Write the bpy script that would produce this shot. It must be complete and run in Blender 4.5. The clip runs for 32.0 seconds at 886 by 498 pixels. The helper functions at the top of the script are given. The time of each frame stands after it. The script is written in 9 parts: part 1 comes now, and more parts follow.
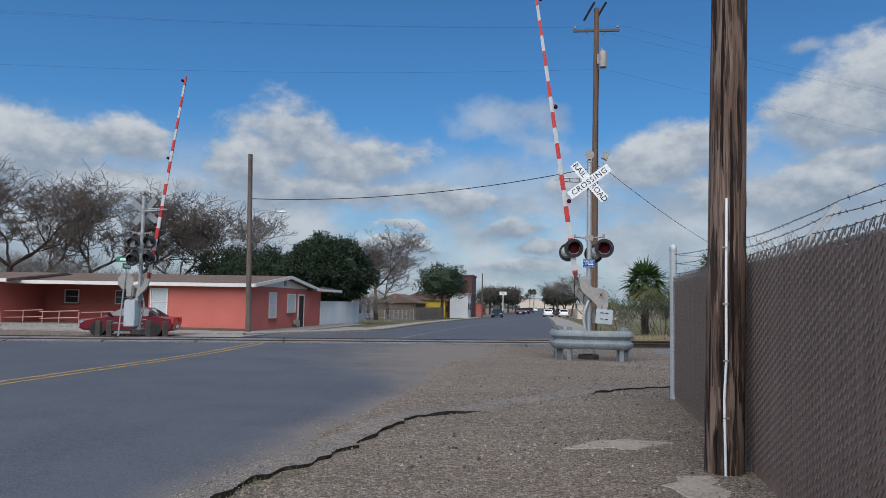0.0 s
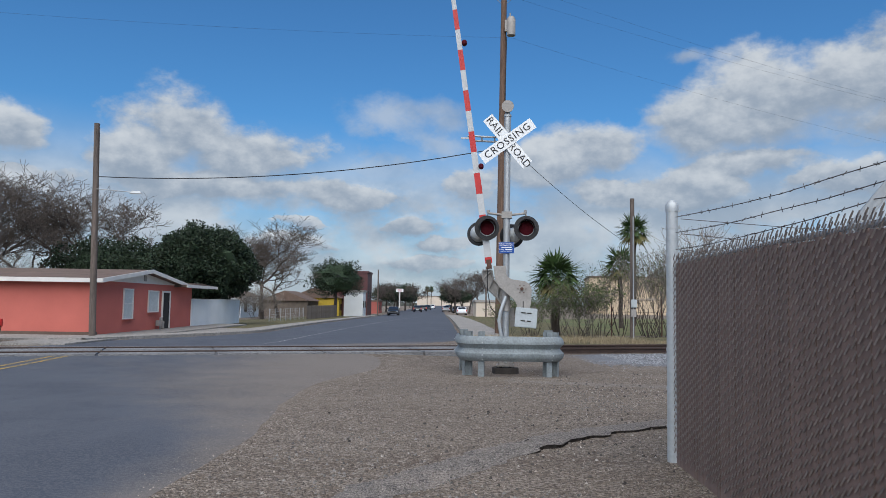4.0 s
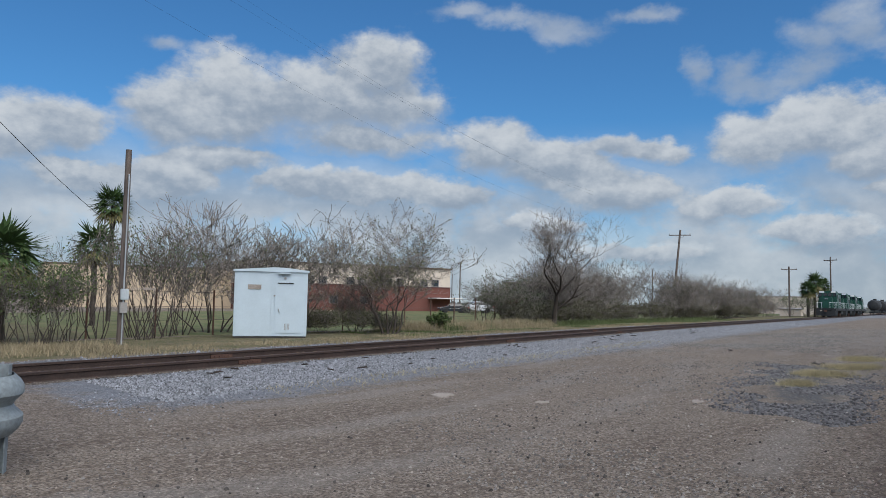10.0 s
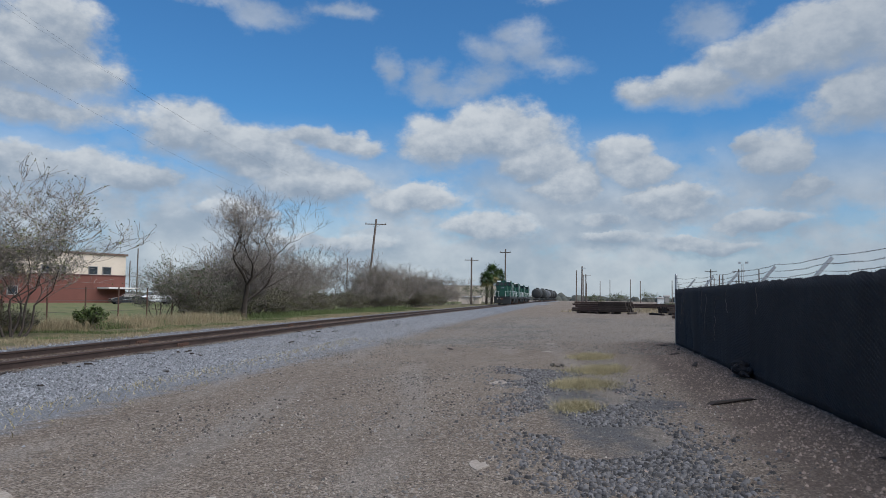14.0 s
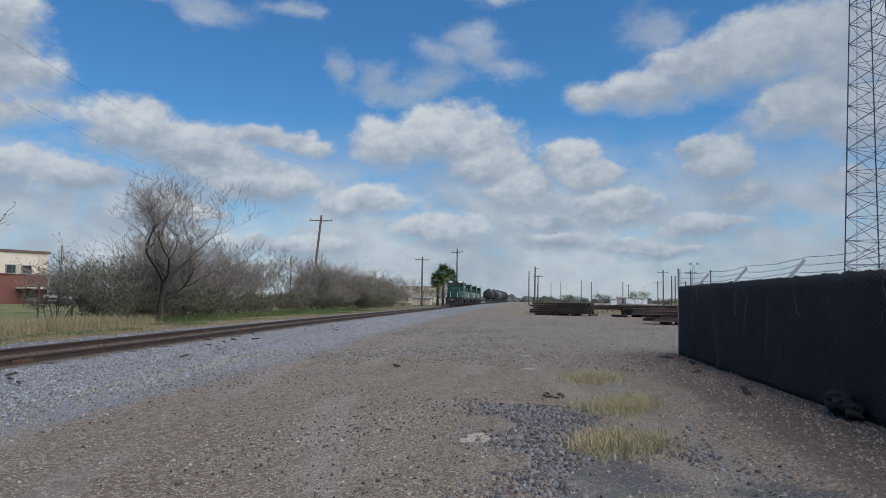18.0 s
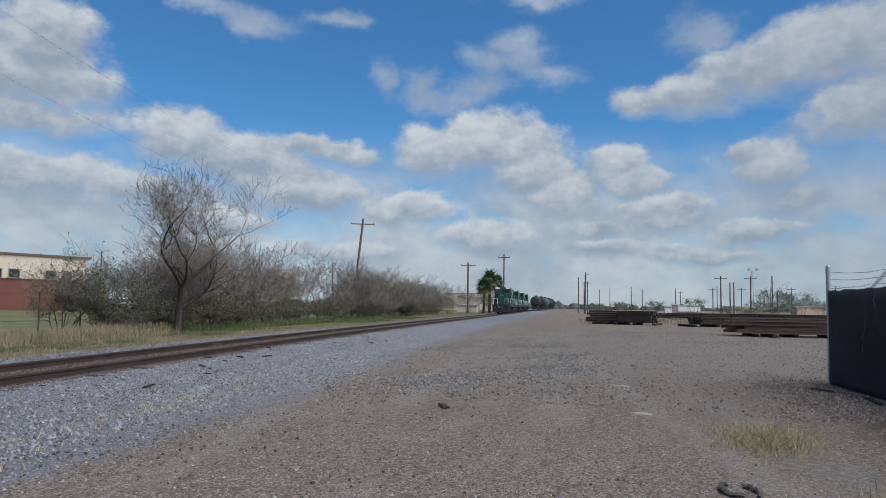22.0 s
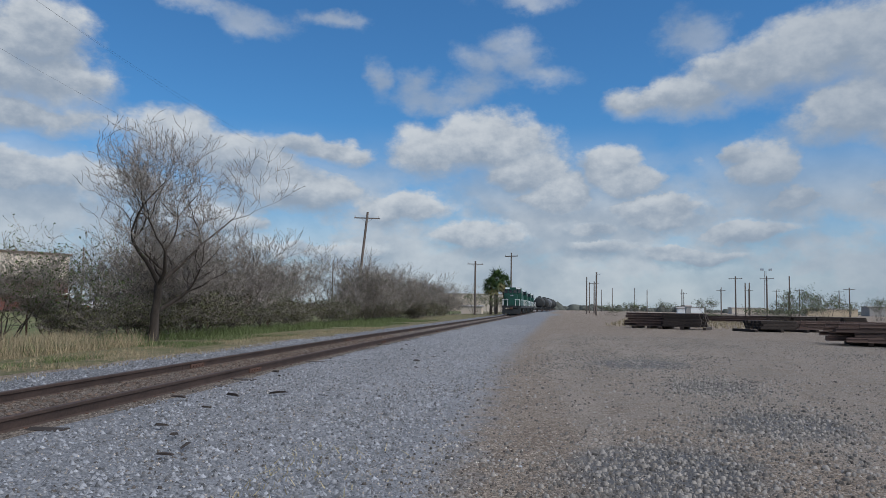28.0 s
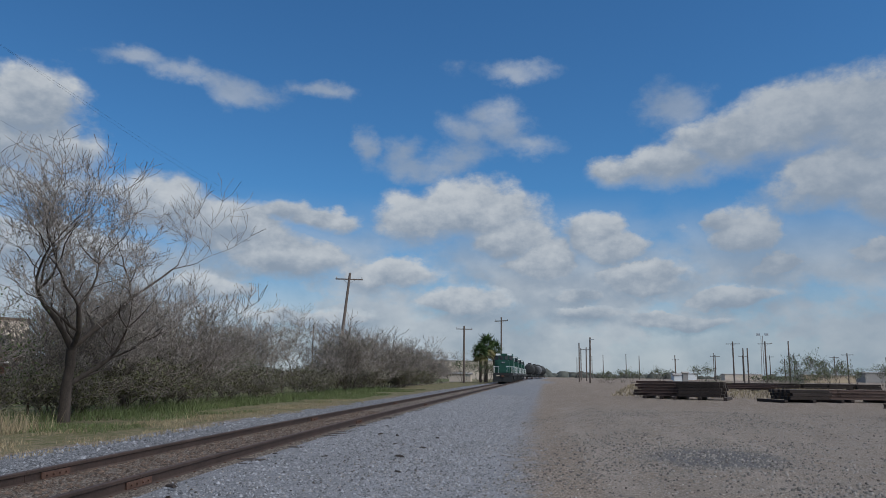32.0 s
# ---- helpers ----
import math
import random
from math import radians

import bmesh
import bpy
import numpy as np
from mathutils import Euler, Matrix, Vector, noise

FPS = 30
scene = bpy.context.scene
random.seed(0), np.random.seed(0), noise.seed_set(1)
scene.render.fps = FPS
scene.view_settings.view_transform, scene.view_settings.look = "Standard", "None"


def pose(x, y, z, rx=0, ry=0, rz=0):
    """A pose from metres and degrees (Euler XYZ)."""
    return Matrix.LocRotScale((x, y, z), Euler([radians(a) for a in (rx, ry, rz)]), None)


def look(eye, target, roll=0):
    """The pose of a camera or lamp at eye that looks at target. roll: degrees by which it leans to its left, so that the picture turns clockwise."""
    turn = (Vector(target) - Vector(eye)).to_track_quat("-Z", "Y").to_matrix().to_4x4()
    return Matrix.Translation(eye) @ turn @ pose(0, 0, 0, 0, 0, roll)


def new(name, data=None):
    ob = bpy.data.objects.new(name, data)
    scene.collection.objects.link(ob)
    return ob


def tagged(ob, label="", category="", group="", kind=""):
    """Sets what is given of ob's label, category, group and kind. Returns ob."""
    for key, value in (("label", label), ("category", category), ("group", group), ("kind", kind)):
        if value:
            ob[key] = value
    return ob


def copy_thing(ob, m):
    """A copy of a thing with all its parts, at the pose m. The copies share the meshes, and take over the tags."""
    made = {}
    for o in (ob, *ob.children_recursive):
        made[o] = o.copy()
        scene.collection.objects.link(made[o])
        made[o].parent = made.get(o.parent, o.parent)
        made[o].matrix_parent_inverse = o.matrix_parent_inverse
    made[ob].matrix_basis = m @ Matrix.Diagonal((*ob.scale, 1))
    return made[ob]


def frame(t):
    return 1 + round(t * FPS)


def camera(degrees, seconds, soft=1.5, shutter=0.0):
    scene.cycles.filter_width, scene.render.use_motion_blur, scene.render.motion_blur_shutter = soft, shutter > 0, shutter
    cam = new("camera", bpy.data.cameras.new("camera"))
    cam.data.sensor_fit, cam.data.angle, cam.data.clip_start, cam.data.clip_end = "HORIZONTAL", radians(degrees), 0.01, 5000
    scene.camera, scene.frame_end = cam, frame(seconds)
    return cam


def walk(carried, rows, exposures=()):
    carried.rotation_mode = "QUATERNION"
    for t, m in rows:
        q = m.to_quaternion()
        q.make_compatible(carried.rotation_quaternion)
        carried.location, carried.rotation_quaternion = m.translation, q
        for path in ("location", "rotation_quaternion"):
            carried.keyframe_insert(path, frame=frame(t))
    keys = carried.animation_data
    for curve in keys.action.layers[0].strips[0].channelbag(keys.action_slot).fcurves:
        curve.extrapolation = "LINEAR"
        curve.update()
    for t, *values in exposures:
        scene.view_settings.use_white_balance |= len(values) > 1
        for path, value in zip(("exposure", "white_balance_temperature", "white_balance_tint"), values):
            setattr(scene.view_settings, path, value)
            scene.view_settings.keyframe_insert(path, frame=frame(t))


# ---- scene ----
cam = camera(61.5, 32.0, 0.8)
PATH = [
    (0, (-1.528, -1.378, 1.306), (-1.647, 0.613, 1.453), 1.1),
    (0.5, (-1.527, -0.799, 1.29), (-1.65, 1.192, 1.437), 1.1),
    (1, (-1.493, -0.188, 1.295), (-1.546, 1.806, 1.438), 1.0),
    (1.5, (-1.5, 0.393, 1.303), (-1.496, 2.388, 1.446), 1.0),
    (2, (-1.458, 1.012, 1.296), (-1.43, 3.006, 1.439), 0.9),
    (2.5, (-1.396, 1.669, 1.338), (-1.345, 3.663, 1.481), 0.9),
    (3, (-1.318, 2.308, 1.327), (-1.229, 4.301, 1.47), 0.8),
    (3.5, (-1.316, 2.863, 1.307), (-1.185, 4.854, 1.45), 0.9),
    (4, (-1.293, 3.412, 1.316), (-1.138, 5.4, 1.461), 0.9),
    (4.5, (-1.197, 3.957, 1.359), (-1.021, 5.944, 1.502), 0.9),
    (6.5, (-0.845, 6.457, 1.362), (-0.685, 8.445, 1.508), 1.1),
    (7, (-0.794, 7.09, 1.359), (-0.528, 9.067, 1.504), 1.0),
    (7.5, (-0.659, 7.749, 1.372), (-0.059, 9.651, 1.519), 0.8),
    (8, (-0.558, 8.379, 1.367), (0.157, 10.241, 1.509), 1.2),
    (8.5, (-0.448, 8.993, 1.373), (0.183, 10.886, 1.512), 1.6),
    (9, (-0.266, 9.52, 1.336), (0.475, 11.372, 1.48), 1.0),
    (9.5, (0.003, 10.139, 1.338), (1.23, 11.711, 1.487), 0.5),
    (10, (0.328, 10.68, 1.329), (1.712, 12.117, 1.474), 1.0),
    (10.5, (0.664, 11.213, 1.364), (2.194, 12.493, 1.505), 1.0),
    (11, (1.133, 11.65, 1.41), (2.849, 12.668, 1.549), 0.9),
    (11.5, (1.627, 12.098, 1.411), (3.379, 13.054, 1.544), 1.1),
    (12, (2.166, 12.446, 1.425), (3.976, 13.287, 1.555), 0.9),
    (12.5, (2.699, 12.771, 1.43), (4.528, 13.569, 1.559), 0.8),
    (13, (3.276, 13.064, 1.417), (5.11, 13.852, 1.547), 0.8),
    (13.5, (3.8, 13.401, 1.412), (5.636, 14.184, 1.541), 0.8),
    (14, (4.386, 13.678, 1.41), (6.227, 14.451, 1.538), 0.7),
    (14.5, (4.952, 13.935, 1.39), (6.797, 14.697, 1.519), 0.8),
    (16.5, (7.213, 14.963, 1.35), (9.079, 15.672, 1.482), 0.7),
    (17, (7.9, 15.144, 1.321), (9.769, 15.844, 1.453), 0.7),
    (17.5, (8.556, 15.307, 1.344), (10.432, 15.985, 1.477), 0.6),
    (18, (9.182, 15.561, 1.353), (11.069, 16.209, 1.486), 0.7),
    (18.5, (9.72, 15.818, 1.394), (11.615, 16.445, 1.527), 0.8),
    (19, (10.213, 16.153, 1.395), (12.115, 16.752, 1.536), 1.1),
    (19.5, (10.777, 16.423, 1.396), (12.611, 17.206, 1.543), 1.4),
    (20, (11.338, 16.693, 1.359), (13.132, 17.566, 1.508), 1.1),
    (20.5, (11.889, 16.895, 1.348), (13.692, 17.747, 1.495), 1.0),
    (21, (12.481, 17.084, 1.358), (14.319, 17.858, 1.506), 0.8),
    (21.5, (13.043, 17.231, 1.38), (14.887, 17.989, 1.527), 0.8),
    (22, (13.578, 17.41, 1.373), (15.422, 18.17, 1.523), 0.8),
    (22.5, (14.03, 17.727, 1.375), (15.875, 18.484, 1.524), 0.8),
    (23, (14.446, 18.146, 1.385), (16.29, 18.906, 1.538), 1.3),
    (23.5, (14.865, 18.62, 1.393), (16.696, 19.408, 1.547), 1.5),
    (24, (15.325, 19.02, 1.404), (17.152, 19.819, 1.558), 1.2),
    (24.5, (15.852, 19.384, 1.411), (17.676, 20.189, 1.564), 1.1),
    (25, (16.411, 19.731, 1.425), (18.232, 20.544, 1.577), 1.1),
    (25.5, (16.887, 20.169, 1.372), (18.702, 20.995, 1.527), 1.1),
    (27.5, (18.882, 21.587, 1.385), (20.726, 22.347, 1.538), 1.0),
    (28, (19.472, 21.937, 1.397), (21.322, 22.682, 1.549), 0.9),
    (28.5, (20.084, 22.249, 1.406), (21.941, 22.975, 1.559), 0.8),
    (29, (20.741, 22.534, 1.363), (22.602, 23.251, 1.514), 0.8),
    (29.5, (21.319, 22.842, 1.359), (23.185, 23.545, 1.511), 0.8),
    (30, (21.976, 23.104, 1.4), (23.838, 23.818, 1.551), 0.8),
    (30.5, (22.611, 23.333, 1.424), (24.471, 24.053, 1.575), 0.8),
    (31, (23.253, 23.562, 1.435), (25.106, 24.289, 1.626), 0.7),
    (31.5, (23.745, 23.782, 1.487), (25.585, 24.498, 1.803), 0.8),
    (32, (24.355, 24.042, 1.454), (26.197, 24.747, 1.783), 0.7),
]
walk(cam, [(t, look(eye, target, roll)) for t, eye, target, roll in PATH], [(0, -0.1), (1.0, -0.06), (2.5, 0.02), (4.5, 0.0), (8, -0.06), (12, -0.02), (28, -0.06), (30, -0.08), (31, -0.12), (32, -0.22)])

# ---- light ----
SUN_EL, SUN_AZ = radians(52), radians(192)
SUN_DIR = Vector((math.sin(SUN_AZ) * math.cos(SUN_EL), math.cos(SUN_AZ) * math.cos(SUN_EL), math.sin(SUN_EL)))
sun = new("sun", bpy.data.lights.new("sun", "SUN"))
sun.data.energy, sun.data.angle, sun.data.color = 4.5, radians(85), (1.0, 0.96, 0.91)
sun.matrix_world = look(SUN_DIR * 100, (0, 0, 0))
world = bpy.data.worlds.new("world")
scene.world = world
world.use_nodes = True
scene.view_settings.exposure = 0.0
CLOUD_DARK, CLOUD_LIGHT = (2.85, 3.5, 4.4, 1), (6.1, 6.5, 6.9, 1)
SKY_GAIN = (0.46, 0.90, 1.18)

# ---- sky: blue air and cumulus ----
# clouds by bearing, height, half width and half depth, in degrees
HEAPS_NORTH = [
    (-33.3, 9.8, 6.3, 3.2), (-27.2, 11.2, 2.8, 2.4), (-29.0, 7.9, 8.2, 1.6), (-15.5, 12.2, 4.0, 3.1), (-10.7, 10.7, 5.0, 2.5),
    (-18.3, 9.7, 3.7, 2.5), (-13.2, 8.5, 9.7, 1.6), (13.0, 10.6, 4.4, 2.6), (22.8, 8.6, 4.6, 2.3), (24.3, 13.3, 4.5, 2.3),
    (27.6, 14.6, 3.6, 3.2), (26.3, 10.8, 5.3, 1.5), (1.8, 6.0, 2.7, 1.0), (4.2, 4.8, 3.0, 0.9), (2.9, 3.3, 4.1, 1.0),
    (-6.3, 6.4, 1.5, 0.6), (-7.5, 4.6, 3.9, 1.0), (-2.8, 8.4, 5.2, 1.3), (-38.3, 9.3, 4.7, 3.2), (6.3, 9.1, 3.0, 1.7),
]
HEAPS_NORTHEAST = [
    (38.4, 17.5, 3.5, 2.9), (40.2, 15.1, 3.3, 2.4), (34.4, 14.8, 5.6, 3.0), (28.5, 14.2, 5.3, 2.9), (23.7, 13.1, 3.7, 2.4),
    (37.5, 12.6, 6.5, 1.4), (15.7, 11.5, 3.6, 2.2), (23.5, 9.4, 3.1, 1.6), (18.6, 8.7, 6.1, 1.6), (37.6, 8.8, 8.6, 1.8),
    (33.5, 9.2, 4.7, 1.4), (44.6, 8.1, 4.2, 1.7), (48.2, 11.9, 3.3, 2.0), (53.2, 10.7, 6.4, 2.3), (56.8, 8.8, 5.4, 1.8),
    (57.4, 12.3, 2.5, 1.0), (51.5, 6.2, 3.9, 1.0), (59.5, 4.3, 5.3, 1.0),
]
HEAPS_EAST = [
    (70.7, 12.6, 5.2, 2.3), (67.2, 11.7, 2.9, 2.3), (73.8, 10.8, 3.4, 1.6), (80.4, 10.9, 2.4, 1.7), (76.9, 8.9, 4.0, 1.7),
    (82.6, 9.6, 2.4, 1.4), (64.7, 7.6, 3.7, 1.4), (70.6, 5.7, 3.9, 1.4), (84.0, 7.0, 3.7, 1.1), (79.6, 6.3, 2.2, 0.8),
    (80.2, 4.8, 3.0, 0.8), (84.5, 4.3, 2.1, 0.8), (90.6, 5.9, 3.8, 1.0), (59.8, 11.8, 2.6, 1.0), (87.4, 4.2, 3.7, 0.7),
]
HEAPS_SOUTHEAST = [
    (82.7, 16.0, 2.5, 1.1), (86.6, 15.9, 4.4, 1.5), (91.5, 17.2, 4.9, 2.2), (95.9, 17.8, 3.9, 2.7), (99.9, 17.2, 3.9, 3.9),
    (97.5, 13.7, 4.8, 2.6), (100.8, 12.4, 3.8, 3.3), (91.7, 10.2, 3.2, 2.2), (93.5, 8.1, 2.2, 1.4), (90.2, 11.4, 1.7, 1.0),
    (84.2, 7.6, 3.7, 1.2), (79.6, 6.4, 2.1, 0.8), (100.6, 8.4, 3.5, 1.5), (85.4, 4.7, 3.2, 0.7),
]
WISPS = [
    (0.2, 14.4, 4.0, 1.7), (3.3, 12.5, 3.9, 2.1), (22.6, 18.3, 2.0, 0.7), (-0.2, 10.8, 5.7, 1.7), (5.0, 14.6, 2.6, 1.7),
    (45.6, 22.2, 3.3, 0.8), (70.7, 18.5, 2.5, 1.8), (72.3, 19.9, 2.1, 1.4), (69.2, 16.1, 3.3, 1.1), (26.3, 18.2, 1.6, 0.6),
    (62.9, 17.7, 1.2, 1.5), (66.7, 16.3, 3.5, 1.0), (70.3, 16.7, 3.7, 1.1), (73.5, 18.7, 3.2, 1.4), (49.5, 21.6, 3.8, 0.9),
    (87.2, 20.0, 3.0, 2.2), (87.3, 11.2, 1.9, 0.9), (52.9, 20.8, 3.1, 1.2), (59.7, 21.8, 2.8, 0.8), (73.8, 23.5, 4.2, 1.0),
    (65.6, 17.3, 2.0, 1.4), (75.8, 17.7, 3.1, 1.2),
]

WN, WL = world.node_tree.nodes, world.node_tree.links
WN.clear()


def wnode(kind, *ins, **sets):
    n = WN.new("ShaderNode" + kind)
    for k, v in sets.items():
        if k == "operation":
            n.operation = v
    for i, v in enumerate(ins):
        if v is None:
            continue
        if isinstance(v, bpy.types.NodeSocket):
            WL.new(v, n.inputs[i])
        else:
            n.inputs[i].default_value = v
    return n


def wmath(op, *ins):
    return wnode("Math", *ins, operation=op).outputs[0]


def ramp(x, a, b, lo=0.0, hi=1.0):
    n = WN.new("ShaderNodeMapRange")
    n.interpolation_type = "SMOOTHSTEP"
    WL.new(x, n.inputs[0])
    for i, v in enumerate((a, b, lo, hi)):
        n.inputs[i + 1].default_value = v
    return n.outputs[0]


def cloud_group():
    """One heap: takes the place, the best so far and its height in the heap; gives both anew."""
    g = bpy.data.node_groups.new("heap", "ShaderNodeTree")
    for name, kind in (("X", "NodeSocketFloat"), ("Y", "NodeSocketFloat"), ("Best", "NodeSocketFloat"), ("High", "NodeSocketFloat"),
                       ("CX", "NodeSocketFloat"), ("CY", "NodeSocketFloat"), ("RX", "NodeSocketFloat"), ("RY", "NodeSocketFloat")):
        g.interface.new_socket(name, in_out="INPUT", socket_type=kind)
    for name in ("Best", "High"):
        g.interface.new_socket(name, in_out="OUTPUT", socket_type="NodeSocketFloat")
    i, o = g.nodes.new("NodeGroupInput"), g.nodes.new("NodeGroupOutput")

    def m(op, *ins):
        n = g.nodes.new("ShaderNodeMath")
        n.operation = op
        for k, v in enumerate(ins):
            if isinstance(v, bpy.types.NodeSocket):
                g.links.new(v, n.inputs[k])
            else:
                n.inputs[k].default_value = v
        return n.outputs[0]

    dx = m("DIVIDE", m("SUBTRACT", i.outputs["X"], i.outputs["CX"]), i.outputs["RX"])
    dy = m("DIVIDE", m("SUBTRACT", i.outputs["Y"], i.outputs["CY"]), i.outputs["RY"])
    flat = m("MAXIMUM", dy, m("MULTIPLY", dy, -1.05))
    far = m("SQRT", m("ADD", m("MULTIPLY", dx, dx), m("MULTIPLY", flat, flat)))
    here = m("SUBTRACT", 1.0, far)
    soft = g.nodes.new("ShaderNodeMapRange")
    soft.interpolation_type = "SMOOTHSTEP"
    soft.inputs[1].default_value, soft.inputs[2].default_value = -0.45, 0.45
    g.links.new(m("SUBTRACT", here, i.outputs["Best"]), soft.inputs[0])
    more = soft.outputs[0]
    high = m("ADD", m("MULTIPLY", more, dy), m("MULTIPLY", m("SUBTRACT", 1.0, more), i.outputs["High"]))
    g.links.new(m("SMOOTH_MAX", here, i.outputs["Best"], 0.4), o.inputs["Best"])
    g.links.new(high, o.inputs["High"])
    return g


HEAP = cloud_group()
tc = WN.new("ShaderNodeTexCoord")
sep = wnode("SeparateXYZ", tc.outputs["Generated"]).outputs
bearing = wmath("MULTIPLY", wmath("ARCTAN2", sep[0], sep[1]), 57.2958)
height = wmath("MULTIPLY", wmath("ARCSINE", sep[2]), 57.2958)


def wnoise(scale, detail, rough=0.55, shift=0.0):
    n = WN.new("ShaderNodeTexNoise")
    n.inputs["Scale"].default_value, n.inputs["Detail"].default_value, n.inputs["Roughness"].default_value = scale, detail, rough
    v = WN.new("ShaderNodeMapping")
    v.inputs["Location"].default_value = (shift, shift * 0.7, shift * 1.3)
    v.inputs["Scale"].default_value = (1, 1, 1.5)
    WL.new(tc.outputs["Generated"], v.inputs[0])
    WL.new(v.outputs[0], n.inputs["Vector"])
    return n.outputs[0]


warp_a, warp_b = wnoise(8, 6, 0.6, 3.1), wnoise(8, 6, 0.6, 9.7)
billow, shade, curl, curl_low = wnoise(11, 9, 0.62, 0.0), wnoise(11, 6, 0.55, 0.022), wnoise(30, 6, 0.6, 2.0), wnoise(30, 4, 0.55, 2.009)
px = wmath("ADD", bearing, wmath("MULTIPLY", wmath("SUBTRACT", warp_a, 0.5), 6.0))
py = wmath("ADD", wmath("ADD", height, 0.55), wmath("MULTIPLY", wmath("SUBTRACT", warp_b, 0.5), 3.6))


def heaps(rows):
    best, high = -5.0, 0.0
    for row in rows:
        n = WN.new("ShaderNodeGroup")
        n.node_tree = HEAP
        for k, v in zip(("X", "Y", "Best", "High"), (px, py, best, high)):
            if isinstance(v, bpy.types.NodeSocket):
                WL.new(v, n.inputs[k])
            else:
                n.inputs[k].default_value = v
        for k, v in zip(("CX", "CY", "RX", "RY"), row):
            n.inputs[k].default_value = v
        best, high = n.outputs[0], n.outputs[1]
    return best, high


best, high = heaps(HEAPS_NORTH + HEAPS_NORTHEAST + HEAPS_EAST + HEAPS_SOUTHEAST)
wisp, _ = heaps(WISPS)
rough_edge = wmath("ADD", wmath("MULTIPLY", wmath("SUBTRACT", billow, 0.5), 1.35), wmath("MULTIPLY", wmath("SUBTRACT", curl, 0.5), 0.42))
soft_base = ramp(high, 0.45, -0.5, 0.55, 1.15)
heap_cover = WN.new("ShaderNodeMapRange")
heap_cover.interpolation_type = "SMOOTHSTEP"
WL.new(wmath("ADD", wmath("ADD", best, rough_edge), 0.38), heap_cover.inputs[0])
WL.new(soft_base, heap_cover.inputs[2])
heap_cover = wmath("MULTIPLY", heap_cover.outputs[0], 0.96)
wisp_cover = ramp(wmath("ADD", wmath("ADD", wisp, wmath("MULTIPLY", wmath("SUBTRACT", billow, 0.5), 2.4)), 0.0), -0.15, 0.9, 0.0, 0.62)
# broken cloud over the rest of the sky, out of the walk's sight
rest = ramp(wnoise(2.2, 7, 0.6, 5.0), 0.5, 0.66)
away = wmath("MAXIMUM", ramp(height, 36, 50), ramp(wmath("ABSOLUTE", wmath("SUBTRACT", bearing, 38)), 82, 95))
rest_cover = wmath("MULTIPLY", wmath("MULTIPLY", rest, away), 0.9)
# layered cloud low over the horizon
veil = wnoise(6, 7, 0.58, 1.7)
low = wmath("MULTIPLY", ramp(height, 14, 6.5), ramp(veil, 0.28, 0.54))
haze = ramp(height, 12, 1, 0.0, 0.88)
low_cover = wmath("MAXIMUM", wmath("MULTIPLY", low, 0.92), haze)
cover = wmath("MAXIMUM", wmath("MAXIMUM", heap_cover, wisp_cover), wmath("MAXIMUM", rest_cover, low_cover))
# lit from above and from the south: pale tops, grey undersides
lit = wmath("ADD", wmath("MULTIPLY", high, 0.6), wmath("MULTIPLY", wmath("SUBTRACT", billow, shade), 1.6))
lit = wmath("ADD", lit, wmath("MULTIPLY", wmath("SUBTRACT", curl, curl_low), 1.2))
lit = wmath("ADD", lit, wmath("MULTIPLY", wmath("SUBTRACT", shade, 0.5), 0.9))
lit = ramp(lit, -0.45, 0.9)
veil_lit = ramp(wnoise(9, 6, 0.55, 4.4), 0.32, 0.68, 0.2, 0.85)
lit = wmath("ADD", wmath("MULTIPLY", lit, heap_cover), wmath("MULTIPLY", veil_lit, wmath("SUBTRACT", 1.0, heap_cover)))
grey_side = ramp(bearing, 76, 100, 1.0, 0.6)
lit = wmath("MULTIPLY", lit, grey_side)
tone = WN.new("ShaderNodeMix")
tone.data_type = "RGBA"
WL.new(lit, tone.inputs[0])
tone.inputs[6].default_value, tone.inputs[7].default_value = CLOUD_DARK, CLOUD_LIGHT
sky = WN.new("ShaderNodeTexSky")
sky.sky_type, sky.sun_disc = "NISHITA", False
sky.sun_elevation, sky.sun_rotation = SUN_EL, SUN_AZ
sky.air_density, sky.dust_density, sky.ozone_density = 1.0, 0.2, 4.0
blue = WN.new("ShaderNodeVectorMath")
blue.operation = "MULTIPLY"
WL.new(sky.outputs[0], blue.inputs[0])
blue.inputs[1].default_value = SKY_GAIN
mix = WN.new("ShaderNodeMix")
mix.data_type = "RGBA"
WL.new(cover, mix.inputs[0])
WL.new(blue.outputs[0], mix.inputs[6])
WL.new(tone.outputs[2], mix.inputs[7])
bg = WN.new("ShaderNodeBackground")
WL.new(mix.outputs[2], bg.inputs[0])
bg.inputs[1].default_value = 0.1
wo = WN.new("ShaderNodeOutputWorld")
WL.new(bg.outputs[0], wo.inputs[0])

# ---- mesh helpers ----


def box(bm, c, s, m=None, top=1.0):
    """A box of size s round c; top scales its upper face."""
    vs = []
    for z in (-0.5, 0.5):
        k = top if z > 0 else 1.0
        for x, y in ((-0.5, -0.5), (0.5, -0.5), (0.5, 0.5), (-0.5, 0.5)):
            p = Vector((c[0] + x * s[0] * k, c[1] + y * s[1] * k, c[2] + z * s[2]))
            vs.append(bm.verts.new(m @ p if m else p))
    for f in ((3, 2, 1, 0), (4, 5, 6, 7), (0, 1, 5, 4), (1, 2, 6, 5), (2, 3, 7, 6), (3, 0, 4, 7)):
        bm.faces.new([vs[i] for i in f])
    return vs


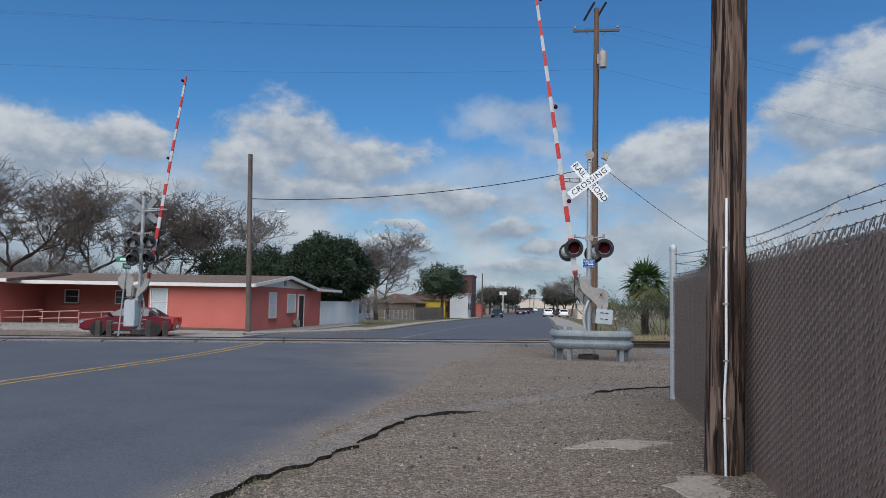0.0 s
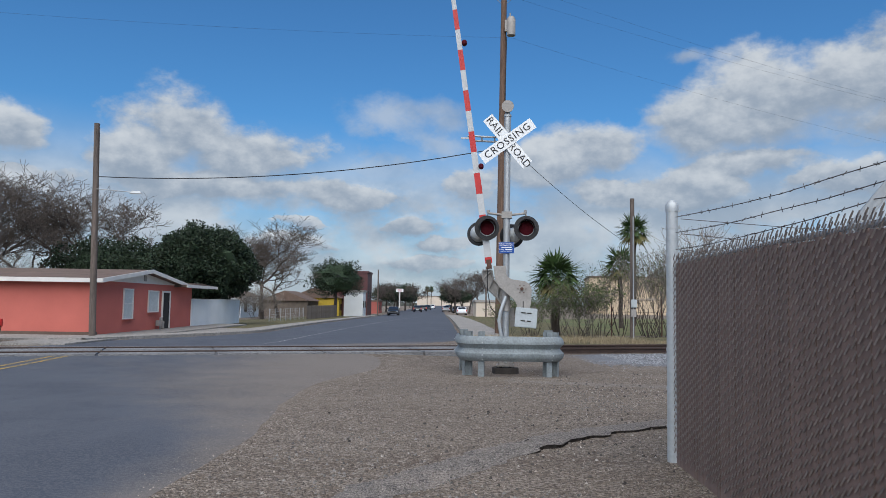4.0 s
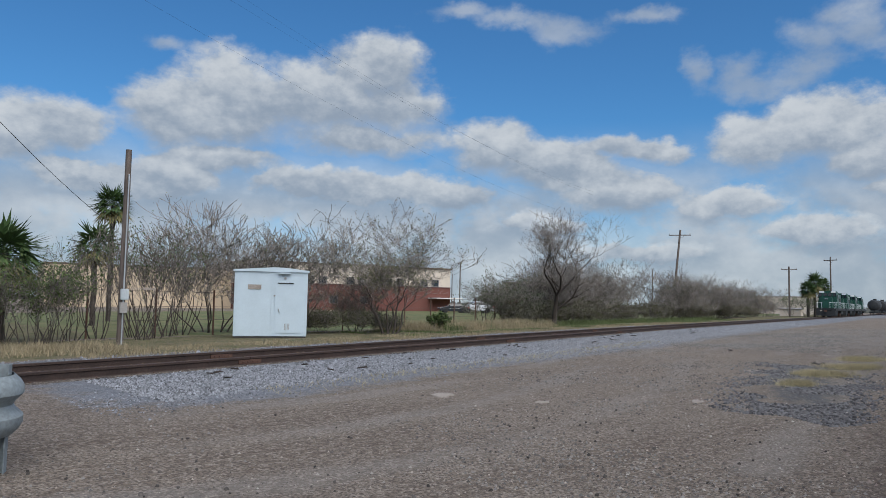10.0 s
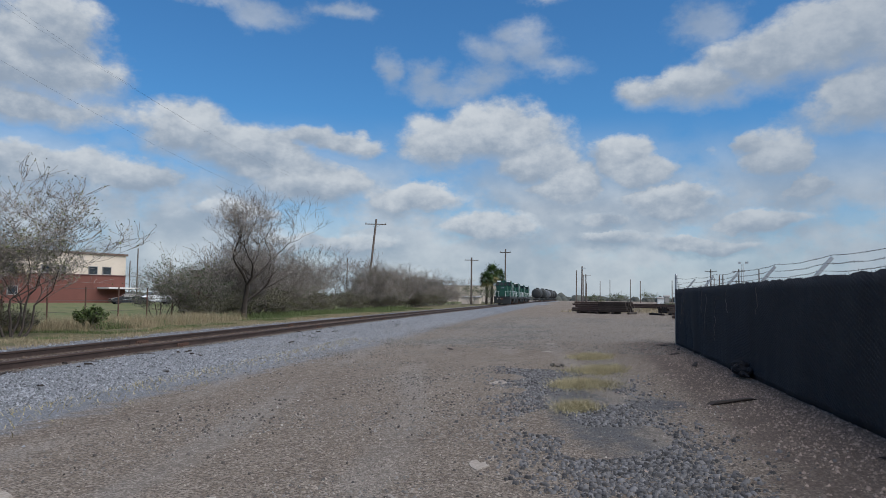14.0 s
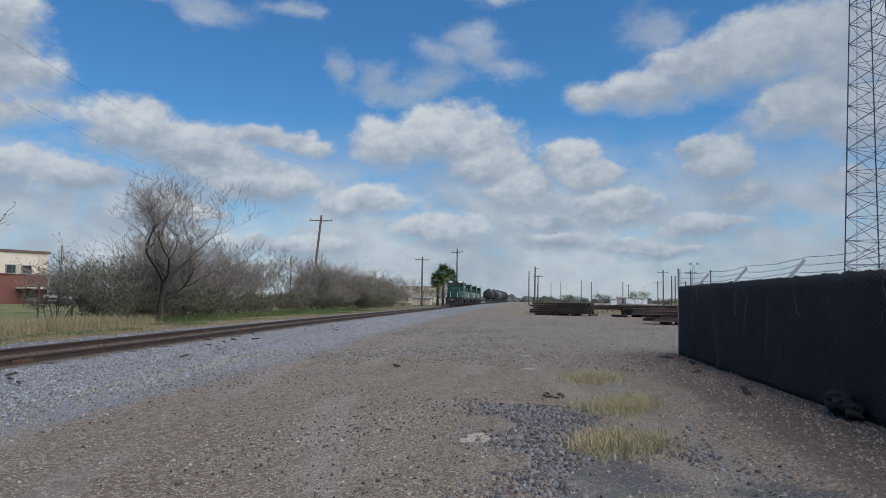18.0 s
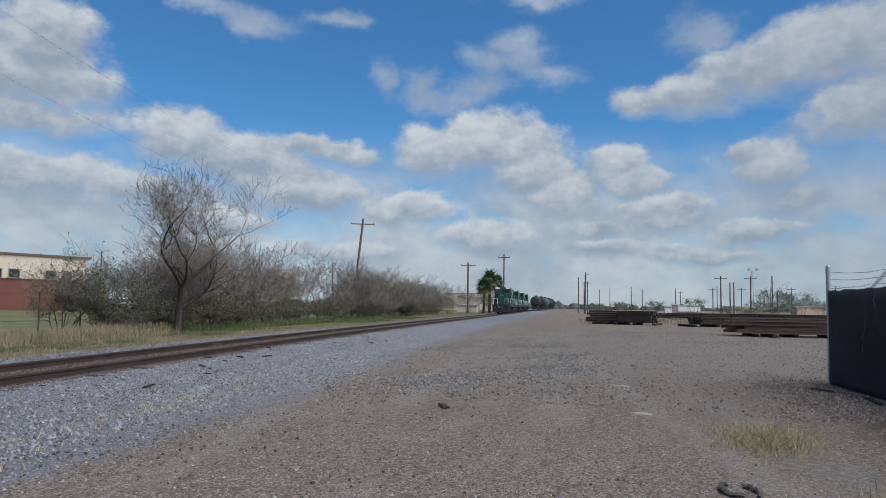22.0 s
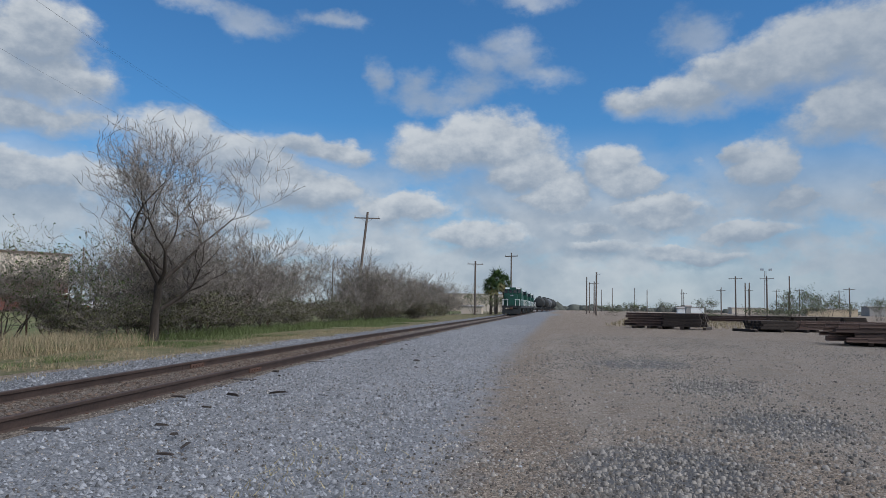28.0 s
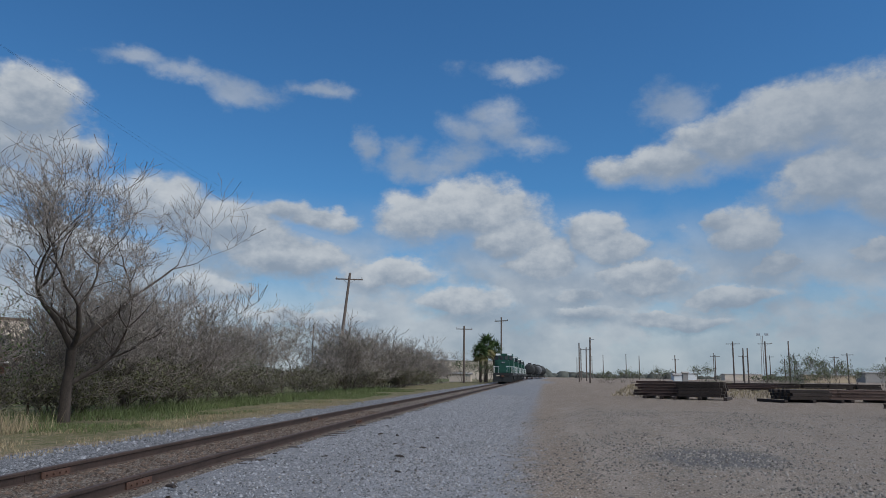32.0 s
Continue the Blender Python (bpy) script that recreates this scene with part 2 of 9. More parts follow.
def bevelled(bm, width=0.01, segments=1):
    bmesh.ops.bevel(bm, geom=list(bm.edges), offset=width, segments=segments, affect="EDGES", clamp_overlap=True)
    return bm


def tube(bm, pts, radii, n=8, caps=True):
    """A round rod through pts."""
    pts = [Vector(p) for p in pts]
    if not isinstance(radii, (list, tuple)):
        radii = [radii] * len(pts)
    rings = []
    for i, p in enumerate(pts):
        d = (pts[min(i + 1, len(pts) - 1)] - pts[max(i - 1, 0)]).normalized()
        a = d.cross(Vector((0, 0, 1)) if abs(d.z) < 0.9 else Vector((1, 0, 0))).normalized()
        b = d.cross(a)
        rings.append([bm.verts.new(p + (a * math.cos(2 * math.pi * k / n) + b * math.sin(2 * math.pi * k / n)) * radii[i]) for k in range(n)])
    for r, q in zip(rings, rings[1:]):
        for k in range(n):
            bm.faces.new((r[k], r[(k + 1) % n], q[(k + 1) % n], q[k]))
    if caps and n > 2:
        bm.faces.new(rings[0][::-1])
        bm.faces.new(rings[-1])
    return rings


def extrude(bm, outline, depth, m=None, axis="y"):
    """A flat outline of (x, z) points given thickness along y, from -depth / 2 to depth / 2."""
    sides = []
    for d in (-depth / 2, depth / 2):
        row = []
        for x, z in outline:
            p = Vector((x, d, z)) if axis == "y" else Vector((d, x, z)) if axis == "x" else Vector((x, z, d))
            row.append(bm.verts.new(m @ p if m else p))
        sides.append(row)
    a, b = sides
    n = len(outline)
    bm.faces.new(a)
    bm.faces.new(b[::-1])
    for i in range(n):
        bm.faces.new((a[i], b[i], b[(i + 1) % n], a[(i + 1) % n]))


def blob(bm, c, r, seed=0, sub=1, rough=0.25):
    """An uneven lump."""
    made = bmesh.ops.create_icosphere(bm, subdivisions=sub, radius=1.0)["verts"]
    for v in made:
        k = 1 + rough * (noise.noise(v.co * 1.7 + Vector((seed * 3.1, seed * 1.7, 0))) * 2)
        v.co = Vector((c[0] + v.co.x * r[0] * k, c[1] + v.co.y * r[1] * k, c[2] + v.co.z * r[2] * k))


def mesh_of(name, bm, material, smooth=False):
    me = bpy.data.meshes.new(name)
    bmesh.ops.recalc_face_normals(bm, faces=bm.faces)
    bm.to_mesh(me)
    bm.free()
    if material:
        me.materials.append(material)
    if smooth:
        me.polygons.foreach_set("use_smooth", [True] * len(me.polygons))
        try:
            me.set_sharp_from_angle(angle=radians(40))
        except AttributeError:
            pass
    return me


def part(name, bm, material, parent, label="", smooth=False, at=None):
    """One mesh under a thing or under a part."""
    ob = new(name, mesh_of(name, bm, material, smooth))
    ob.parent = parent
    if at is not None:
        ob.matrix_basis = at
    if label:
        ob["label"] = label
    return ob


def piece(name, mesh, parent, m):
    """One more object on a shared mesh."""
    ob = new(name, mesh)
    ob.parent = parent
    ob.matrix_basis = m
    return ob


def thing(name, m, label, category, group="", kind=""):
    ob = new(name)
    ob.empty_display_size = 0.2
    ob.matrix_basis = m
    return tagged(ob, label, category, group, kind)


def solid(name, bm, material, label, category, group="", kind="", smooth=False, m=None):
    """A thing that is one mesh."""
    ob = new(name, mesh_of(name, bm, material, smooth))
    if m is not None:
        ob.matrix_basis = m
    return tagged(ob, label, category, group, kind)


def raw(name, verts, faces, material, smooth=False):
    me = bpy.data.meshes.new(name)
    me.from_pydata(verts, [], faces)
    if material:
        me.materials.append(material)
    if smooth:
        me.polygons.foreach_set("use_smooth", [True] * len(me.polygons))
    me.update()
    return me


def sstep(a, b, x):
    t = min(1.0, max(0.0, (x - a) / (b - a)))
    return t * t * (3 - 2 * t)


# ---- the lie of the land: the street runs along ST, the track along TR ----
ST = Vector((0.075, 0.9972, 0))
SN = Vector((0.9972, -0.075, 0))


def rail_y(x):
    """The near rail's line."""
    if x < 30:
        return 23.4 + 0.272 * (x - 4)
    if x < 50:
        k = x - 30
        return 30.47 + 0.272 * k - 0.001 * k * k
    return 35.51 + 0.232 * (x - 50)


def rail_dir(x):
    k = rail_y(x + 0.5) - rail_y(x - 0.5)
    return Vector((1, k, 0)).normalized()


def beyond(x, y):
    """How far a place lies beyond the near rail, square to the track."""
    return (y - rail_y(x)) * 0.968


def street_x(y):
    """The street's middle line."""
    return -9.3 + 0.075 * (y - 10)


def ground_z(x, y):
    d = beyond(x, y)
    left = sstep(6, -10, x)
    z = -(0.08 + 0.40 * left) * sstep(2.5, 14, d) - 0.65 * sstep(45, 140, y) * sstep(34, 14, x)
    road = sstep(9.0, 6.0, abs(x - street_x(y) - 0.6))
    return z + 0.11 * road * math.exp(-((d - 0.7) / 3.0) ** 2)

# ---- materials ----


def mat(name, base, rough=0.7, metal=0.0, var=0.15, scale=4.0, fine=40.0, bump=0.15, tint=None, island=0.0, spec=0.4, coords="Object", emit=0.0, grain=None):
    """A surface with stains at one scale and grain at another."""
    m = bpy.data.materials.new(name)
    m.use_nodes = True
    t = m.node_tree
    n, l = t.nodes, t.links
    b = n["Principled BSDF"]
    b.inputs["Roughness"].default_value, b.inputs["Metallic"].default_value = rough, metal
    b.inputs["Specular IOR Level"].default_value = spec
    tc = n.new("ShaderNodeTexCoord")
    src = tc.outputs[coords]
    if grain:
        mp = n.new("ShaderNodeMapping")
        mp.inputs["Scale"].default_value = grain
        l.new(src, mp.inputs[0])
        src = mp.outputs[0]
    big, small = n.new("ShaderNodeTexNoise"), n.new("ShaderNodeTexNoise")
    for node, s, d in ((big, scale, 5), (small, fine, 3)):
        node.inputs["Scale"].default_value, node.inputs["Detail"].default_value = s, d
        l.new(src, node.inputs["Vector"])
    dark = [c * (1 - 2.2 * var) for c in base]
    light = [min(1, c * (1 + 1.6 * var)) for c in base] if not tint else tint
    r = n.new("ShaderNodeValToRGB")
    r.color_ramp.elements[0].position, r.color_ramp.elements[1].position = 0.28, 0.72
    r.color_ramp.elements[0].color, r.color_ramp.elements[1].color = (*dark, 1), (*light, 1)
    mx = n.new("ShaderNodeMath")
    mx.operation = "MULTIPLY_ADD"
    l.new(small.outputs[0], mx.inputs[0])
    mx.inputs[1].default_value = 0.5
    hf = n.new("ShaderNodeMath")
    hf.operation = "MULTIPLY"
    hf.inputs[1].default_value = 0.5
    l.new(big.outputs[0], hf.inputs[0])
    l.new(hf.outputs[0], mx.inputs[2])
    l.new(mx.outputs[0], r.inputs[0])
    out = r.outputs[0]
    if island:
        g = n.new("ShaderNodeNewGeometry")
        oi = n.new("ShaderNodeObjectInfo")
        ad = n.new("ShaderNodeMath")
        l.new(g.outputs["Random Per Island"], ad.inputs[0])
        l.new(oi.outputs["Random"], ad.inputs[1])
        fr = n.new("ShaderNodeMath")
        fr.operation = "FRACT"
        l.new(ad.outputs[0], fr.inputs[0])
        mr = n.new("ShaderNodeMapRange")
        mr.inputs["To Min"].default_value, mr.inputs["To Max"].default_value = 1 - island, 1 + island
        l.new(fr.outputs[0], mr.inputs[0])
        hv = n.new("ShaderNodeHueSaturation")
        l.new(mr.outputs[0], hv.inputs["Value"])
        l.new(out, hv.inputs["Color"])
        out = hv.outputs[0]
    l.new(out, b.inputs["Base Color"])
    if emit:
        l.new(out, b.inputs["Emission Color"])
        b.inputs["Emission Strength"].default_value = emit
    if bump:
        bp = n.new("ShaderNodeBump")
        bp.inputs["Strength"].default_value, bp.inputs["Distance"].default_value = bump, 0.01
        l.new(mx.outputs[0], bp.inputs["Height"])
        l.new(bp.outputs[0], b.inputs["Normal"])
    return m


def zone(m, attr, colour, ragged=1.0, scale=1.2, lo=0.3, hi=0.7, tones=(0.1, 0.35)):
    """Mixes another soil into a ground material where the mesh's named value is high, with a ragged edge."""
    n, l = m.node_tree.nodes, m.node_tree.links
    b = n["Principled BSDF"]
    old = b.inputs["Base Color"].links[0].from_socket
    at = n.new("ShaderNodeAttribute")
    at.attribute_name = attr
    tc = n.new("ShaderNodeTexCoord")
    nz = n.new("ShaderNodeTexNoise")
    nz.inputs["Scale"].default_value, nz.inputs["Detail"].default_value, nz.inputs["Roughness"].default_value = scale, 8, 0.68
    l.new(tc.outputs["Object"], nz.inputs["Vector"])
    md = n.new("ShaderNodeMath")
    md.operation = "MULTIPLY_ADD"
    l.new(nz.outputs[0], md.inputs[0])
    md.inputs[1].default_value = ragged
    l.new(at.outputs["Fac"], md.inputs[2])
    r = n.new("ShaderNodeMapRange")
    r.interpolation_type = "SMOOTHSTEP"
    r.inputs[1].default_value, r.inputs[2].default_value = lo + ragged * 0.5, hi + ragged * 0.5
    l.new(md.outputs[0], r.inputs[0])
    # the soil below keeps its grain: its own tone scales the new one
    bw = n.new("ShaderNodeRGBToBW")
    l.new(old, bw.inputs[0])
    gr = n.new("ShaderNodeMapRange")
    gr.inputs[1].default_value, gr.inputs[2].default_value, gr.inputs[3].default_value, gr.inputs[4].default_value = *tones, 0.6, 1.4
    l.new(bw.outputs[0], gr.inputs[0])
    hv = n.new("ShaderNodeHueSaturation")
    hv.inputs["Color"].default_value = (*colour, 1)
    l.new(gr.outputs[0], hv.inputs["Value"])
    mx = n.new("ShaderNodeMix")
    mx.data_type = "RGBA"
    l.new(r.outputs[0], mx.inputs[0])
    l.new(old, mx.inputs[6])
    l.new(hv.outputs[0], mx.inputs[7])
    l.new(mx.outputs[2], b.inputs["Base Color"])


def layered(name, colours, scales, bump=0.5, rough=0.95, dist=0.02, stretch=False, grit=0.0):
    """Ground: colours mixed by noises of several sizes, with relief at the finest."""
    m = bpy.data.materials.new(name)
    m.use_nodes = True
    t = m.node_tree
    n, l = t.nodes, t.links
    b = n["Principled BSDF"]
    b.inputs["Roughness"].default_value = rough
    b.inputs["Specular IOR Level"].default_value = 0.15
    tc = n.new("ShaderNodeTexCoord")
    out = None
    last = None
    for i, (c, s) in enumerate(zip(colours, [0] + list(scales))):
        if out is None:
            rgb = n.new("ShaderNodeRGB")
            rgb.outputs[0].default_value = (*c, 1)
            out = rgb.outputs[0]
            continue
        nz = n.new("ShaderNodeTexNoise")
        nz.inputs["Scale"].default_value, nz.inputs["Detail"].default_value, nz.inputs["Roughness"].default_value = s, 5, 0.62
        mp = n.new("ShaderNodeMapping")
        mp.inputs["Location"].default_value = (i * 7.3, i * 3.1, 0)
        if s < 3 and stretch:
            mp.inputs["Rotation"].default_value = (0, 0, radians(-15))
            mp.inputs["Scale"].default_value = (0.3, 1.3, 1)
        l.new(tc.outputs["Object"], mp.inputs[0])
        l.new(mp.outputs[0], nz.inputs["Vector"])
        r = n.new("ShaderNodeMapRange")
        r.interpolation_type = "SMOOTHSTEP"
        r.inputs[1].default_value, r.inputs[2].default_value = 0.42, 0.62
        l.new(nz.outputs[0], r.inputs[0])
        mx = n.new("ShaderNodeMix")
        mx.data_type = "RGBA"
        l.new(r.outputs[0], mx.inputs[0])
        l.new(out, mx.inputs[6])
        mx.inputs[7].default_value = (*c, 1)
        out = mx.outputs[2]
        last = nz.outputs[0]
    vo = n.new("ShaderNodeTexVoronoi")
    vo.inputs["Scale"].default_value = scales[-1] * 1.7
    l.new(tc.outputs["Object"], vo.inputs["Vector"])
    ad = n.new("ShaderNodeMath")
    ad.operation = "SUBTRACT"
    l.new(last, ad.inputs[0])
    l.new(vo.outputs["Distance"], ad.inputs[1])
    if grit:
        # single stones of unlike tone
        sp = n.new("ShaderNodeSeparateColor")
        l.new(vo.outputs["Color"], sp.inputs[0])
        gr = n.new("ShaderNodeMapRange")
        gr.inputs["To Min"].default_value, gr.inputs["To Max"].default_value = 1 - grit, 1 + grit
        l.new(sp.outputs[0], gr.inputs[0])
        hv = n.new("ShaderNodeHueSaturation")
        l.new(gr.outputs[0], hv.inputs["Value"])
        l.new(out, hv.inputs["Color"])
        out = hv.outputs[0]
    bp = n.new("ShaderNodeBump")
    bp.inputs["Strength"].default_value, bp.inputs["Distance"].default_value = bump, dist
    l.new(ad.outputs[0], bp.inputs["Height"])
    l.new(bp.outputs[0], b.inputs["Normal"])
    l.new(out, b.inputs["Base Color"])
    return m


M_DIRT = layered("dirt", [(0.212, 0.172, 0.136), (0.272, 0.23, 0.19), (0.14, 0.107, 0.082), (0.258, 0.218, 0.179), (0.172, 0.138, 0.109), (0.298, 0.257, 0.215), (0.10, 0.081, 0.066)], [0.13, 0.45, 1.1, 3.2, 11, 34], 0.9, stretch=True, grit=0.25)
zone(M_DIRT, "pale", (0.245, 0.217, 0.188), 1.1, 1.6)
zone(M_DIRT, "rut", (0.265, 0.232, 0.2), 0.8, 2.6, 0.15, 0.6)
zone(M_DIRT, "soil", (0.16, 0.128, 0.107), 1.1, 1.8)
zone(M_DIRT, "grit", (0.125, 0.125, 0.128), 1.1, 2.4)
zone(M_DIRT, "crushed", (0.185, 0.193, 0.207), 1.0, 2.2, tones=(0.08, 0.27))
M_OLDTAR = layered("old_tar", [(0.16, 0.145, 0.13), (0.22, 0.19, 0.165), (0.11, 0.10, 0.095), (0.27, 0.24, 0.21)], [0.8, 6, 45], 0.8, grit=0.4)
M_ASPHALT = layered("asphalt", [(0.066, 0.075, 0.096), (0.08, 0.089, 0.108), (0.056, 0.064, 0.082), (0.10, 0.106, 0.12)], [0.09, 0.6, 55], 0.35, 0.85, 0.008)
zone(M_ASPHALT, "dust", (0.165, 0.145, 0.128), 0.9, 1.3, 0.15, 1.15, (0.05, 0.12))
M_BALLAST = layered("ballast", [(0.175, 0.183, 0.198), (0.225, 0.233, 0.25), (0.125, 0.13, 0.14), (0.29, 0.30, 0.312), (0.06, 0.062, 0.067)], [0.4, 5, 17, 24], 1.0, 0.9, 0.03, grit=0.45)
M_BED = layered("bed", [(0.10, 0.08, 0.066), (0.15, 0.125, 0.105), (0.055, 0.042, 0.034), (0.20, 0.175, 0.15)], [1.2, 8, 26], 1.0, 0.95, 0.03, grit=0.5)
M_VERGE = layered("verge", [(0.13, 0.13, 0.055), (0.20, 0.17, 0.105), (0.085, 0.10, 0.04), (0.23, 0.195, 0.13), (0.11, 0.10, 0.055)], [0.35, 1.3, 4, 24], 0.9, 0.95, 0.04)
M_FIELD = layered("field", [(0.075, 0.10, 0.038), (0.12, 0.125, 0.055), (0.16, 0.15, 0.08)], [0.08, 1.1], 0.5)
M_CONCRETE = layered("concrete", [(0.27, 0.255, 0.235), (0.33, 0.31, 0.285), (0.20, 0.19, 0.175)], [0.8, 9], 0.3)
M_PANEL = layered("panel", [(0.17, 0.175, 0.18), (0.24, 0.24, 0.24), (0.12, 0.12, 0.125)], [0.9, 12], 0.3)
M_YELLOW = layered("yellow_paint", [(0.42, 0.28, 0.08), (0.30, 0.22, 0.10), (0.10, 0.10, 0.095)], [1.5, 20], 0.2)
M_FADED = layered("faded_paint", [(0.30, 0.305, 0.31), (0.18, 0.18, 0.185), (0.10, 0.10, 0.11)], [1.5, 16], 0.2)
M_PALE = layered("caliche", [(0.28, 0.245, 0.21), (0.22, 0.185, 0.155), (0.33, 0.295, 0.255)], [5, 22], 0.4)
M_STONE = mat("ballast_stone", (0.18, 0.188, 0.202), 0.9, var=0.2, scale=8, fine=60, bump=0, island=0.7)
M_PEBBLE = mat("pebble", (0.24, 0.208, 0.176), 0.9, var=0.12, scale=8, fine=60, bump=0, island=0.7)
M_PEBBLE5 = mat("pebble_pale", (0.31, 0.285, 0.25), 0.9, var=0.12, scale=8, fine=60, bump=0, island=0.4)
M_PEBBLE2 = mat("pebble_grey", (0.16, 0.15, 0.138), 0.9, var=0.12, scale=8, fine=60, bump=0, island=0.6)
M_CLOD = mat("clod", (0.085, 0.075, 0.067), 0.95, var=0.12, scale=8, fine=60, bump=0, island=0.6)
M_PEBBLE4 = mat("pebble_dark", (0.105, 0.103, 0.106), 0.9, var=0.12, scale=8, fine=60, bump=0, island=0.7)
M_PEBBLE3 = mat("pebble_red", (0.20, 0.158, 0.135), 0.9, var=0.12, scale=8, fine=60, bump=0, island=0.6)
M_LITTER = mat("litter", (0.085, 0.06, 0.045), 0.95, var=0.2, scale=8, fine=60, bump=0, island=0.6)
M_RUST = mat("rail_rust", (0.046, 0.029, 0.023), 0.75, var=0.25, scale=2, fine=30, grain=(1, 1, 1))
M_RUST2 = mat("rust_plate", (0.09, 0.048, 0.034), 0.85, var=0.25, scale=6, fine=40)
M_TIE = mat("tie_timber", (0.032, 0.024, 0.02), 0.9, var=0.3, scale=3, fine=30, island=0.35)
M_SLAT = mat("brown_slat", (0.195, 0.137, 0.117), 0.55, var=0.1, scale=2, fine=20, bump=0.05, island=0.12)
M_WIRE = mat("wire", (0.28, 0.245, 0.225), 0.5, 0.15, var=0.15, scale=10)
M_BLACKMESH = mat("black_screen", (0.019, 0.0165, 0.0175), 0.75, var=0.2, scale=0.6, fine=25, bump=0.3)
M_BLACKWIRE = mat("black_wire", (0.035, 0.034, 0.034), 0.5, 0.3, var=0.2, scale=10)
M_BARB = mat("barbed_wire", (0.10, 0.085, 0.08), 0.7, 0.5, var=0.2, scale=10)
M_GALV = mat("galvanised", (0.37, 0.39, 0.40), 0.45, 0.4, var=0.10, scale=3, fine=25, bump=0.08)
M_WBEAM = mat("guard_rail_steel", (0.195, 0.225, 0.235), 0.65, 0.0, var=0.2, scale=3, fine=30, bump=0.1)
M_POST = mat("silver_paint", (0.42, 0.45, 0.46), 0.5, 0.3, var=0.08, scale=4, fine=25, bump=0.08)
M_PUTTY = mat("grey_casting", (0.30, 0.285, 0.265), 0.6, 0.1, var=0.12, scale=5, fine=30, bump=0.15)
M_WHITEBOX = mat("white_enamel", (0.40, 0.44, 0.455), 0.5, var=0.08, scale=5, fine=30, bump=0.05)
M_SIGNW = mat("sign_white", (0.74, 0.76, 0.76), 0.5, var=0.05, scale=6, fine=30, bump=0.0)
M_INK = mat("black_ink", (0.012, 0.012, 0.013), 0.6, var=0.05, bump=0)
M_BLUE = mat("sign_blue", (0.008, 0.065, 0.28), 0.6, var=0.06, bump=0)
M_CYAN = mat("sign_cyan", (0.015, 0.21, 0.40), 0.4, var=0.06, bump=0)
M_RED = mat("reflective_red", (0.46, 0.022, 0.02), 0.45, var=0.12, scale=5, bump=0)
M_LENS = mat("red_lens", (0.075, 0.008, 0.013), 0.8, spec=0.1, var=0.15, scale=12, fine=60, bump=0.1)
M_HOOD = mat("black_hood", (0.014, 0.014, 0.015), 0.45, var=0.15, scale=8, fine=50, bump=0.05)
M_RUBBER = mat("rubber", (0.018, 0.018, 0.019), 0.8, var=0.15)
M_CABLE = mat("cable", (0.012, 0.012, 0.013), 0.6, var=0.05, bump=0)
M_POLEWOOD = mat("pole_wood", (0.14, 0.088, 0.062), 0.9, var=0.33, scale=2.2, fine=14, bump=0.9, grain=(9, 9, 0.5))
M_POLEWOOD2 = mat("grey_pole_wood", (0.125, 0.10, 0.085), 0.9, var=0.3, scale=1.5, fine=10, bump=0.5, grain=(6, 6, 0.4))
M_PINK = mat("pink_stucco", (0.50, 0.135, 0.105), 0.85, var=0.07, scale=0.7, fine=45, bump=0.25)
M_PINK2 = mat("darker_pink", (0.36, 0.10, 0.08), 0.85, var=0.08, scale=1.5, fine=45, bump=0.2)
M_TRIM = mat("white_trim", (0.66, 0.64, 0.60), 0.6, var=0.07, scale=2, fine=25, bump=0.08)
M_ROOF = mat("roof_shingle", (0.135, 0.095, 0.075), 0.95, var=0.18, scale=1.2, fine=18, bump=0.5)
M_GLASS = mat("window_glass", (0.03, 0.036, 0.042), 0.25, var=0.2, scale=0.8, fine=6, bump=0.02, spec=0.5)
M_BLIND = mat("window_blind", (0.46, 0.50, 0.50), 0.5, var=0.1, scale=2, fine=8, bump=0.05)
M_DARK = mat("dark_opening", (0.02, 0.018, 0.017), 0.8, var=0.1)
M_SHED = mat("pale_blue_steel", (0.45, 0.53, 0.57), 0.5, var=0.05, scale=1.5, fine=30, bump=0.05)
M_WHITEWALL = mat("white_wall", (0.72, 0.74, 0.73), 0.7, var=0.06, scale=0.8, fine=20, bump=0.1)
M_BRICK = mat("red_brick", (0.15, 0.06, 0.047), 0.9, var=0.10, scale=0.5, fine=12, bump=0.2)
M_CREAM = mat("cream_block", (0.58, 0.50, 0.41), 0.9, var=0.07, scale=0.4, fine=10, bump=0.15)
M_FENCEWOOD = mat("fence_wood", (0.19, 0.155, 0.125), 0.9, var=0.2, scale=2, fine=14, island=0.3)
M_YWALL = mat("yellow_wall", (0.48, 0.34, 0.04), 0.8, var=0.06)
M_MAROON = mat("maroon_panel", (0.085, 0.03, 0.03), 0.6, var=0.1)
M_SIGNGREEN = mat("sign_green", (0.008, 0.22, 0.10), 0.4, var=0.05, bump=0)
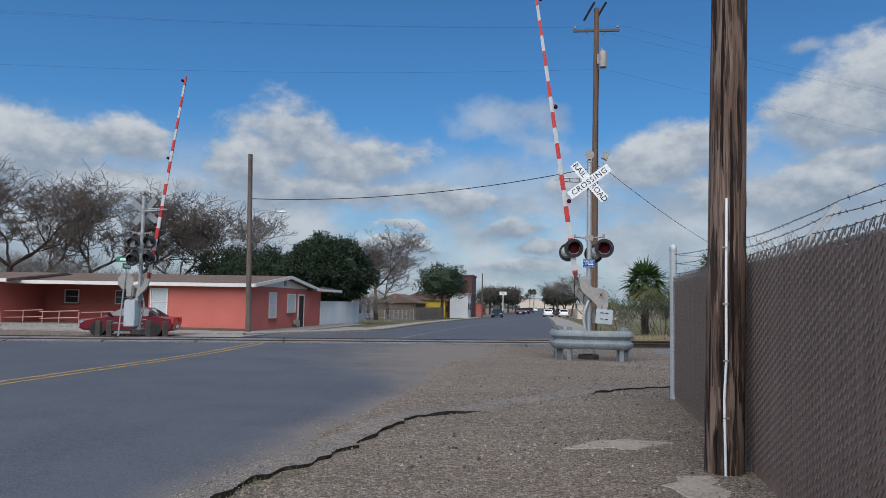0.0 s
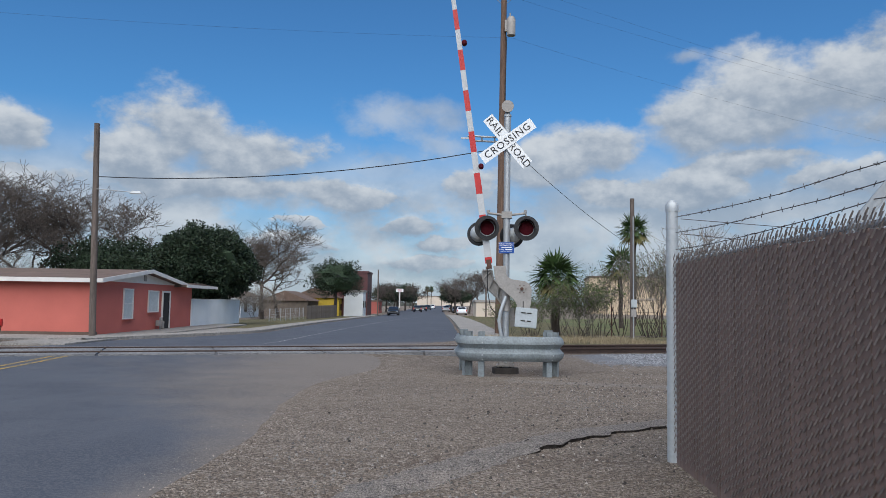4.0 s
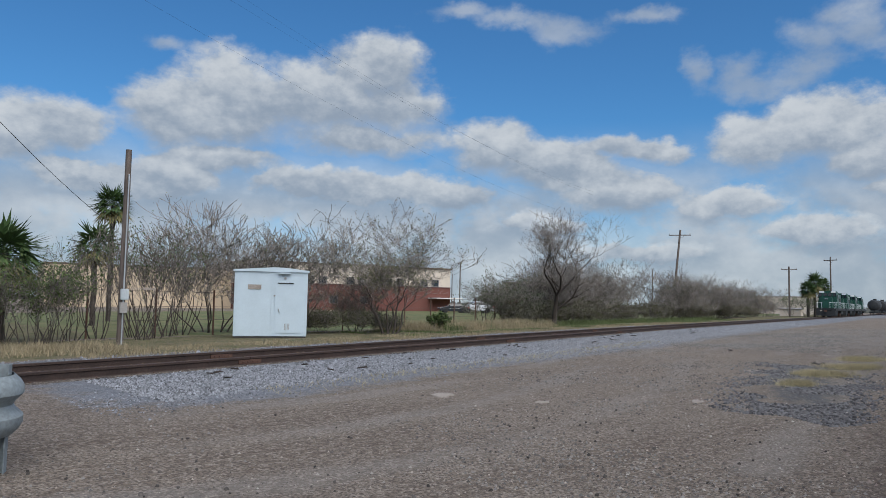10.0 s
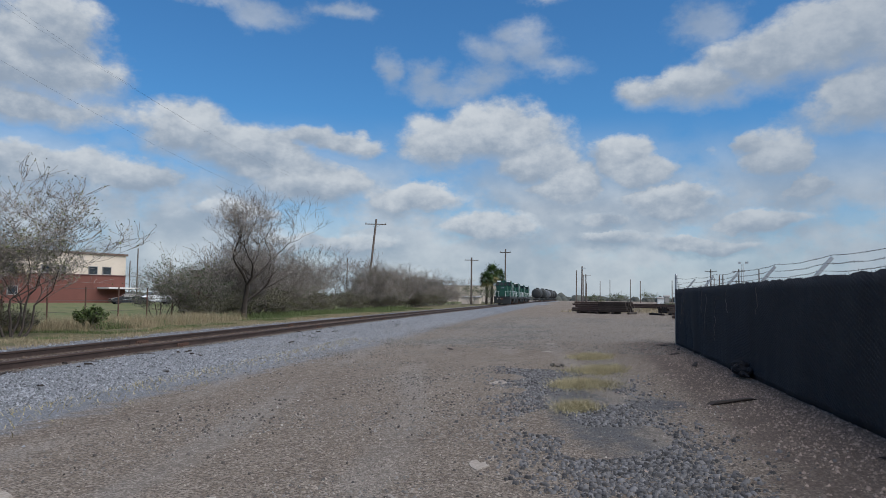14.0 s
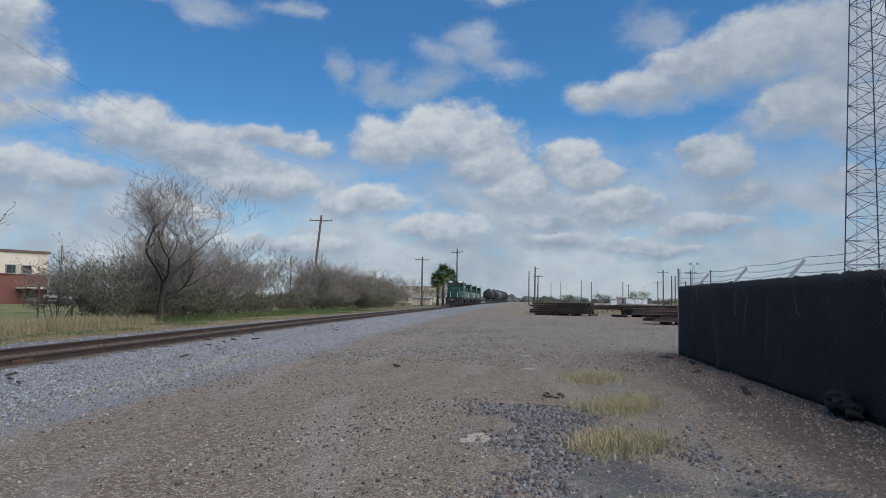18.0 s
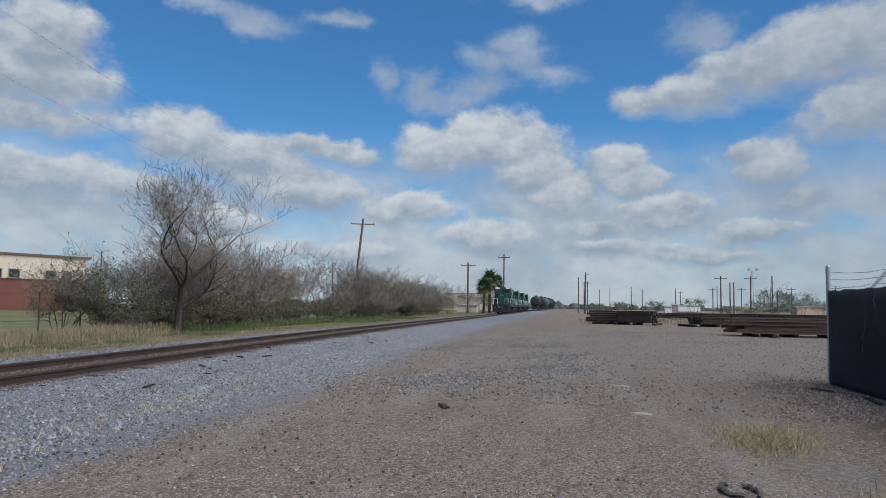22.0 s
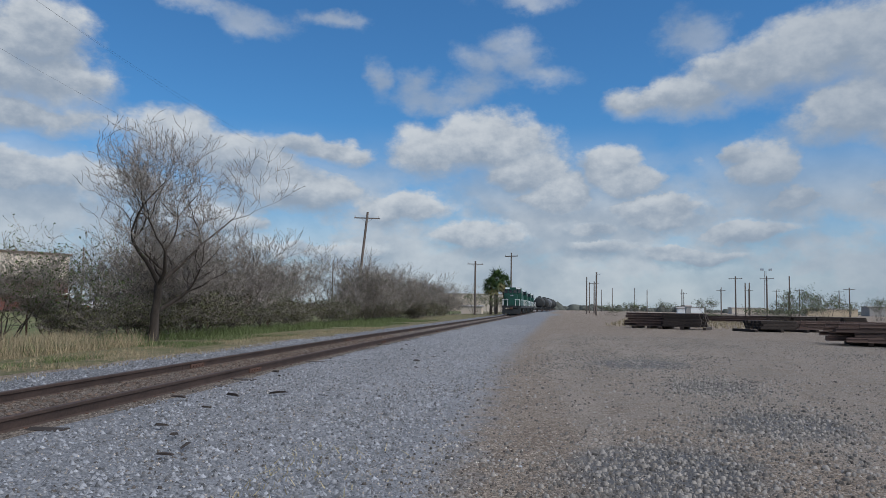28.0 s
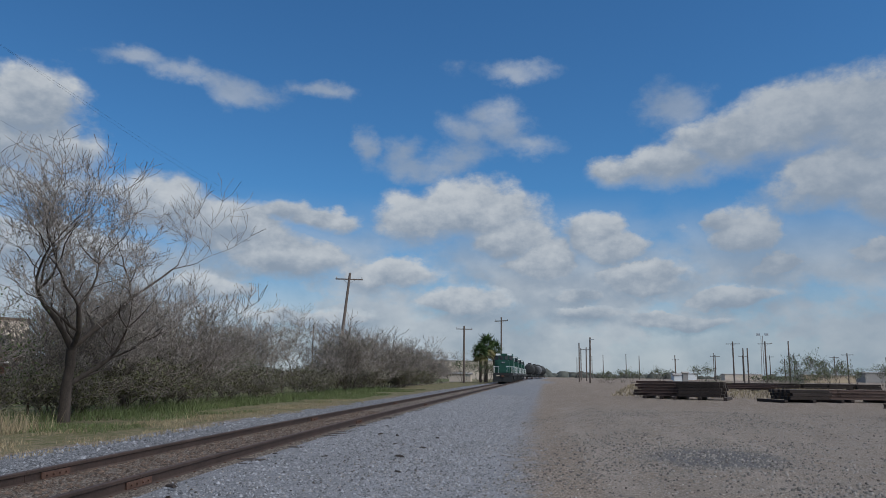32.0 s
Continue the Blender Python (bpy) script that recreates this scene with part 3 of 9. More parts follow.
def split_wood(name, pale, mid, dark):
    """Old round timber: long splits and flaked strips over two tones."""
    m = bpy.data.materials.new(name)
    m.use_nodes = True
    n, l = m.node_tree.nodes, m.node_tree.links
    b = n["Principled BSDF"]
    b.inputs["Roughness"].default_value, b.inputs["Specular IOR Level"].default_value = 0.9, 0.2
    tc = n.new("ShaderNodeTexCoord")
    out, height = None, None
    for scale, stretch, lo, hi, colour in ((1.0, (3, 3, 1.0), 0.40, 0.60, mid), (1.0, (14, 14, 1.1), 0.50, 0.56, dark), (1.0, (40, 40, 1.6), 0.50, 0.62, mid), (1.0, (24, 24, 0.7), 0.57, 0.61, tuple(c * 0.45 for c in dark))):
        mp = n.new("ShaderNodeMapping")
        mp.inputs["Scale"].default_value = stretch
        mp.inputs["Location"].default_value = (stretch[0], stretch[2] * 3, 0)
        l.new(tc.outputs["Object"], mp.inputs[0])
        nz = n.new("ShaderNodeTexNoise")
        nz.inputs["Scale"].default_value, nz.inputs["Detail"].default_value, nz.inputs["Roughness"].default_value = scale, 4, 0.6
        l.new(mp.outputs[0], nz.inputs["Vector"])
        r = n.new("ShaderNodeMapRange")
        r.interpolation_type = "SMOOTHSTEP"
        r.inputs[1].default_value, r.inputs[2].default_value = lo, hi
        l.new(nz.outputs[0], r.inputs[0])
        mx = n.new("ShaderNodeMix")
        mx.data_type = "RGBA"
        l.new(r.outputs[0], mx.inputs[0])
        if out:
            l.new(out, mx.inputs[6])
        else:
            mx.inputs[6].default_value = (*pale, 1)
        mx.inputs[7].default_value = (*colour, 1)
        out = mx.outputs[2]
        if height is None:
            height = r.outputs[0]
        else:
            ad = n.new("ShaderNodeMath")
            l.new(height, ad.inputs[0])
            l.new(r.outputs[0], ad.inputs[1])
            height = ad.outputs[0]
    l.new(out, b.inputs["Base Color"])
    bp = n.new("ShaderNodeBump")
    bp.invert = True
    bp.inputs["Strength"].default_value, bp.inputs["Distance"].default_value = 0.9, 0.012
    l.new(height, bp.inputs["Height"])
    l.new(bp.outputs[0], b.inputs["Normal"])
    return m


M_NEARPOLE = split_wood("weathered_pole", (0.195, 0.14, 0.112), (0.12, 0.076, 0.057), (0.036, 0.025, 0.02))
M_PINKRAIL = mat("rose_rail", (0.50, 0.24, 0.20), 0.6, var=0.1)
M_BARK = mat("bark", (0.066, 0.053, 0.044), 0.95, var=0.3, scale=3, fine=25, bump=0.5, grain=(3, 3, 0.6))
M_DARKTWIG = mat("dark_twig", (0.105, 0.087, 0.075), 0.9, var=0.2, scale=0.6, fine=10, bump=0, island=0.3)
M_PALETWIG = mat("pale_twig", (0.225, 0.2, 0.178), 0.9, var=0.25, scale=0.6, fine=10, bump=0, island=0.6)
M_TWIG = mat("twig", (0.145, 0.125, 0.11), 0.9, var=0.25, scale=0.6, fine=10, bump=0, island=0.6)
M_OLIVE = mat("olive_leaf", (0.085, 0.088, 0.04), 0.8, var=0.2, scale=1, fine=10, bump=0, island=0.5)
M_LEAFGREY = mat("grey_green_leaf", (0.16, 0.165, 0.075), 0.8, var=0.15, scale=1, fine=10, bump=0, island=0.45)
M_LEAFGREEN = mat("green_leaf", (0.07, 0.10, 0.03), 0.75, var=0.15, scale=1, fine=10, bump=0, island=0.45)
M_EVERGREEN = mat("evergreen_leaf", (0.015, 0.03, 0.013), 0.75, var=0.2, scale=0.8, fine=10, bump=0, island=0.5)
M_PALM = mat("palm_leaf", (0.055, 0.095, 0.03), 0.6, var=0.15, scale=2, fine=10, bump=0, island=0.3)
M_PALMDRY = mat("dry_palm_leaf", (0.17, 0.15, 0.06), 0.8, var=0.15, scale=2, fine=10, bump=0, island=0.3)
M_BLADE = mat("grass_blade", (0.088, 0.115, 0.04), 0.8, var=0.1, scale=0.5, fine=6, bump=0, island=0.4)
M_STRAW = mat("straw_blade", (0.26, 0.212, 0.13), 0.85, var=0.1, scale=0.5, fine=6, bump=0, island=0.35)
M_STRAW2 = mat("yellow_blade", (0.33, 0.285, 0.165), 0.85, var=0.1, scale=0.5, fine=6, bump=0, island=0.35)
M_CARWHITE = mat("white_car_paint", (0.66, 0.68, 0.69), 0.25, var=0.02, scale=1, fine=4, bump=0, spec=0.6)
M_CARRED = mat("red_car_paint", (0.12, 0.006, 0.013), 0.22, var=0.03, scale=1, fine=4, bump=0, spec=0.6)
M_CARDARK = mat("dark_car_paint", (0.02, 0.022, 0.026), 0.25, var=0.03, scale=1, fine=4, bump=0, spec=0.6)
M_CARGLASS = mat("tinted_glass", (0.02, 0.026, 0.032), 0.06, var=0.05, scale=1, fine=4, bump=0, spec=0.9)
M_CHROME = mat("bright_metal", (0.55, 0.56, 0.57), 0.25, 0.9, var=0.05, scale=4, bump=0)
M_GREEN = mat("loco_green", (0.010, 0.06, 0.04), 0.45, var=0.15, scale=0.8, fine=8, bump=0.05)
M_LOCODARK = mat("loco_dark", (0.022, 0.024, 0.024), 0.7, var=0.2, scale=1, fine=10, bump=0.1)
M_STEELBAR = mat("rusty_rail", (0.085, 0.055, 0.045), 0.75, 0.1, var=0.25, scale=2, fine=20, island=0.25)
M_TOWER = mat("tower_steel", (0.05, 0.075, 0.11), 0.6, 0.3, var=0.15, scale=2)
M_YWALL2 = mat("tan_wall", (0.5, 0.4, 0.28), 0.9, var=0.06)
# distance haze is mixed into this base colour
M_FARTREES = mat("hazed_far_trees", (0.07, 0.076, 0.066), 0.95, var=0.25, scale=0.05, fine=0.6, bump=0)
# near black: the shade under the broken asphalt edge, put into its colour
M_EDGESHADE = layered("edge_shade", [(0.028, 0.025, 0.023), (0.06, 0.052, 0.045)], [9], 0.9)
M_GREYBACK = mat("board_back", (0.22, 0.235, 0.245), 0.6, var=0.08, scale=4, fine=30, bump=0)
M_FENCEDARK = mat("dark_post", (0.06, 0.052, 0.046), 0.9, var=0.2, scale=4, fine=30)
M_ARMWHITE = mat("arm_white", (0.46, 0.475, 0.48), 0.55, var=0.08, scale=4, fine=30, bump=0)
M_LOCODARK2 = mat("grey_tank", (0.10, 0.105, 0.11), 0.6, var=0.15, scale=1, fine=10, bump=0.1)

# ---- ground, road, track ----


def strip(name, rows, material, lift, across=6, kind="structure", label="", category="", parent=None):
    """A sheet between left and right points, laid on the land."""
    vs, fs = [], []
    for i, (a, b) in enumerate(rows):
        for k in range(across + 1):
            x, y = a[0] + (b[0] - a[0]) * k / across, a[1] + (b[1] - a[1]) * k / across
            rim = across > 1 and (k in (0, across) or i in (0, len(rows) - 1))
            vs.append((x, y, ground_z(x, y) + (-0.004 if rim else lift)))
    w = across + 1
    for i in range(len(rows) - 1):
        for k in range(across):
            fs.append((i * w + k, i * w + k + 1, (i + 1) * w + k + 1, (i + 1) * w + k))
    ob = new(name, raw(name, vs, fs, material, True))
    ob.parent = parent
    return tagged(ob, label, category, "", kind)


def steps(*runs):
    """Numbers from runs of (start, end, step)."""
    out = []
    for a, b, s in runs:
        n = int(round((b - a) / s))
        out += [a + i * s for i in range(n)]
    return out + [runs[-1][1]]


gx = steps((-3200, -400, 700), (-400, -80, 80), (-80, -20, 4), (-20, -4, 1), (-4, 50, 0.5), (50, 150, 2.5), (150, 400, 25), (400, 3200, 700))
gy = steps((-3200, -400, 700), (-400, -60, 68), (-60, -2, 2), (-2, 32, 0.25), (32, 50, 1), (50, 150, 5), (150, 400, 50), (400, 3200, 700))
gw = len(gx)
ground = new("ground", raw("ground", [(x, y, ground_z(x, y) + 0.004 * noise.noise(Vector((x * 0.25, y * 0.25, 0)))) for y in gy for x in gx],
                           [(j * gw + i, j * gw + i + 1, (j + 1) * gw + i + 1, (j + 1) * gw + i) for j in range(len(gy) - 1) for i in range(gw - 1)], M_DIRT, True))
tagged(ground, "pale dusty gravel ground with pebbles", "ground", "", "structure")


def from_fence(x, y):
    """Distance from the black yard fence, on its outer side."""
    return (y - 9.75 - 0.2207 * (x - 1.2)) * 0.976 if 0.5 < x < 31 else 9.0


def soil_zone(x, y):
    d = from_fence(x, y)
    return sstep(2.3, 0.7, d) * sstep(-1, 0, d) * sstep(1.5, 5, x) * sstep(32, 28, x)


def grit_zone(x, y):
    mid = 15.75 + 0.36 * (x - 14)
    band = 0.62 * sstep(1.1, 0.2, abs(y - mid)) * sstep(9, 12.5, x) * sstep(19, 16.5, x)
    patches = max(0.8 * sstep(r, 0.3, math.hypot((x - cx) * 0.7, y - cy)) for cx, cy, r in ((26.3, 22.6, 1.6), (29.7, 21.5, 1.4), (39.2, 24.4, 2.4), (34, 22.5, 1.2), (14.9, 14.9, 0.6)))
    return max(band, patches)


def pale_zone(x, y):
    mid = 15.3 + 0.25 * (x - 15)
    beside = sstep(0.8, 0.15, abs(y - mid)) * sstep(9, 11, x) * sstep(30, 24, x)
    yard = 0.55 * sstep(24, 30, x) * sstep(-4.2, -6.5, beyond(x, y)) * sstep(90, 50, x)
    return max(0.65 * beside, yard)


def crushed_zone(x, y):
    d = -beyond(x, y)
    return 1.25 * sstep(5.6 + 0.8 * sstep(10, 26, x), 2.2 + 0.6 * sstep(10, 26, x), d) * sstep(1.5, 6.5, x) * sstep(-2.5, -1.5, d)


# wheel tracks packed into the yard road, breaking off and starting again
RUN = [(-1.0, 17.2), (3.0, 15.4), (7.0, 15.6), (12.0, 17.3), (18.0, 20.0), (25.0, 22.6), (34.0, 25.2), (46.0, 28.2), (60.0, 31.5)]


def run_y(x):
    for (ax, ay), (bx_, by_) in zip(RUN, RUN[1:]):
        if x <= bx_:
            return ay + (by_ - ay) * (x - ax) / (bx_ - ax)
    return RUN[-1][1]


def rut_zone(x, y):
    """Wheel tracks worn into the yard road, breaking off and starting again."""
    if not 0.5 < x < 60:
        return 0.0
    base = 0.5 * (run_y(x) + 0.5 * (run_y(x - 1.5) + run_y(x + 1.5)))
    best = 0.0
    for k, (off, wide, x0, x1) in enumerate(((0.0, 0.5, 0.5, 60), (1.75, 0.45, 1.5, 60), (-2.3, 0.5, 6, 55), (3.4, 0.4, 3, 40), (-3.6, 0.45, 14, 58))):
        if x0 < x < x1:
            d = abs(y - base - off - 0.35 * noise.noise(Vector((x * 0.12, k * 5, 1))))
            best = max(best, (0.45 + 0.55 * noise.noise(Vector((x * 0.22, k * 9.0, 3)))) * sstep(wide, 0.1, d))
    return best


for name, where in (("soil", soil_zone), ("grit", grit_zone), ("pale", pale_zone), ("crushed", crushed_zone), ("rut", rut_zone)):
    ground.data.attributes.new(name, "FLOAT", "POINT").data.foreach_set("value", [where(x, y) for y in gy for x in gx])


def road_left(y):
    return street_x(y) - 6.2 + 4.9 * sstep(33, 47, y) - (12 * sstep(30, 24, y) * sstep(8, 16, y))


def road_right(y):
    if y < 21:
        return -3.72 + 0.119 * y + 0.25 * sstep(15, 19, y) - 0.25 * sstep(10.5, 14, y) * sstep(18, 15, y) + 0.1 * noise.noise(Vector((y * 0.9, 3, 0)))
    return street_x(y) + 7.1 + 2.4 * sstep(25, 33, y)


road_ys = steps((-200, -20, 20), (-20, 50, 0.5), (50, 120, 5), (120, 420, 30))
road = strip("road", [((road_left(y), y), (road_right(y), y)) for y in road_ys], M_ASPHALT, 0.012, 28, label="worn blue-grey asphalt street", category="road")
road.data.attributes.new("dust", "FLOAT", "POINT").data.foreach_set("value", [1.0 * sstep(0.9 + 4.6 * sstep(9.5, 16.5, v.co.y), 0.0, road_right(v.co.y) - v.co.x) * sstep(36, 24, v.co.y) + 0.3 * sstep(14, 19, v.co.y) * sstep(30, 25, v.co.y) for v in road.data.vertices])


def line_mark(name, offset, width, y0, y1, material, label):
    ys = steps((y0, y1, 1.0))
    strip(name, [((street_x(y) + offset - width / 2, y), (street_x(y) + offset + width / 2, y)) for y in ys], material, 0.016, 1, label=label, category="road marking")


for off in (0.0, 0.26):
    line_mark("yellow_line", off + 0.52, 0.11, -40, 21.0, M_YELLOW, "faded yellow centre line")
# pale turning line past the crossing, drifting across the lanes
strip("white_line", [((street_x(y) + 1.85 + 0.063 * (y - 37), y), (street_x(y) + 1.98 + 0.063 * (y - 37), y)) for y in steps((33, 101, 2))], M_FADED, 0.016, 1,
      label="worn white lane line", category="road marking")
# kerbs and pavements past the track
def kerb(name, fx, y0, y1, side, wide, label):
    """A kerb along fx(y) with a walk of the given width behind it."""
    walkway = thing(name, Matrix(), label, "pavement", "", "structure")
    ys = steps((y0, y1, 1.5))
    vs, fs = [], []
    prof = [(0, -0.1), (0.0, 0.11), (0.03, 0.13), (0.16, 0.13), (0.16, 0.0)]
    for y in ys:
        for o, z in prof:
            x = fx(y) + side * o
            vs.append((x, y, ground_z(x, y) + z + 0.02))
    n = len(prof)
    for i in range(len(ys) - 1):
        for k in range(n - 1):
            fs.append((i * n + k, i * n + k + 1, (i + 1) * n + k + 1, (i + 1) * n + k))
    k = new("kerb", raw("kerb", vs, fs, M_CONCRETE, False))
    k.parent = walkway
    slab = []
    y = y0
    while y < y1 - 1.5 and len(slab) < 60:
        vs = []
        for yy in (y + 0.01, y + 1.48):
            for o in (0.17, 0.17 + wide):
                x = fx(yy) + side * o
                vs.append((x, yy, ground_z(x, yy) + 0.14))
        vs += [(a, b, c - 0.12) for a, b, c in vs]
        s = new("slab", raw("slab", vs, [(0, 1, 3, 2), (0, 2, 6, 4), (1, 5, 7, 3), (0, 4, 5, 1), (2, 3, 7, 6)], M_CONCRETE))
        s.parent = walkway
        slab.append(s)
        y += 1.5


kerb("pavement", lambda y: street_x(y) + 9.55, 31.5, 121, 1, 1.5, "pale concrete pavement along the street")
kerb("pavement", lambda y: road_left(y) - 0.03, 35, 130, -1, 1.3, "cracked concrete pavement past a pink house")

# the broken edge of an old asphalt layer beside the street
edge = [(-3.5, 2.4), (-3.25, 3.6), (-3.11, 4.2), (-2.88, 4.66), (-2.75, 5.2), (-2.62, 6.0), (-2.3, 7.3), (-1.78, 7.65), (-0.9, 8.9), (-0.28, 9.7), (0.73, 10.75), (1.43, 11.2), (3.5, 12.3)]
vs, fs = [], []
fine = []
for (ax, ay), (bx, by) in zip(edge, edge[1:]):
    m = max(2, int(math.hypot(bx - ax, by - ay) / 0.06))
    fine += [(ax + (bx - ax) * i / m, ay + (by - ay) * i / m) for i in range(m)]
for x, y in fine:
    jx, jy = 0.09 * noise.noise(Vector((x * 4, y * 4, 1))), 0.09 * noise.noise(Vector((x * 4, y * 4, 7)))
    jx += 0.03 * noise.noise(Vector((x * 19, y * 19, 1)))
    hgt = 0.045 * (1 - 0.93 * sstep(-1.9, -1.5, x) * sstep(0.3, -0.1, x)) * (0.7 + 0.5 * noise.noise(Vector((x * 3, y * 3, 4))))
    for d, z in ((0.0, -0.02), (-0.01, hgt), (0.10, hgt * 0.95), (0.24, 0.022), (0.42, 0.004), (0.7, -0.03)):
        xx, yy = x + jx - 0.72 * d, y + jy + 0.69 * d
        vs.append((xx, yy, ground_z(xx, yy) + z))
face = []
for i in range(len(fine) - 1):
    for k in range(5):
        (fs if k else face).append((i * 6 + k, i * 6 + k + 1, (i + 1) * 6 + k + 1, (i + 1) * 6 + k))
# the face is coloured as the shadowed hollow below the overhanging edge
tagged(new("broken_face", raw("broken_face", vs, face, M_EDGESHADE, True)), "crumbling face of a broken asphalt layer, coloured near black as the shaded hollow", "asphalt edge", "", "structure")
tagged(new("broken_edge", raw("broken_edge", vs, fs, M_OLDTAR, True)), "broken edge of old gravelly asphalt", "asphalt edge", "", "structure")

# ballast on the yard side, and the littered bed between the rails
bx = steps((2.6, 60, 0.7), (60, 230, 5))
strip("track_bed", [((x + 0.2, rail_y(x) - 0.35), (x - 0.4, rail_y(x) + 1.9)) for x in bx], M_BED, 0.013, 6, label="brown littered bed between the rails", category="ballast")
strip("ballast", [((x - 0.4, rail_y(x) + 1.75), (x - 0.7, rail_y(x) + 3.9 + 0.5 * noise.noise(Vector((x * 0.5, 2, 0))))) for x in bx], M_BALLAST, 0.011, 3,
      label="grey ballast mixed with dry weeds", category="ballast")
strip("verge", [((x - 0.6, rail_y(x) + 3.5), (x - 3, rail_y(x) + 11)) for x in steps((4, 60, 1), (60, 230, 5))], M_VERGE, 0.006, 8, label="rough green and straw-coloured grass verge", category="grass")
strip("field", [((x - 3, rail_y(x) + 10.5), (x - 10, rail_y(x) + 60)) for x in steps((12, 60, 4), (60, 230, 10))], M_FIELD, 0.006, 8, label="mown green field behind the brush", category="grass")
strip("driveway", [((street_x(y) - 9, y), (road_left(y) - 1.4, y)) for y in steps((33, 52, 1))], M_CONCRETE, 0.02, 4, label="worn concrete in front of the pink house", category="pavement")
strip("lawn", [((street_x(y) - 2.9, y), (street_x(y) - 12, y)) for y in steps((52, 132, 4))], M_VERGE, 0.02, 4, label="patchy lawn beside the street", category="grass")
strip("lawn", [((street_x(y) + 11.2, y), (street_x(y) + 18 - 6 * sstep(40, 32, y), y)) for y in steps((32, 125, 3))], M_VERGE, 0.02, 4, label="dry grass behind the pavement", category="grass")
strip("grass_island", [((-30, 20 + 0.02 * y), (-17.5, 22 + y)) for y in steps((0, 3, 1))], M_VERGE, 0.05, 4, label="low grass beside the side street", category="grass")

track = thing("railway_track", Matrix(), "rusty single railway track with worn timber ties", "railway track", "", "structure")
RAIL = [(-0.07, 0.0), (-0.07, 0.018), (-0.012, 0.035), (-0.010, 0.12), (-0.037, 0.132), (-0.037, 0.165), (-0.028, 0.172), (0.028, 0.172), (0.037, 0.165), (0.037, 0.132), (0.010, 0.12), (0.012, 0.035), (0.07, 0.018), (0.07, 0.0)]


def rail_run(off, x0, x1, step):
    vs, fs, n = [], [], len(RAIL)
    xs = steps((x0, x1, step))
    for x in xs:
        d = rail_dir(x)
        p = Vector((x, rail_y(x), 0)) + Vector((-d.y, d.x, 0)) * off
        for o, z in RAIL:
            vs.append((p.x - d.y * o, p.y + d.x * o, z - 0.01))
    for i in range(len(xs) - 1):
        for k in range(n):
            fs.append((i * n + k, i * n + (k + 1) % n, (i + 1) * n + (k + 1) % n, (i + 1) * n + k))
    fs += [tuple(range(n)), tuple(len(vs) - 1 - k for k in range(n))]
    ob = new("rail", raw("rail", vs, fs, M_RUST))
    ob.parent = track


for off in (0.0, 1.505):
    lengths = [-40, -28, -16, -4, 8.2, 20.1, 32.0, 43.9, 55.8, 80, 130, 230]
    for a, b in zip(lengths, lengths[1:]):
        rail_run(off, a + 0.006, b - 0.006, 1.0 if b < 60 else 10.0)
bm = bmesh.new()
box(bm, (0, -0.03, 0.075), (0.62, 0.018, 0.085))
for i in range(4):
    tube(bm, [(-0.21 + 0.14 * i, -0.03, 0.078), (-0.21 + 0.14 * i, -0.062, 0.078)], 0.016, 6)
joint_me = mesh_of("joint_bar", bm, M_RUST2)
bm = bmesh.new()
box(bm, (0, 0, 0.0), (0.22, 2.55, 0.16))
bevelled(bm, 0.012)
for v in bm.verts:
    v.co += Vector((0.012 * noise.noise(v.co * 5), 0, 0.008 * noise.noise(v.co * 7)))
tie_me = mesh_of("tie", bm, M_TIE)
bm = bmesh.new()
box(bm, (0, -0.085, 0.0), (0.02, 0.035, 0.03))
box(bm, (0, 0.085, 0.0), (0.02, 0.035, 0.03))
box(bm, (0, 0, -0.012), (0.18, 0.28, 0.012))
plate_me = mesh_of("tie_plate", bm, M_RUST2)


def on_rail(x, off, z):
    d = rail_dir(x)
    p = Vector((x, rail_y(x), 0)) + Vector((-d.y, d.x, 0)) * off
    return Matrix.Translation((p.x, p.y, z)) @ Matrix.Rotation(math.atan2(d.y, d.x), 4, "Z")


rnd = random.Random(4)
for x in (8.2, 20.1, 32.0, 43.9, 55.8):
    for off in (0.0, 1.505):
        piece("joint_bar", joint_me, track, on_rail(x + off * 0.4, off, -0.01))
x = 3.2
while x < 70:
    piece("tie", tie_me, track, on_rail(x, 0.75, -0.092 + rnd.uniform(-0.02, 0.022)) @ pose(0, 0, 0, 0, 0, rnd.uniform(-2, 2)))
    for off in (0.0, 1.505):
        if x < 48:
            piece("tie_plate", plate_me, track, on_rail(x, off, 0.006))
    x += 0.54
# concrete crossing panels between and beside the rails in the street
crossing = thing("level_crossing", Matrix(), "grey concrete panels of a level crossing", "level crossing", "", "structure")
bm = bmesh.new()
box(bm, (0, 0, 0), (2.36, 1, 1))
panel_me = mesh_of("panel", bm, M_PANEL)
for i in range(8):
    x = -15.6 + i * 2.33
    for off, wide in ((-0.36, 0.55), (0.4, 0.62), (1.1, 0.62), (1.87, 0.55)):
        piece("panel", panel_me, crossing, on_rail(x, off, 0.055) @ Matrix.Diagonal((1, wide, 0.16, 1)))

# ---- loose stones, pebbles and litter ----


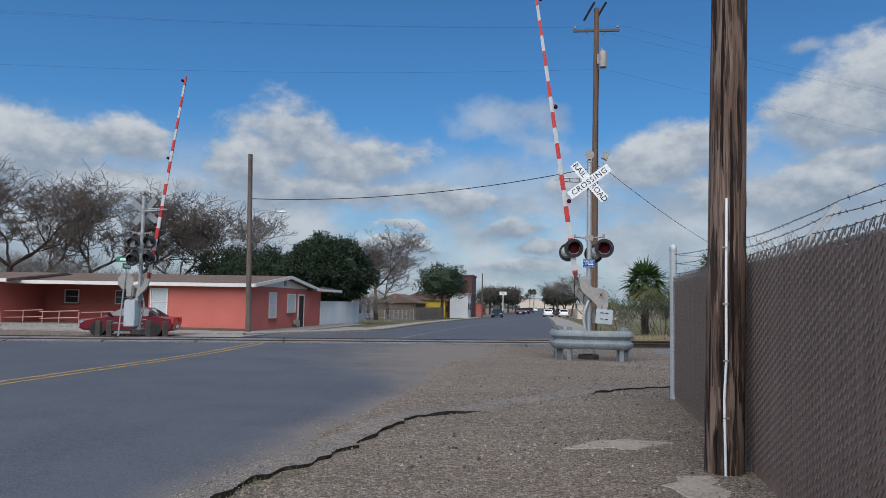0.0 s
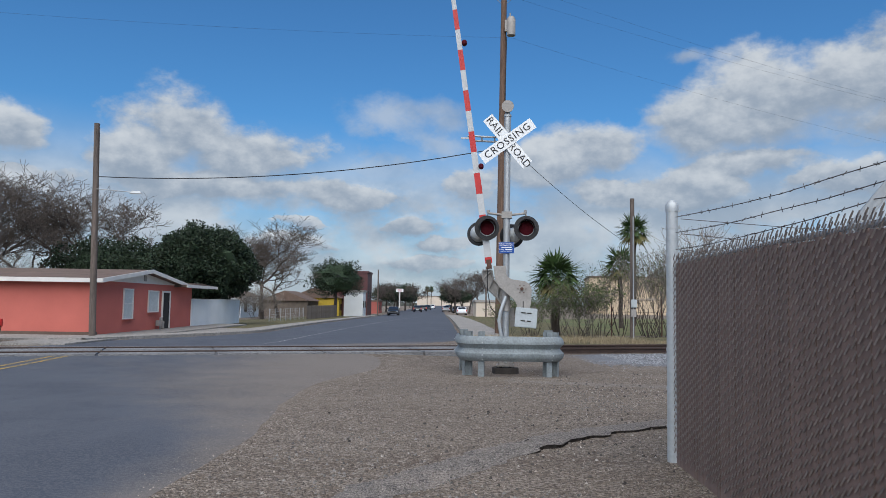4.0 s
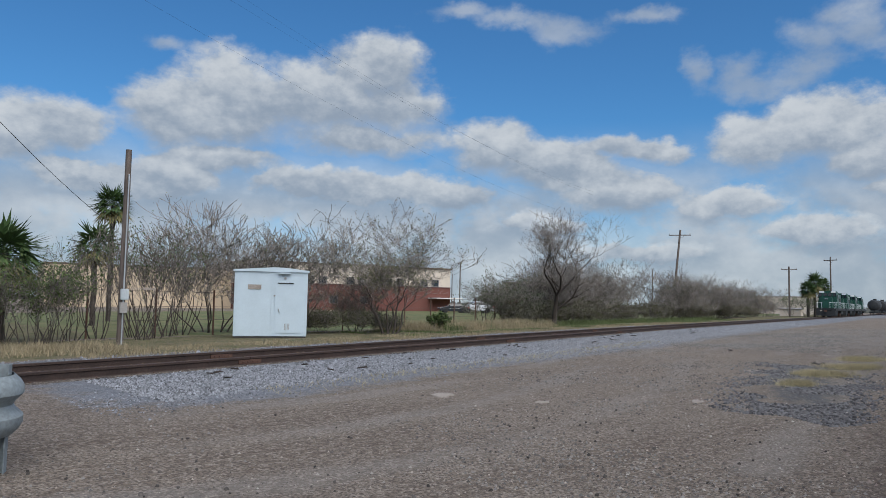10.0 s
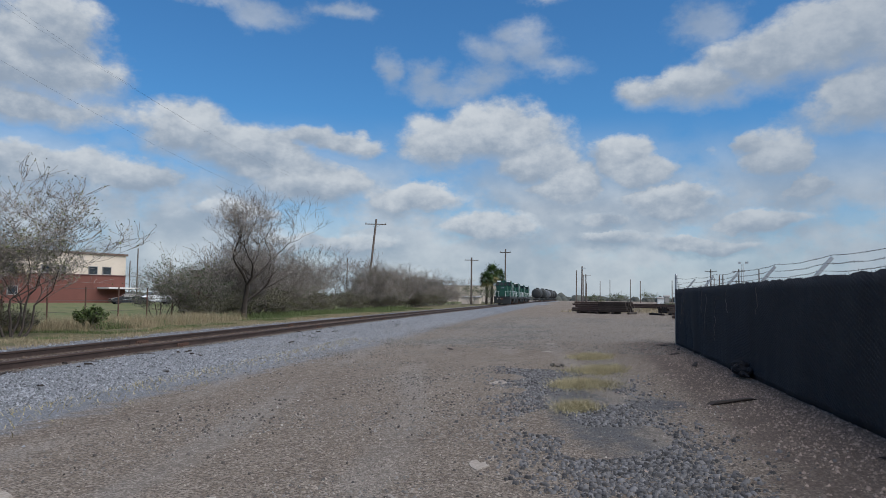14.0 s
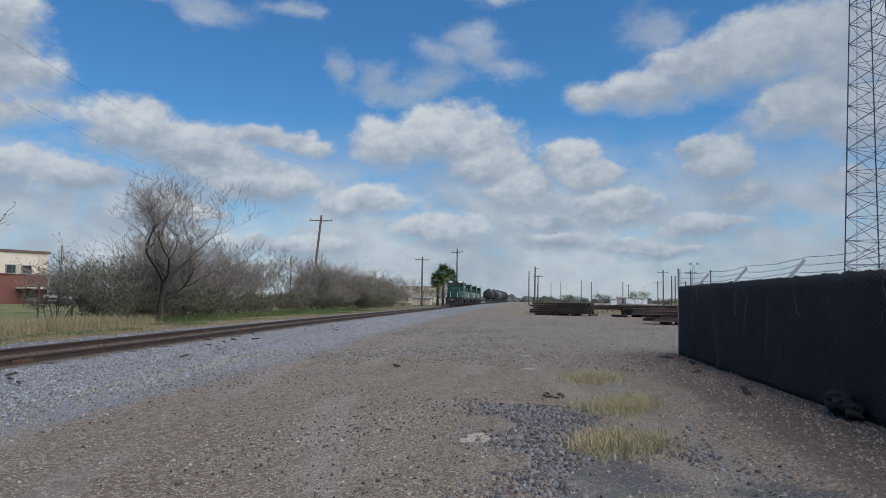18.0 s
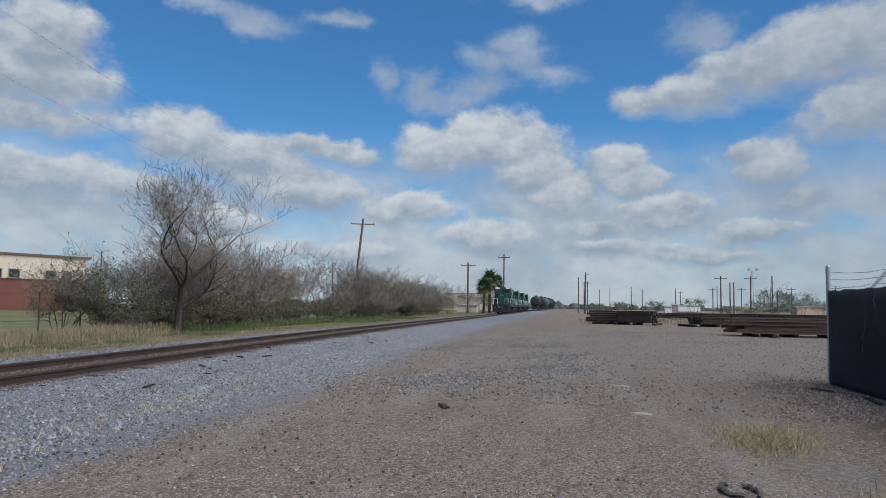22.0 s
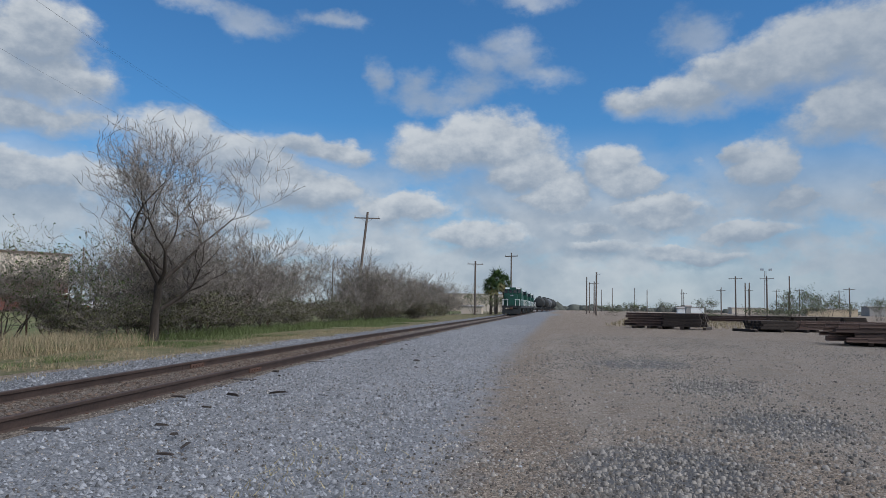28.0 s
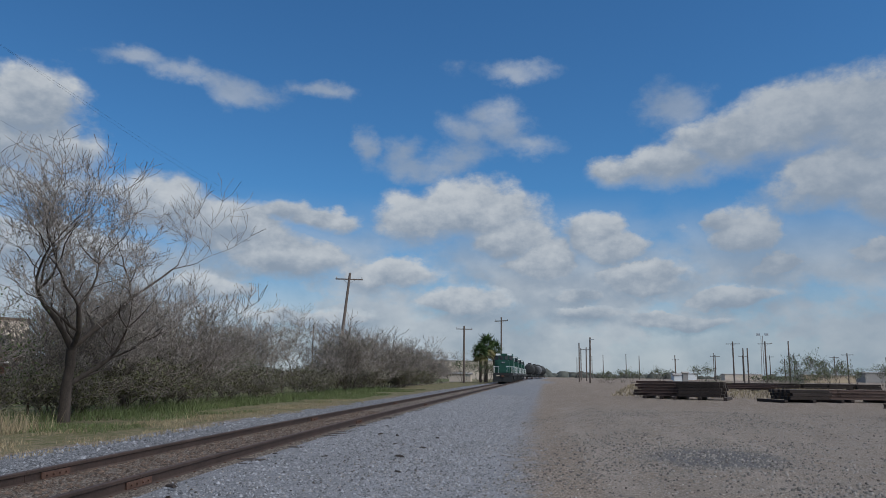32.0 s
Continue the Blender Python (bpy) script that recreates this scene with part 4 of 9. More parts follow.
def stones(name, n, place, size, material, seed, label, category, flat=0.7, lift=0.02, blocky=False):
    """Many small stones in one mesh; place(rng) gives x, y. Blocky ones have a worn top."""
    rng = np.random.default_rng(seed)
    if blocky:
        base = np.array([(1, 0, -0.5), (0, 0.9, -0.5), (-1, 0, -0.5), (0, -0.9, -0.5), (0.65, 0.15, 0.6), (0.1, 0.6, 0.75), (-0.6, 0.05, 0.55), (0.0, -0.55, 0.7)], float)
        tri = np.array([(a, (a + 1) % 4, 4 + (a + 1) % 4) for a in range(4)] + [(a, 4 + (a + 1) % 4, 4 + a) for a in range(4)] + [(4, 5, 6), (4, 6, 7)])
    else:
        base = np.array([(1, 0, -0.5), (-1, 0, -0.5), (0, 1, -0.5), (0, -1, -0.5), (0.1, 0, 1)], float)
        tri = np.array([(0, 2, 4), (2, 1, 4), (1, 3, 4), (3, 0, 4)])
    w = len(base)
    xy = np.array([place(rng) for _ in range(n)])
    z = np.array([ground_z(a, b) for a, b in xy])
    s = size[0] + (size[1] - size[0]) * rng.random(n) ** 3.2
    v = base[None] * (1 + 0.45 * (rng.random((n, w, 1)) - 0.5)) + 0.35 * (rng.random((n, w, 3)) - 0.5)
    v = v * s[:, None, None] * np.array([1, 1, flat])
    a = rng.random(n) * 6.28
    c, si = np.cos(a)[:, None], np.sin(a)[:, None]
    out = np.stack([v[:, :, 0] * c - v[:, :, 1] * si + xy[:, 0:1], v[:, :, 0] * si + v[:, :, 1] * c + xy[:, 1:2], v[:, :, 2] + z[:, None] + lift + 0.2 * s[:, None]], 2)
    faces = (tri[None] + (np.arange(n) * w)[:, None, None]).reshape(-1, 3)
    me = bpy.data.meshes.new(name)
    me.vertices.add(n * w)
    me.vertices.foreach_set("co", out.reshape(-1))
    me.loops.add(len(faces) * 3)
    me.loops.foreach_set("vertex_index", faces.reshape(-1))
    me.polygons.add(len(faces))
    me.polygons.foreach_set("loop_start", np.arange(len(faces)) * 3)
    me.update(calc_edges=True)
    me.materials.append(material)
    return tagged(new(name, me), label, category, "", "stuff")


def in_ballast(rng):
    x = 4 + 70 * rng.random() ** 1.45
    return x + 0.5, rail_y(x) - 0.1 - (2.9 + 1.1 * sstep(8, 26, x)) * rng.random() ** 0.9 - abs(rng.normal()) * 0.25


def in_verge_ballast(rng):
    x = 3 + 45 * rng.random()
    return x, rail_y(x) + 1.8 + 2.1 * rng.random()


def in_bed(rng):
    x = 4 + 46 * rng.random()
    return x, rail_y(x) + 1.5 * rng.random()


PATHLINE = [(-1.5, -1.0), (-1.2, 4), (-0.7, 7), (0.3, 10.7), (3.3, 13.1), (8.5, 15.3), (13, 17.2), (17, 20.2), (21, 22.7), (26, 24.8), (32, 27.0), (42, 27.0), (54, 25.0)]


def in_yard(rng):
    i = rng.integers(0, len(PATHLINE) - 1)
    k = rng.random()
    (ax, ay), (bx_, by_) = PATHLINE[i], PATHLINE[i + 1]
    while True:
        x, y = ax + (bx_ - ax) * k + rng.normal() * 2.6 + 2.0, ay + (by_ - ay) * k + rng.normal() * 1.9 + 1.2
        if y > 21 or x > road_right(y) + 0.05 + 0.15 * rng.normal():
            return x, y


def in_yard_coarse(rng):
    while True:
        x, y = in_yard(rng)
        if noise.noise(Vector((x * 0.45, y * 0.45, 2.0))) > 0.12:
            return x, y


def in_yard_clumps(rng):
    while True:
        x, y = in_yard(rng)
        if rng.random() < 0.12 + 1.6 * max(0.0, noise.noise(Vector((x * 0.3, y * 0.55, 7.0)))):
            return x, y


def by_fence(rng):
    k = rng.random()
    return 2.5 + 27 * k - 0.22 * 0, 9.85 + 6.15 * k + 0.15 + abs(rng.normal()) * 0.75


stones("ballast_stones", 72000, in_ballast, (0.010, 0.031), M_STONE, 1, "loose blue-grey crushed stones", "stones", 0.65, 0.006)
def road_edge(rng):
    y = -2 + 24 * rng.random()
    return road_right(y) + rng.normal() * 0.22 + 0.08, y


stones("edge_pebbles", 6000, road_edge, (0.003, 0.010), M_PEBBLE, 7, "pebbles strewn over the asphalt edge", "pebbles")


def spill(rng):
    x = 3 + 46 * rng.random() ** 1.1
    return x + 0.5, rail_y(x) - (2.9 + 1.1 * sstep(8, 26, x)) + rng.normal() * 0.55


stones("spilled_stones", 20000, spill, (0.007, 0.022), M_STONE, 12, "stones spilled from the ballast over the dirt", "stones", 0.6, 0.003)
stones("ballast_stones", 5000, in_verge_ballast, (0.012, 0.04), M_STONE, 2, "loose grey stones beside the rail", "stones")
stones("bed_litter", 11000, in_bed, (0.012, 0.045), M_LITTER, 3, "brown wood chips and leaves between the rails", "litter", 0.5)
stones("pebbles", 60000, in_yard, (0.003, 0.012), M_PEBBLE, 4, "small tan pebbles over the yard", "pebbles", 0.7, 0.003)
stones("pale_pebbles", 9000, in_yard_clumps, (0.004, 0.018), M_PEBBLE5, 31, "pale limestone pebbles over the yard", "pebbles", 0.7, 0.003)
stones("clods", 16000, in_yard_clumps, (0.004, 0.021), M_CLOD, 10, "dark clods and stones strewn over the yard", "stones", 0.8, 0.004, True)
stones("gravel", 26000, in_yard_coarse, (0.005, 0.019), M_PEBBLE2, 5, "loose grey gravel in patches", "gravel", 0.7, 0.003)


def far_yard(rng):
    while True:
        x, y = 24 + 34 * rng.random() ** 1.4, 11 + 19 * rng.random()
        if beyond(x, y) < -4.5 and rng.random() < 0.25 + 1.3 * max(0.0, noise.noise(Vector((x * 0.25, y * 0.4, 17.0)))):
            return x, y


stones("yard_gravel", 26000, far_yard, (0.006, 0.034), M_PEBBLE2, 14, "loose grey gravel over the open yard", "gravel", 0.7, 0.003, True)
stones("yard_clods", 8000, far_yard, (0.005, 0.026), M_CLOD, 15, "dark stones strewn over the open yard", "stones", 0.8, 0.004, True)


def dark_patch(rng):
    while True:
        x = 9.5 + 9.5 * rng.random()
        y = 15.75 + 0.36 * (x - 14) + rng.normal() * 0.5
        if noise.noise(Vector((x * 0.7, y * 1.1, 6.0))) > -0.1:
            return x, y


def grey_patch(rng):
    cx, cy, r = ((26.3, 22.6, 0.8), (29.7, 21.5, 0.9), (39.2, 24.4, 1.4), (34.0, 22.5, 0.8))[rng.integers(0, 4)]
    return cx + rng.normal() * r * 1.3, cy + rng.normal() * r * 0.7


stones("grey_gravel", 9000, grey_patch, (0.008, 0.032), M_PEBBLE2, 16, "heaped patches of loose grey gravel", "gravel", 0.8, 0.004, True)
stones("dark_gravel", 17000, dark_patch, (0.007, 0.034), M_PEBBLE4, 9, "patch of dark grey gravel in the yard", "gravel", 0.7, 0.003, True)
stones("fence_gravel", 20000, by_fence, (0.005, 0.026), M_PEBBLE3, 6, "reddish gravel heaped along the fence", "gravel", 0.7, 0.004)


# splinters of old ties lying on the ballast
rnd = random.Random(8)
for i in range(46):
    x = rnd.uniform(6, 44)
    y = rail_y(x) - rnd.uniform(0.25, 3.2)
    bm = bmesh.new()
    ln = rnd.uniform(0.07, 0.3)
    box(bm, (0, 0, 0), (ln, rnd.uniform(0.03, 0.07), rnd.uniform(0.015, 0.035)), top=0.7)
    for v in bm.verts:
        v.co += Vector((rnd.uniform(-0.02, 0.02), rnd.uniform(-0.012, 0.012), rnd.uniform(-0.006, 0.006)))
    solid("splinter", bm, M_TIE, "dark splinter of a rotten timber tie", "wood splinter", "splinters on the ballast", m=pose(x, y, ground_z(x, y) + 0.055, rnd.uniform(-8, 8), rnd.uniform(-8, 8), rnd.uniform(0, 180)))
# pale worn patches of concrete in the dirt, and debris
for x, y, a, b in ((7.89, 18.5, 0.30, 0.13), (8.5, 17.15, 0.14, 0.09), (10.35, 15.85, 0.16, 0.08), (-0.2, 5.95, 0.4, 0.22), (23.6, 18.7, 0.16, 0.1), (0.05, 4.3, 0.35, 0.2), (16.2, 17.6, 0.25, 0.15), (27.0, 19.5, 0.2, 0.1)):
    bm = bmesh.new()
    ring = [bm.verts.new((a * math.cos(t * 0.449) * (1 + 1.1 * noise.noise(Vector((x + math.cos(t * 0.449) * 3.5, y + math.sin(t * 0.449) * 1.5, 0)))),
                          b * math.sin(t * 0.449) * (1 + 0.9 * noise.noise(Vector((x + math.cos(t * 0.449) * 3, y + 3 + math.sin(t * 0.449), 0)))), 0.004)) for t in range(14)]
    low = [bm.verts.new((v.co.x * 1.15, v.co.y * 1.15, -0.03)) for v in ring]
    bm.faces.new(ring)
    for i in range(14):
        bm.faces.new((ring[i], low[i], low[(i + 1) % 14], ring[(i + 1) % 14]))
    solid("pale_patch", bm, M_PALE, "pale worn patch of hard caliche", "ground patch", "pale patches", "structure", m=pose(x, y, ground_z(x, y) + 0.004, 0, 0, rnd.uniform(0, 90)))
for x, y, r in ((23.0, 21.25, 0.16), (15.5, 14.0, 0.5), (24.4, 15.6, 0.35), (26.5, 15.7, 0.45), (27.9, 16.3, 0.3), (12.0, 12.5, 0.25), (10.0, 12.2, 0.2), (21.5, 14.9, 0.5)):
    bm = bmesh.new()
    box(bm, (0, 0, 0.016), (r * 2, 0.09, 0.024), top=0.8)
    for v in bm.verts:
        v.co += Vector((rnd.uniform(-0.03, 0.03), rnd.uniform(-0.02, 0.02), rnd.uniform(-0.01, 0.01)))
    solid("scrap_board", bm, M_TIE, "dark scrap of board lying in the dirt", "scrap", "scraps in the dirt", m=pose(x, y, ground_z(x, y) + 0.01, 0, 0, rnd.uniform(-40, 40)))

# a bundle of torn black screen at the fence's foot
bundle = thing("screen_bundle", pose(19.3, 13.95, 0.0, 0, 0, 12), "crumpled bundle of torn black screen cloth", "cloth bundle")
for i in range(9):
    bm = bmesh.new()
    w = 0.5 - 0.03 * i
    tube(bm, [(-w + 2 * w * k / 8, 0.07 * math.sin(k * 1.3 + i) + 0.05 * (i % 3) - 0.05, 0.05 + 0.018 * i + 0.05 * math.sin(math.pi * k / 8) + 0.02 * math.sin(k * 2.1 + i * 1.7)) for k in range(9)], [0.02, 0.05, 0.06, 0.055, 0.065, 0.05, 0.06, 0.045, 0.015], 7)
    part("fold", bm, M_BLACKMESH, bundle, "", True)
# a torn ring of tyre rubber lying in the gravel
bm = bmesh.new()
for a, b in ((0.2, 3.6), (3.9, 5.7)):
    tube(bm, [(0.2 * math.cos(a + (b - a) * i / 12), 0.13 * math.sin(a + (b - a) * i / 12), 0.012 + 0.02 * math.sin(i * 0.9) ** 2) for i in range(13)], [0.01] + [0.02] * 11 + [0.008], 6)
solid("tyre_scrap", bm, M_CLOD, "torn ring of dusty black tyre rubber", "scrap", "scraps in the dirt", m=pose(19.7, 17.5, 0.0, 0, 0, 20), smooth=True)

# ---- crossing signals ----


def lettering(text, size, material, parent, m, extrude=0.0015, align="CENTER", spacing=1.0):
    c = bpy.data.curves.new("lettering", "FONT")
    c.body, c.size, c.extrude, c.align_x, c.align_y, c.space_character = text, size, extrude, align, "CENTER", spacing
    c.resolution_u = 3
    ob = new("lettering", c)
    bpy.context.view_layer.update()
    me = bpy.data.meshes.new_from_object(ob.evaluated_get(bpy.context.evaluated_depsgraph_get()))
    bpy.data.objects.remove(ob)
    bpy.data.curves.remove(c)
    me.materials.clear()
    me.materials.append(material)
    out = new("lettering", me)
    out.parent = parent
    out.matrix_basis = m
    return out


def plate(w, h, t, r=0.02, n=4):
    """An upright plate with rounded corners, facing -y."""
    bm = bmesh.new()
    pts = []
    for cx, cz, a0 in ((w / 2 - r, h / 2 - r, 0), (-w / 2 + r, h / 2 - r, 90), (-w / 2 + r, -h / 2 + r, 180), (w / 2 - r, -h / 2 + r, 270)):
        for k in range(n + 1):
            a = radians(a0 + 90 * k / n)
            pts.append((cx + r * math.cos(a), cz + r * math.sin(a)))
    extrude(bm, pts, t)
    return bm


def bars(parent, rows, material, y):
    """Plain bars where writing cannot be given: x, z, width, height."""
    for x, z, w, h in rows:
        bm = bmesh.new()
        box(bm, (x, y, z), (w, 0.002, h))
        part("writing_bar", bm, material, parent)


def flasher(parent, m, name="flashing_light", glass=None):
    """A round lamp with its disc, hood and red lens, facing -y."""
    bm = bmesh.new()
    tube(bm, [(0, 0.0, 0), (0, 0.05, 0), (0, 0.16, 0), (0, 0.26, 0), (0, 0.30, 0)], [0.155, 0.165, 0.155, 0.12, 0.05], 20)
    lamp = part(name, bm, M_POST, parent, "grey lamp housing with black disc and red lens", True, m)
    bm = bmesh.new()
    n = 28
    rings = []
    for y, r in ((0.0, 0.238), (0.012, 0.242), (0.02, 0.238), (0.02, 0.16), (0.0, 0.15)):
        rings.append([bm.verts.new((r * math.cos(6.2832 * k / n), y, r * math.sin(6.2832 * k / n))) for k in range(n)])
    for a, b in zip(rings, rings[1:] + rings[:1]):
        for k in range(n):
            bm.faces.new((a[k], b[k], b[(k + 1) % n], a[(k + 1) % n]))
    part("disc", bm, M_HOOD, lamp, "", True)
    bm = bmesh.new()
    rows = []
    for rr in (0.158, 0.150):
        for k in range(n // 2 + 7):
            a = radians(-30 + 240 * k / (n // 2 + 6))
            ln = 0.24 * (0.25 + 0.75 * max(0.0, math.sin(a) * 0.5 + 0.5)) ** 0.7
            rows.append((bm.verts.new((rr * math.cos(a), -ln, rr * math.sin(a))), bm.verts.new((rr * math.cos(a), 0.0, rr * math.sin(a)))))
    h = len(rows) // 2
    for base in (0, h):
        for k in range(h - 1):
            bm.faces.new((rows[base + k][0], rows[base + k + 1][0], rows[base + k + 1][1], rows[base + k][1]))
    for k in range(h - 1):
        bm.faces.new((rows[k][0], rows[k + 1][0], rows[h + k + 1][0], rows[h + k][0]))
    part("hood", bm, M_HOOD, lamp, "", True)
    bm = bmesh.new()
    rings = []
    for k in range(5):
        r, y = 0.148 * math.cos(radians(90 - 22.5 * k)) if k else 0.001, -0.035 + 0.03 * (k / 4) ** 2
        rings.append([bm.verts.new((r * math.cos(6.2832 * j / 20), y + 0.012, r * math.sin(6.2832 * j / 20))) for j in range(20)])
    for a, b in zip(rings, rings[1:]):
        for k in range(20):
            bm.faces.new((a[k], b[k], b[(k + 1) % 20], a[(k + 1) % 20]))
    part("lens", bm, glass or M_LENS, lamp, "unlit glass lens", True)
    return lamp


def crossing_signal(name, m, label, upper_pair):
    board = M_GREYBACK if upper_pair else M_SIGNW
    sig = thing(name, m, label, "crossing signal", "crossing signals")
    bm = bmesh.new()
    tube(bm, [(0, 0, 0.1), (0, 0, 5.0)], 0.064, 18)
    mast = part("mast", bm, M_GALV, sig, "silver steel mast", True)
    bm = bmesh.new()
    tube(bm, [(0, 0, 4.98), (0, 0, 5.02), (0, 0, 5.06)], [0.075, 0.075, 0.03], 16)
    part("cap", bm, M_POST, mast, "", True)
    bm = bmesh.new()
    tube(bm, [(0, 0, -0.02), (0, 0, 0.11)], [0.26, 0.25], 20)
    part("foundation", bm, M_FENCEDARK, sig, "round concrete foot", True)
    bm = bmesh.new()
    box(bm, (0, 0, 0.15), (0.34, 0.34, 0.03))
    tube(bm, [(0, 0, 0.16), (0, 0, 0.22), (0, 0, 0.5)], [0.13, 0.11, 0.07], 16)
    for a in range(4):
        tube(bm, [(0.13 * (1 if a % 2 else -1), 0.13 * (1 if a > 1 else -1), 0.12), (0.13 * (1 if a % 2 else -1), 0.13 * (1 if a > 1 else -1), 0.24)], 0.018, 6)
    part("base_casting", bm, M_PUTTY, sig, "", True)
    # bell on top
    bm = bmesh.new()
    tube(bm, [(0, 0, 5.03), (0, 0, 5.10)], 0.045, 10)
    tube(bm, [(0, -0.10, 5.17), (0, -0.03, 5.17), (0, 0.02, 5.17)], [0.12, 0.11, 0.03], 16)
    tube(bm, [(0, 0.0, 5.17), (0, 0.11, 5.17)], [0.07, 0.06], 12)
    part("bell", bm, M_PUTTY, sig, "grey bell on the mast", True)
    # crossbuck
    buck = part("crossbuck", plate(1.22, 0.228, 0.006, 0.008), board, sig, "white crossed boards with black letters", False, Matrix.Translation((0, -0.10, 4.48)) @ Matrix.Rotation(radians(-36), 4, "Y"))
    other = part("crossbuck", plate(1.22, 0.228, 0.006, 0.008), board, sig, "white crossed boards with black letters", False, Matrix.Translation((0, -0.088, 4.48)) @ Matrix.Rotation(radians(50), 4, "Y"))
    up = Matrix.Rotation(radians(90), 4, "X")
    lettering("CROSSING", 0.2, M_INK, buck, Matrix.Translation((0, -0.0052, 0)) @ up, spacing=1.13)
    lettering("RAIL", 0.2, M_INK, other, Matrix.Translation((-0.38, -0.0052, 0)) @ up, spacing=1.05)
    lettering("ROAD", 0.2, M_INK, other, Matrix.Translation((0.37, -0.0052, 0)) @ up, spacing=1.0)
    bm = bmesh.new()
    box(bm, (0, -0.065, 4.48), (0.16, 0.06, 0.10))
    tube(bm, [(0, 0, 4.38), (0, 0, 4.58)], 0.075, 14)
    part("sign_clamp", bm, M_PUTTY, sig)
    # lamp arm and lamps
    heights = (2.78, 3.38) if upper_pair else (2.78,)
    for hz in heights:
        bm = bmesh.new()
        tube(bm, [(-0.40, 0.02, hz + 0.20), (-0.36, 0.02, hz + 0.30), (-0.1, 0.02, hz + 0.27), (0, 0.02, hz + 0.26), (0.1, 0.02, hz + 0.27), (0.36, 0.02, hz + 0.30), (0.40, 0.02, hz + 0.20)], 0.024, 8)
        tube(bm, [(-0.36, 0.02, hz + 0.30), (-0.36, 0.02, hz + 0.36)], 0.03, 8)
        tube(bm, [(0.36, 0.02, hz + 0.30), (0.36, 0.02, hz + 0.36)], 0.03, 8)
        box(bm, (0, 0.02, hz + 0.26), (0.2, 0.18, 0.13))
        part("lamp_arm", bm, M_PUTTY, sig, "", True)
        for sx in (-1, 1):
            flasher(sig, Matrix.Translation((0.378 * sx, -0.10, hz)) @ Matrix.Rotation(radians(-4 * sx + 4), 4, "Z"))
            flasher(sig, Matrix.Translation((0.325 * sx - 0.22, 0.42, hz - 0.09 - 0.02 * sx)) @ Matrix.Rotation(radians(180 + 8 * sx), 4, "Z"), glass=None if not upper_pair else M_HOOD if hz < 3 else M_PUTTY)
    # gate mechanism: two curved arms, counterweights, gear case
    bm = bmesh.new()
    side = [(-0.386, 2.04), (-0.145, 2.045), (-0.155, 1.90), (-0.11, 1.83), (-0.04, 1.785), (0.21, 1.76), (0.30, 1.71), (0.345, 1.60), (0.335, 1.345), (0.30, 1.20), (0.066, 1.20), (0.066, 1.335), (-0.008, 1.43), (-0.283, 1.65), (-0.345, 1.76), (-0.36, 1.85)]
    extrude(bm, side, 0.035, Matrix.Translation((0.14, -0.17, 0.0)))
    bmesh.ops.bevel(bm, geom=list(bm.edges), offset=0.006, segments=1, affect="EDGES")
    gate_arm_plate = part("counterweight_arm", bm, M_PUTTY, sig, "grey cast arm of the gate")
    bm = bmesh.new()
    for k in range(6):
        a = k * 1.047
        tube(bm, [(0.30 + 0.075 * math.cos(a), -0.185, 1.61 + 0.075 * math.sin(a)), (0.30 + 0.075 * math.cos(a), -0.205, 1.61 + 0.075 * math.sin(a))], 0.011, 6)
    tube(bm, [(0.30, -0.185, 1.61), (0.30, -0.22, 1.61)], 0.032, 10)
    part("hub_bolts", bm, M_RUST2, gate_arm_plate, "", True)
    bm = bmesh.new()
    box(bm, (0.325, -0.189, 1.31), (0.018, 0.004, 0.13))
    part("slot", bm, M_DARK, gate_arm_plate)
    bm = bmesh.new()
    box(bm, (-0.135, -0.189, 1.97), (0.15, 0.006, 0.10))
    part("maker_plate", bm, M_PUTTY, gate_arm_plate)
    bm = bmesh.new()
    back = [(-0.46, 1.965), (-0.284, 1.97), (-0.255, 1.80), (-0.14, 1.67), (-0.015, 1.55), (0.03, 1.40), (0.02, 1.20), (-0.06, 1.30), (-0.16, 1.43), (-0.341, 1.60), (-0.445, 1.80)]
    extrude(bm, back, 0.02, Matrix.Translation((0.0, 0.20, 0)))
    ribbed = part("counterweight_arm", bm, M_PUTTY, sig, "ribbed cast arm of the gate")
    for (ax, az), (bx_, bz) in list(zip(back, back[1:] + back[:1])) + list(zip(back[1:5], back[::-1][0:4])):
        bm = bmesh.new()
        tube(bm, [(ax, 0.165, az), (bx_, 0.165, bz)], 0.02, 4)
        part("rib", bm, M_PUTTY, ribbed)
    for x, y, w, h, mt, tilt in ((0.38, -0.21, 0.41, 0.37, M_WHITEBOX, 4), (-0.03, 0.22, 0.14, 0.40, M_PUTTY, -5), (0.12, 0.14, 0.10, 0.36, M_PUTTY, -3)):
        bm = bmesh.new()
        box(bm, (0, 0, 0), (w, 0.10, h))
        bevelled(bm, 0.012, 2)
        cw = part("counterweight", bm, mt, sig, "pale painted counterweight plate with two slots" if mt == M_WHITEBOX else "", False, Matrix.Translation((x, y, 1.065)) @ Matrix.Rotation(radians(tilt), 4, "Y"))
        if mt == M_WHITEBOX:
            for z in (0.09, -0.06):
                bm = bmesh.new()
                box(bm, (0.0, -0.052, z), (0.20, 0.008, 0.022))
                part("slot", bm, M_DARK, cw)
                bm = bmesh.new()
                tube(bm, [(0, -0.05, z), (0, -0.075, z)], 0.018, 8)
                part("slot_bolt", bm, M_POST, cw)
    bm = bmesh.new()
    box(bm, (0.34, 0.0, 1.50), (0.28, 0.24, 0.44))
    bevelled(bm, 0.05, 3)
    part("gear_case", bm, M_PUTTY, sig, "rounded grey gear case", True)
    bm = bmesh.new()
